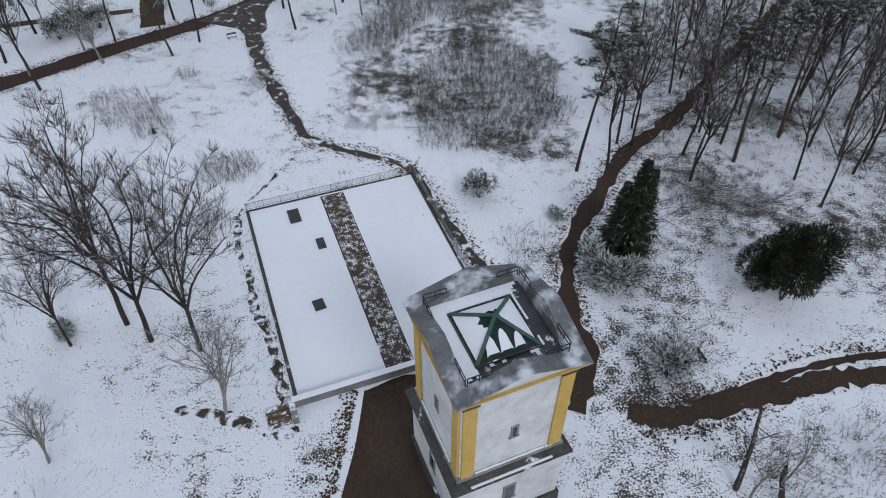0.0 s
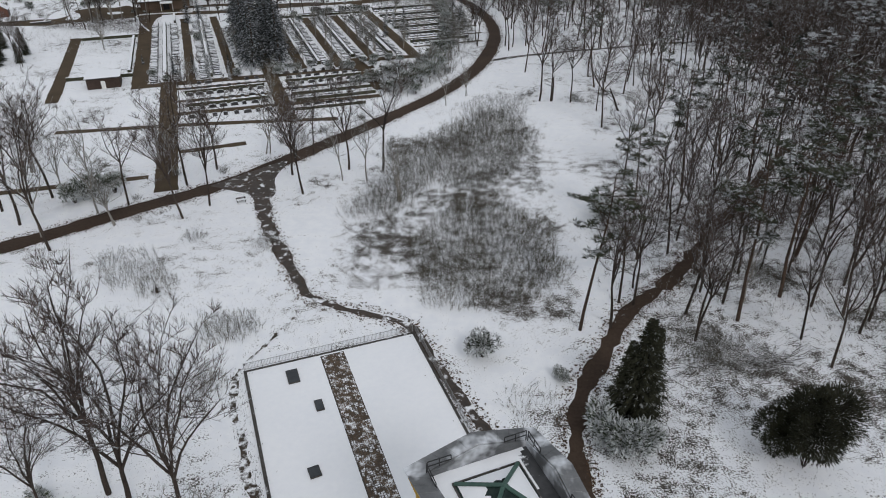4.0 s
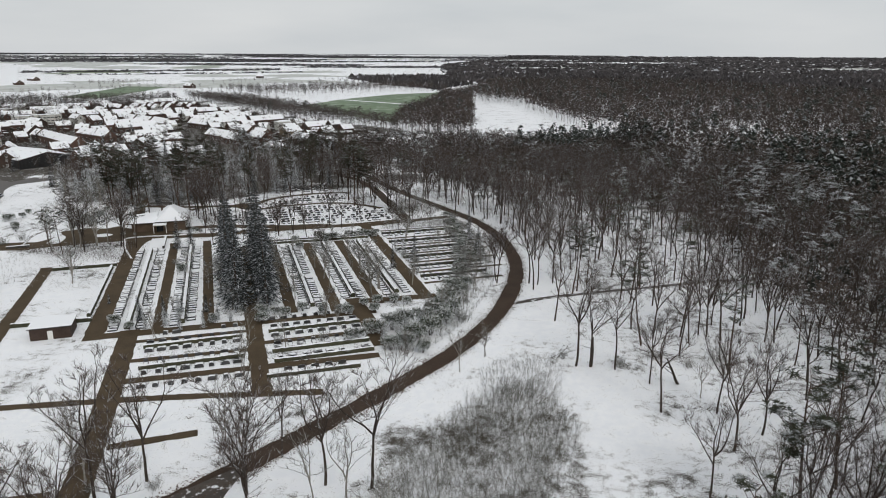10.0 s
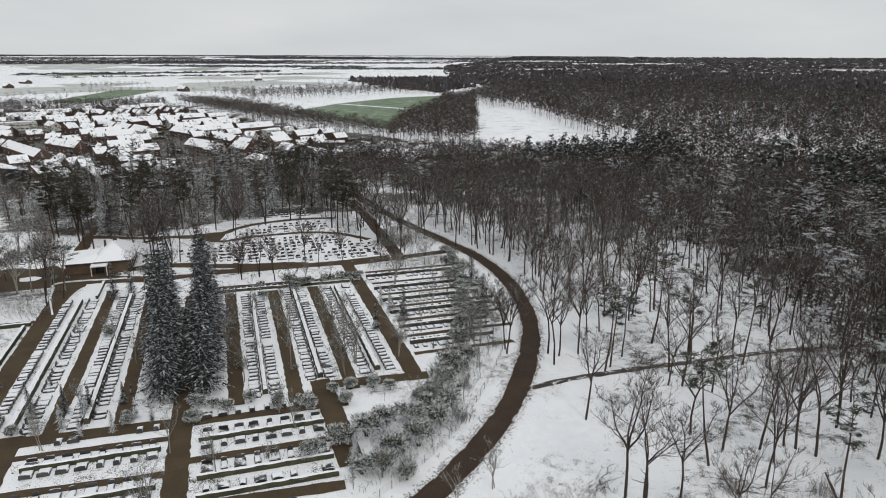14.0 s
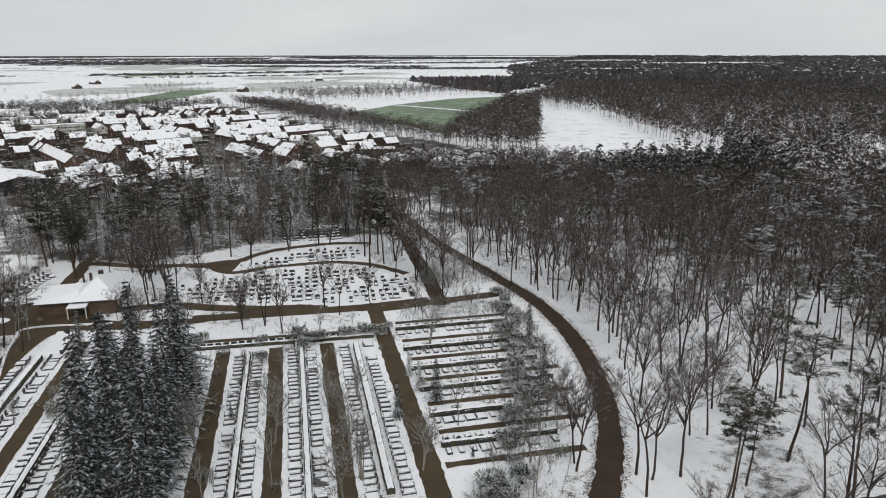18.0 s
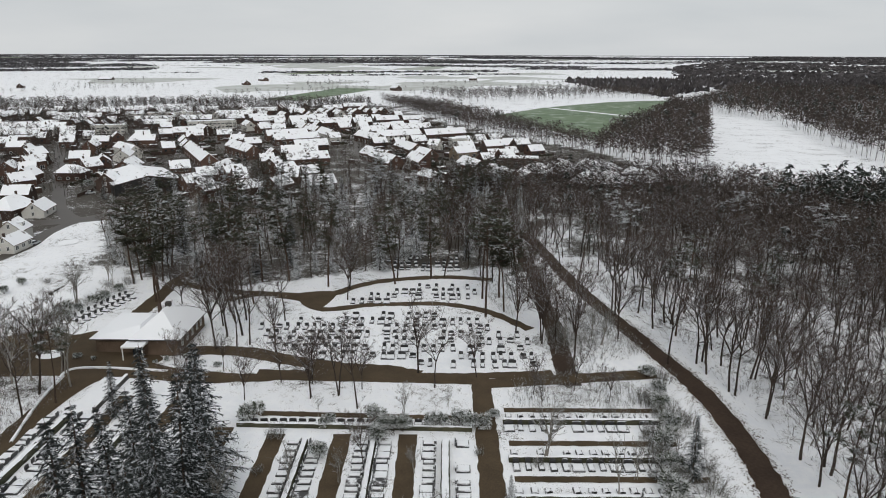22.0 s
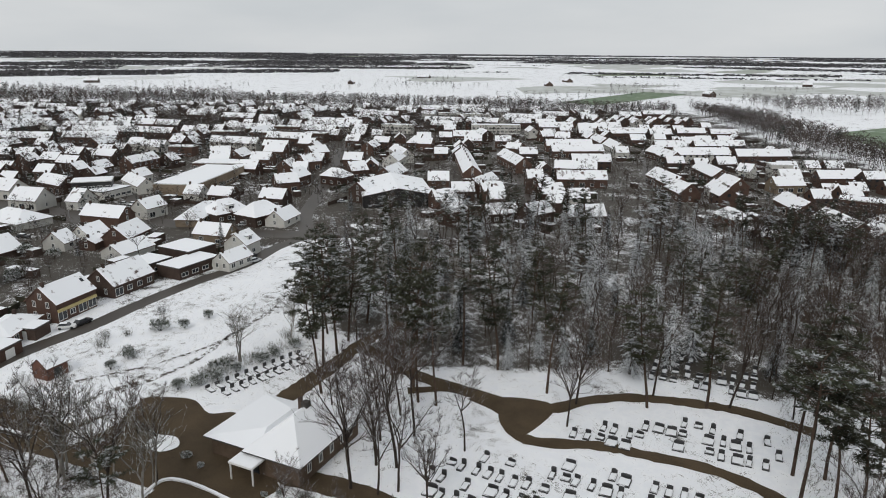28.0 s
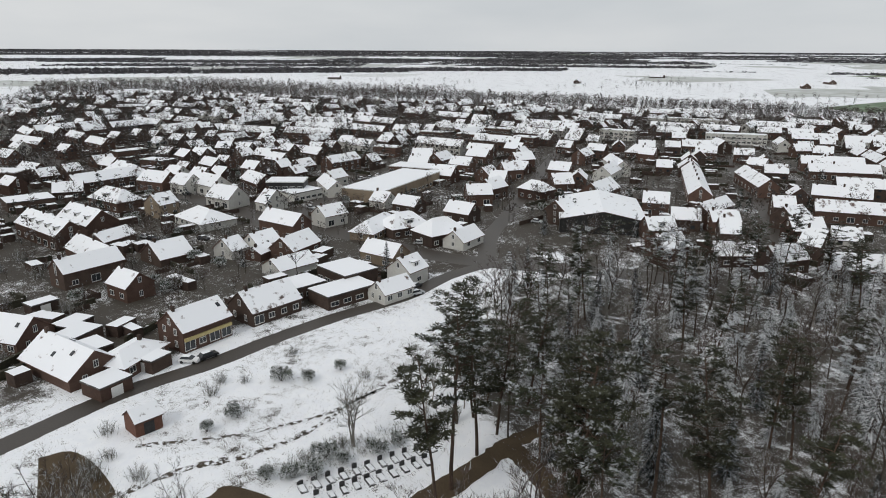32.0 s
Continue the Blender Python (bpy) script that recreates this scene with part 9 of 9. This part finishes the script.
for k in range(22):
    belt("tree_row", rb.uniform(0, 92), rb.uniform(1020, 1690), rb.uniform(40, 150), rb.uniform(2, 7), rb.uniform(-40, 40), 8.0, 6, 12, 300 + k, "thin row of leafless trees between fields")
for k in range(12):
    r = rb.uniform(1750, 4300)
    belt("tree_belt", rb.uniform(-4, 96), r, rb.uniform(50, 420) * (0.5 + r / 2800), rb.uniform(3, 8) * (0.4 + r / 2000), rb.uniform(-18, 18), 7 + r / 400, 3, 8, 200 + k, "leafless tree belt between snowy fields")
for k in range(18):
    r = rb.uniform(2100, 4300)
    belt("distant_wood", rb.uniform(-4, 100), r, rb.uniform(160, 560), rb.uniform(40, 150), rb.uniform(-12, 12), 22, 4, 10, 400 + k, "dark wood in snowy farmland")
for k, (ang, r, L, w) in enumerate(((52, 2500, 420, 70), (66, 2150, 520, 80), (80, 2000, 560, 90), (95, 2100, 500, 90), (60, 3000, 700, 110), (78, 2800, 700, 130), (97, 3000, 700, 130), (48, 3700, 700, 130), (66, 3800, 900, 160), (86, 3700, 900, 160), (30, 3900, 600, 110), (12, 4000, 600, 110))):
    belt("distant_wood", ang, r, L, w, 3 * math.sin(k), 18, 6, 12, 450 + k, "broad dark wood west of the village")
for k in range(24):
    belt("horizon_wood", -8 + k * 5.0, 4740 + 50 * math.sin(k * 2.1), 330, 60, 0, 26, 5, 9, 500 + k, "dark wood on the horizon")
for k in range(34):
    belt("horizon_wood", -8 + k * 3.4 + rb.uniform(-2, 2), rb.uniform(3150, 4650), rb.uniform(380, 900), rb.uniform(60, 170), rb.uniform(-6, 6), 34, 6, 12, 540 + k, "dark wood before the horizon")
# farms
for k in range(8):
    ang, r = rb.uniform(2, 85), rb.uniform(1000, 2300)
    x, y = round(-20 - r * math.sin(radians(ang)), 0), round(200 + r * math.cos(radians(ang)), 0)
    if r < 1900:
        gable_house(x, y, rb.uniform(0, 180), rb.uniform(18, 40), rb.uniform(10, 16), rb.uniform(7, 10), "brick_dark", "roof", "")
hip_house(212, 588, 20, 16, 11, 9, "render", "roof")
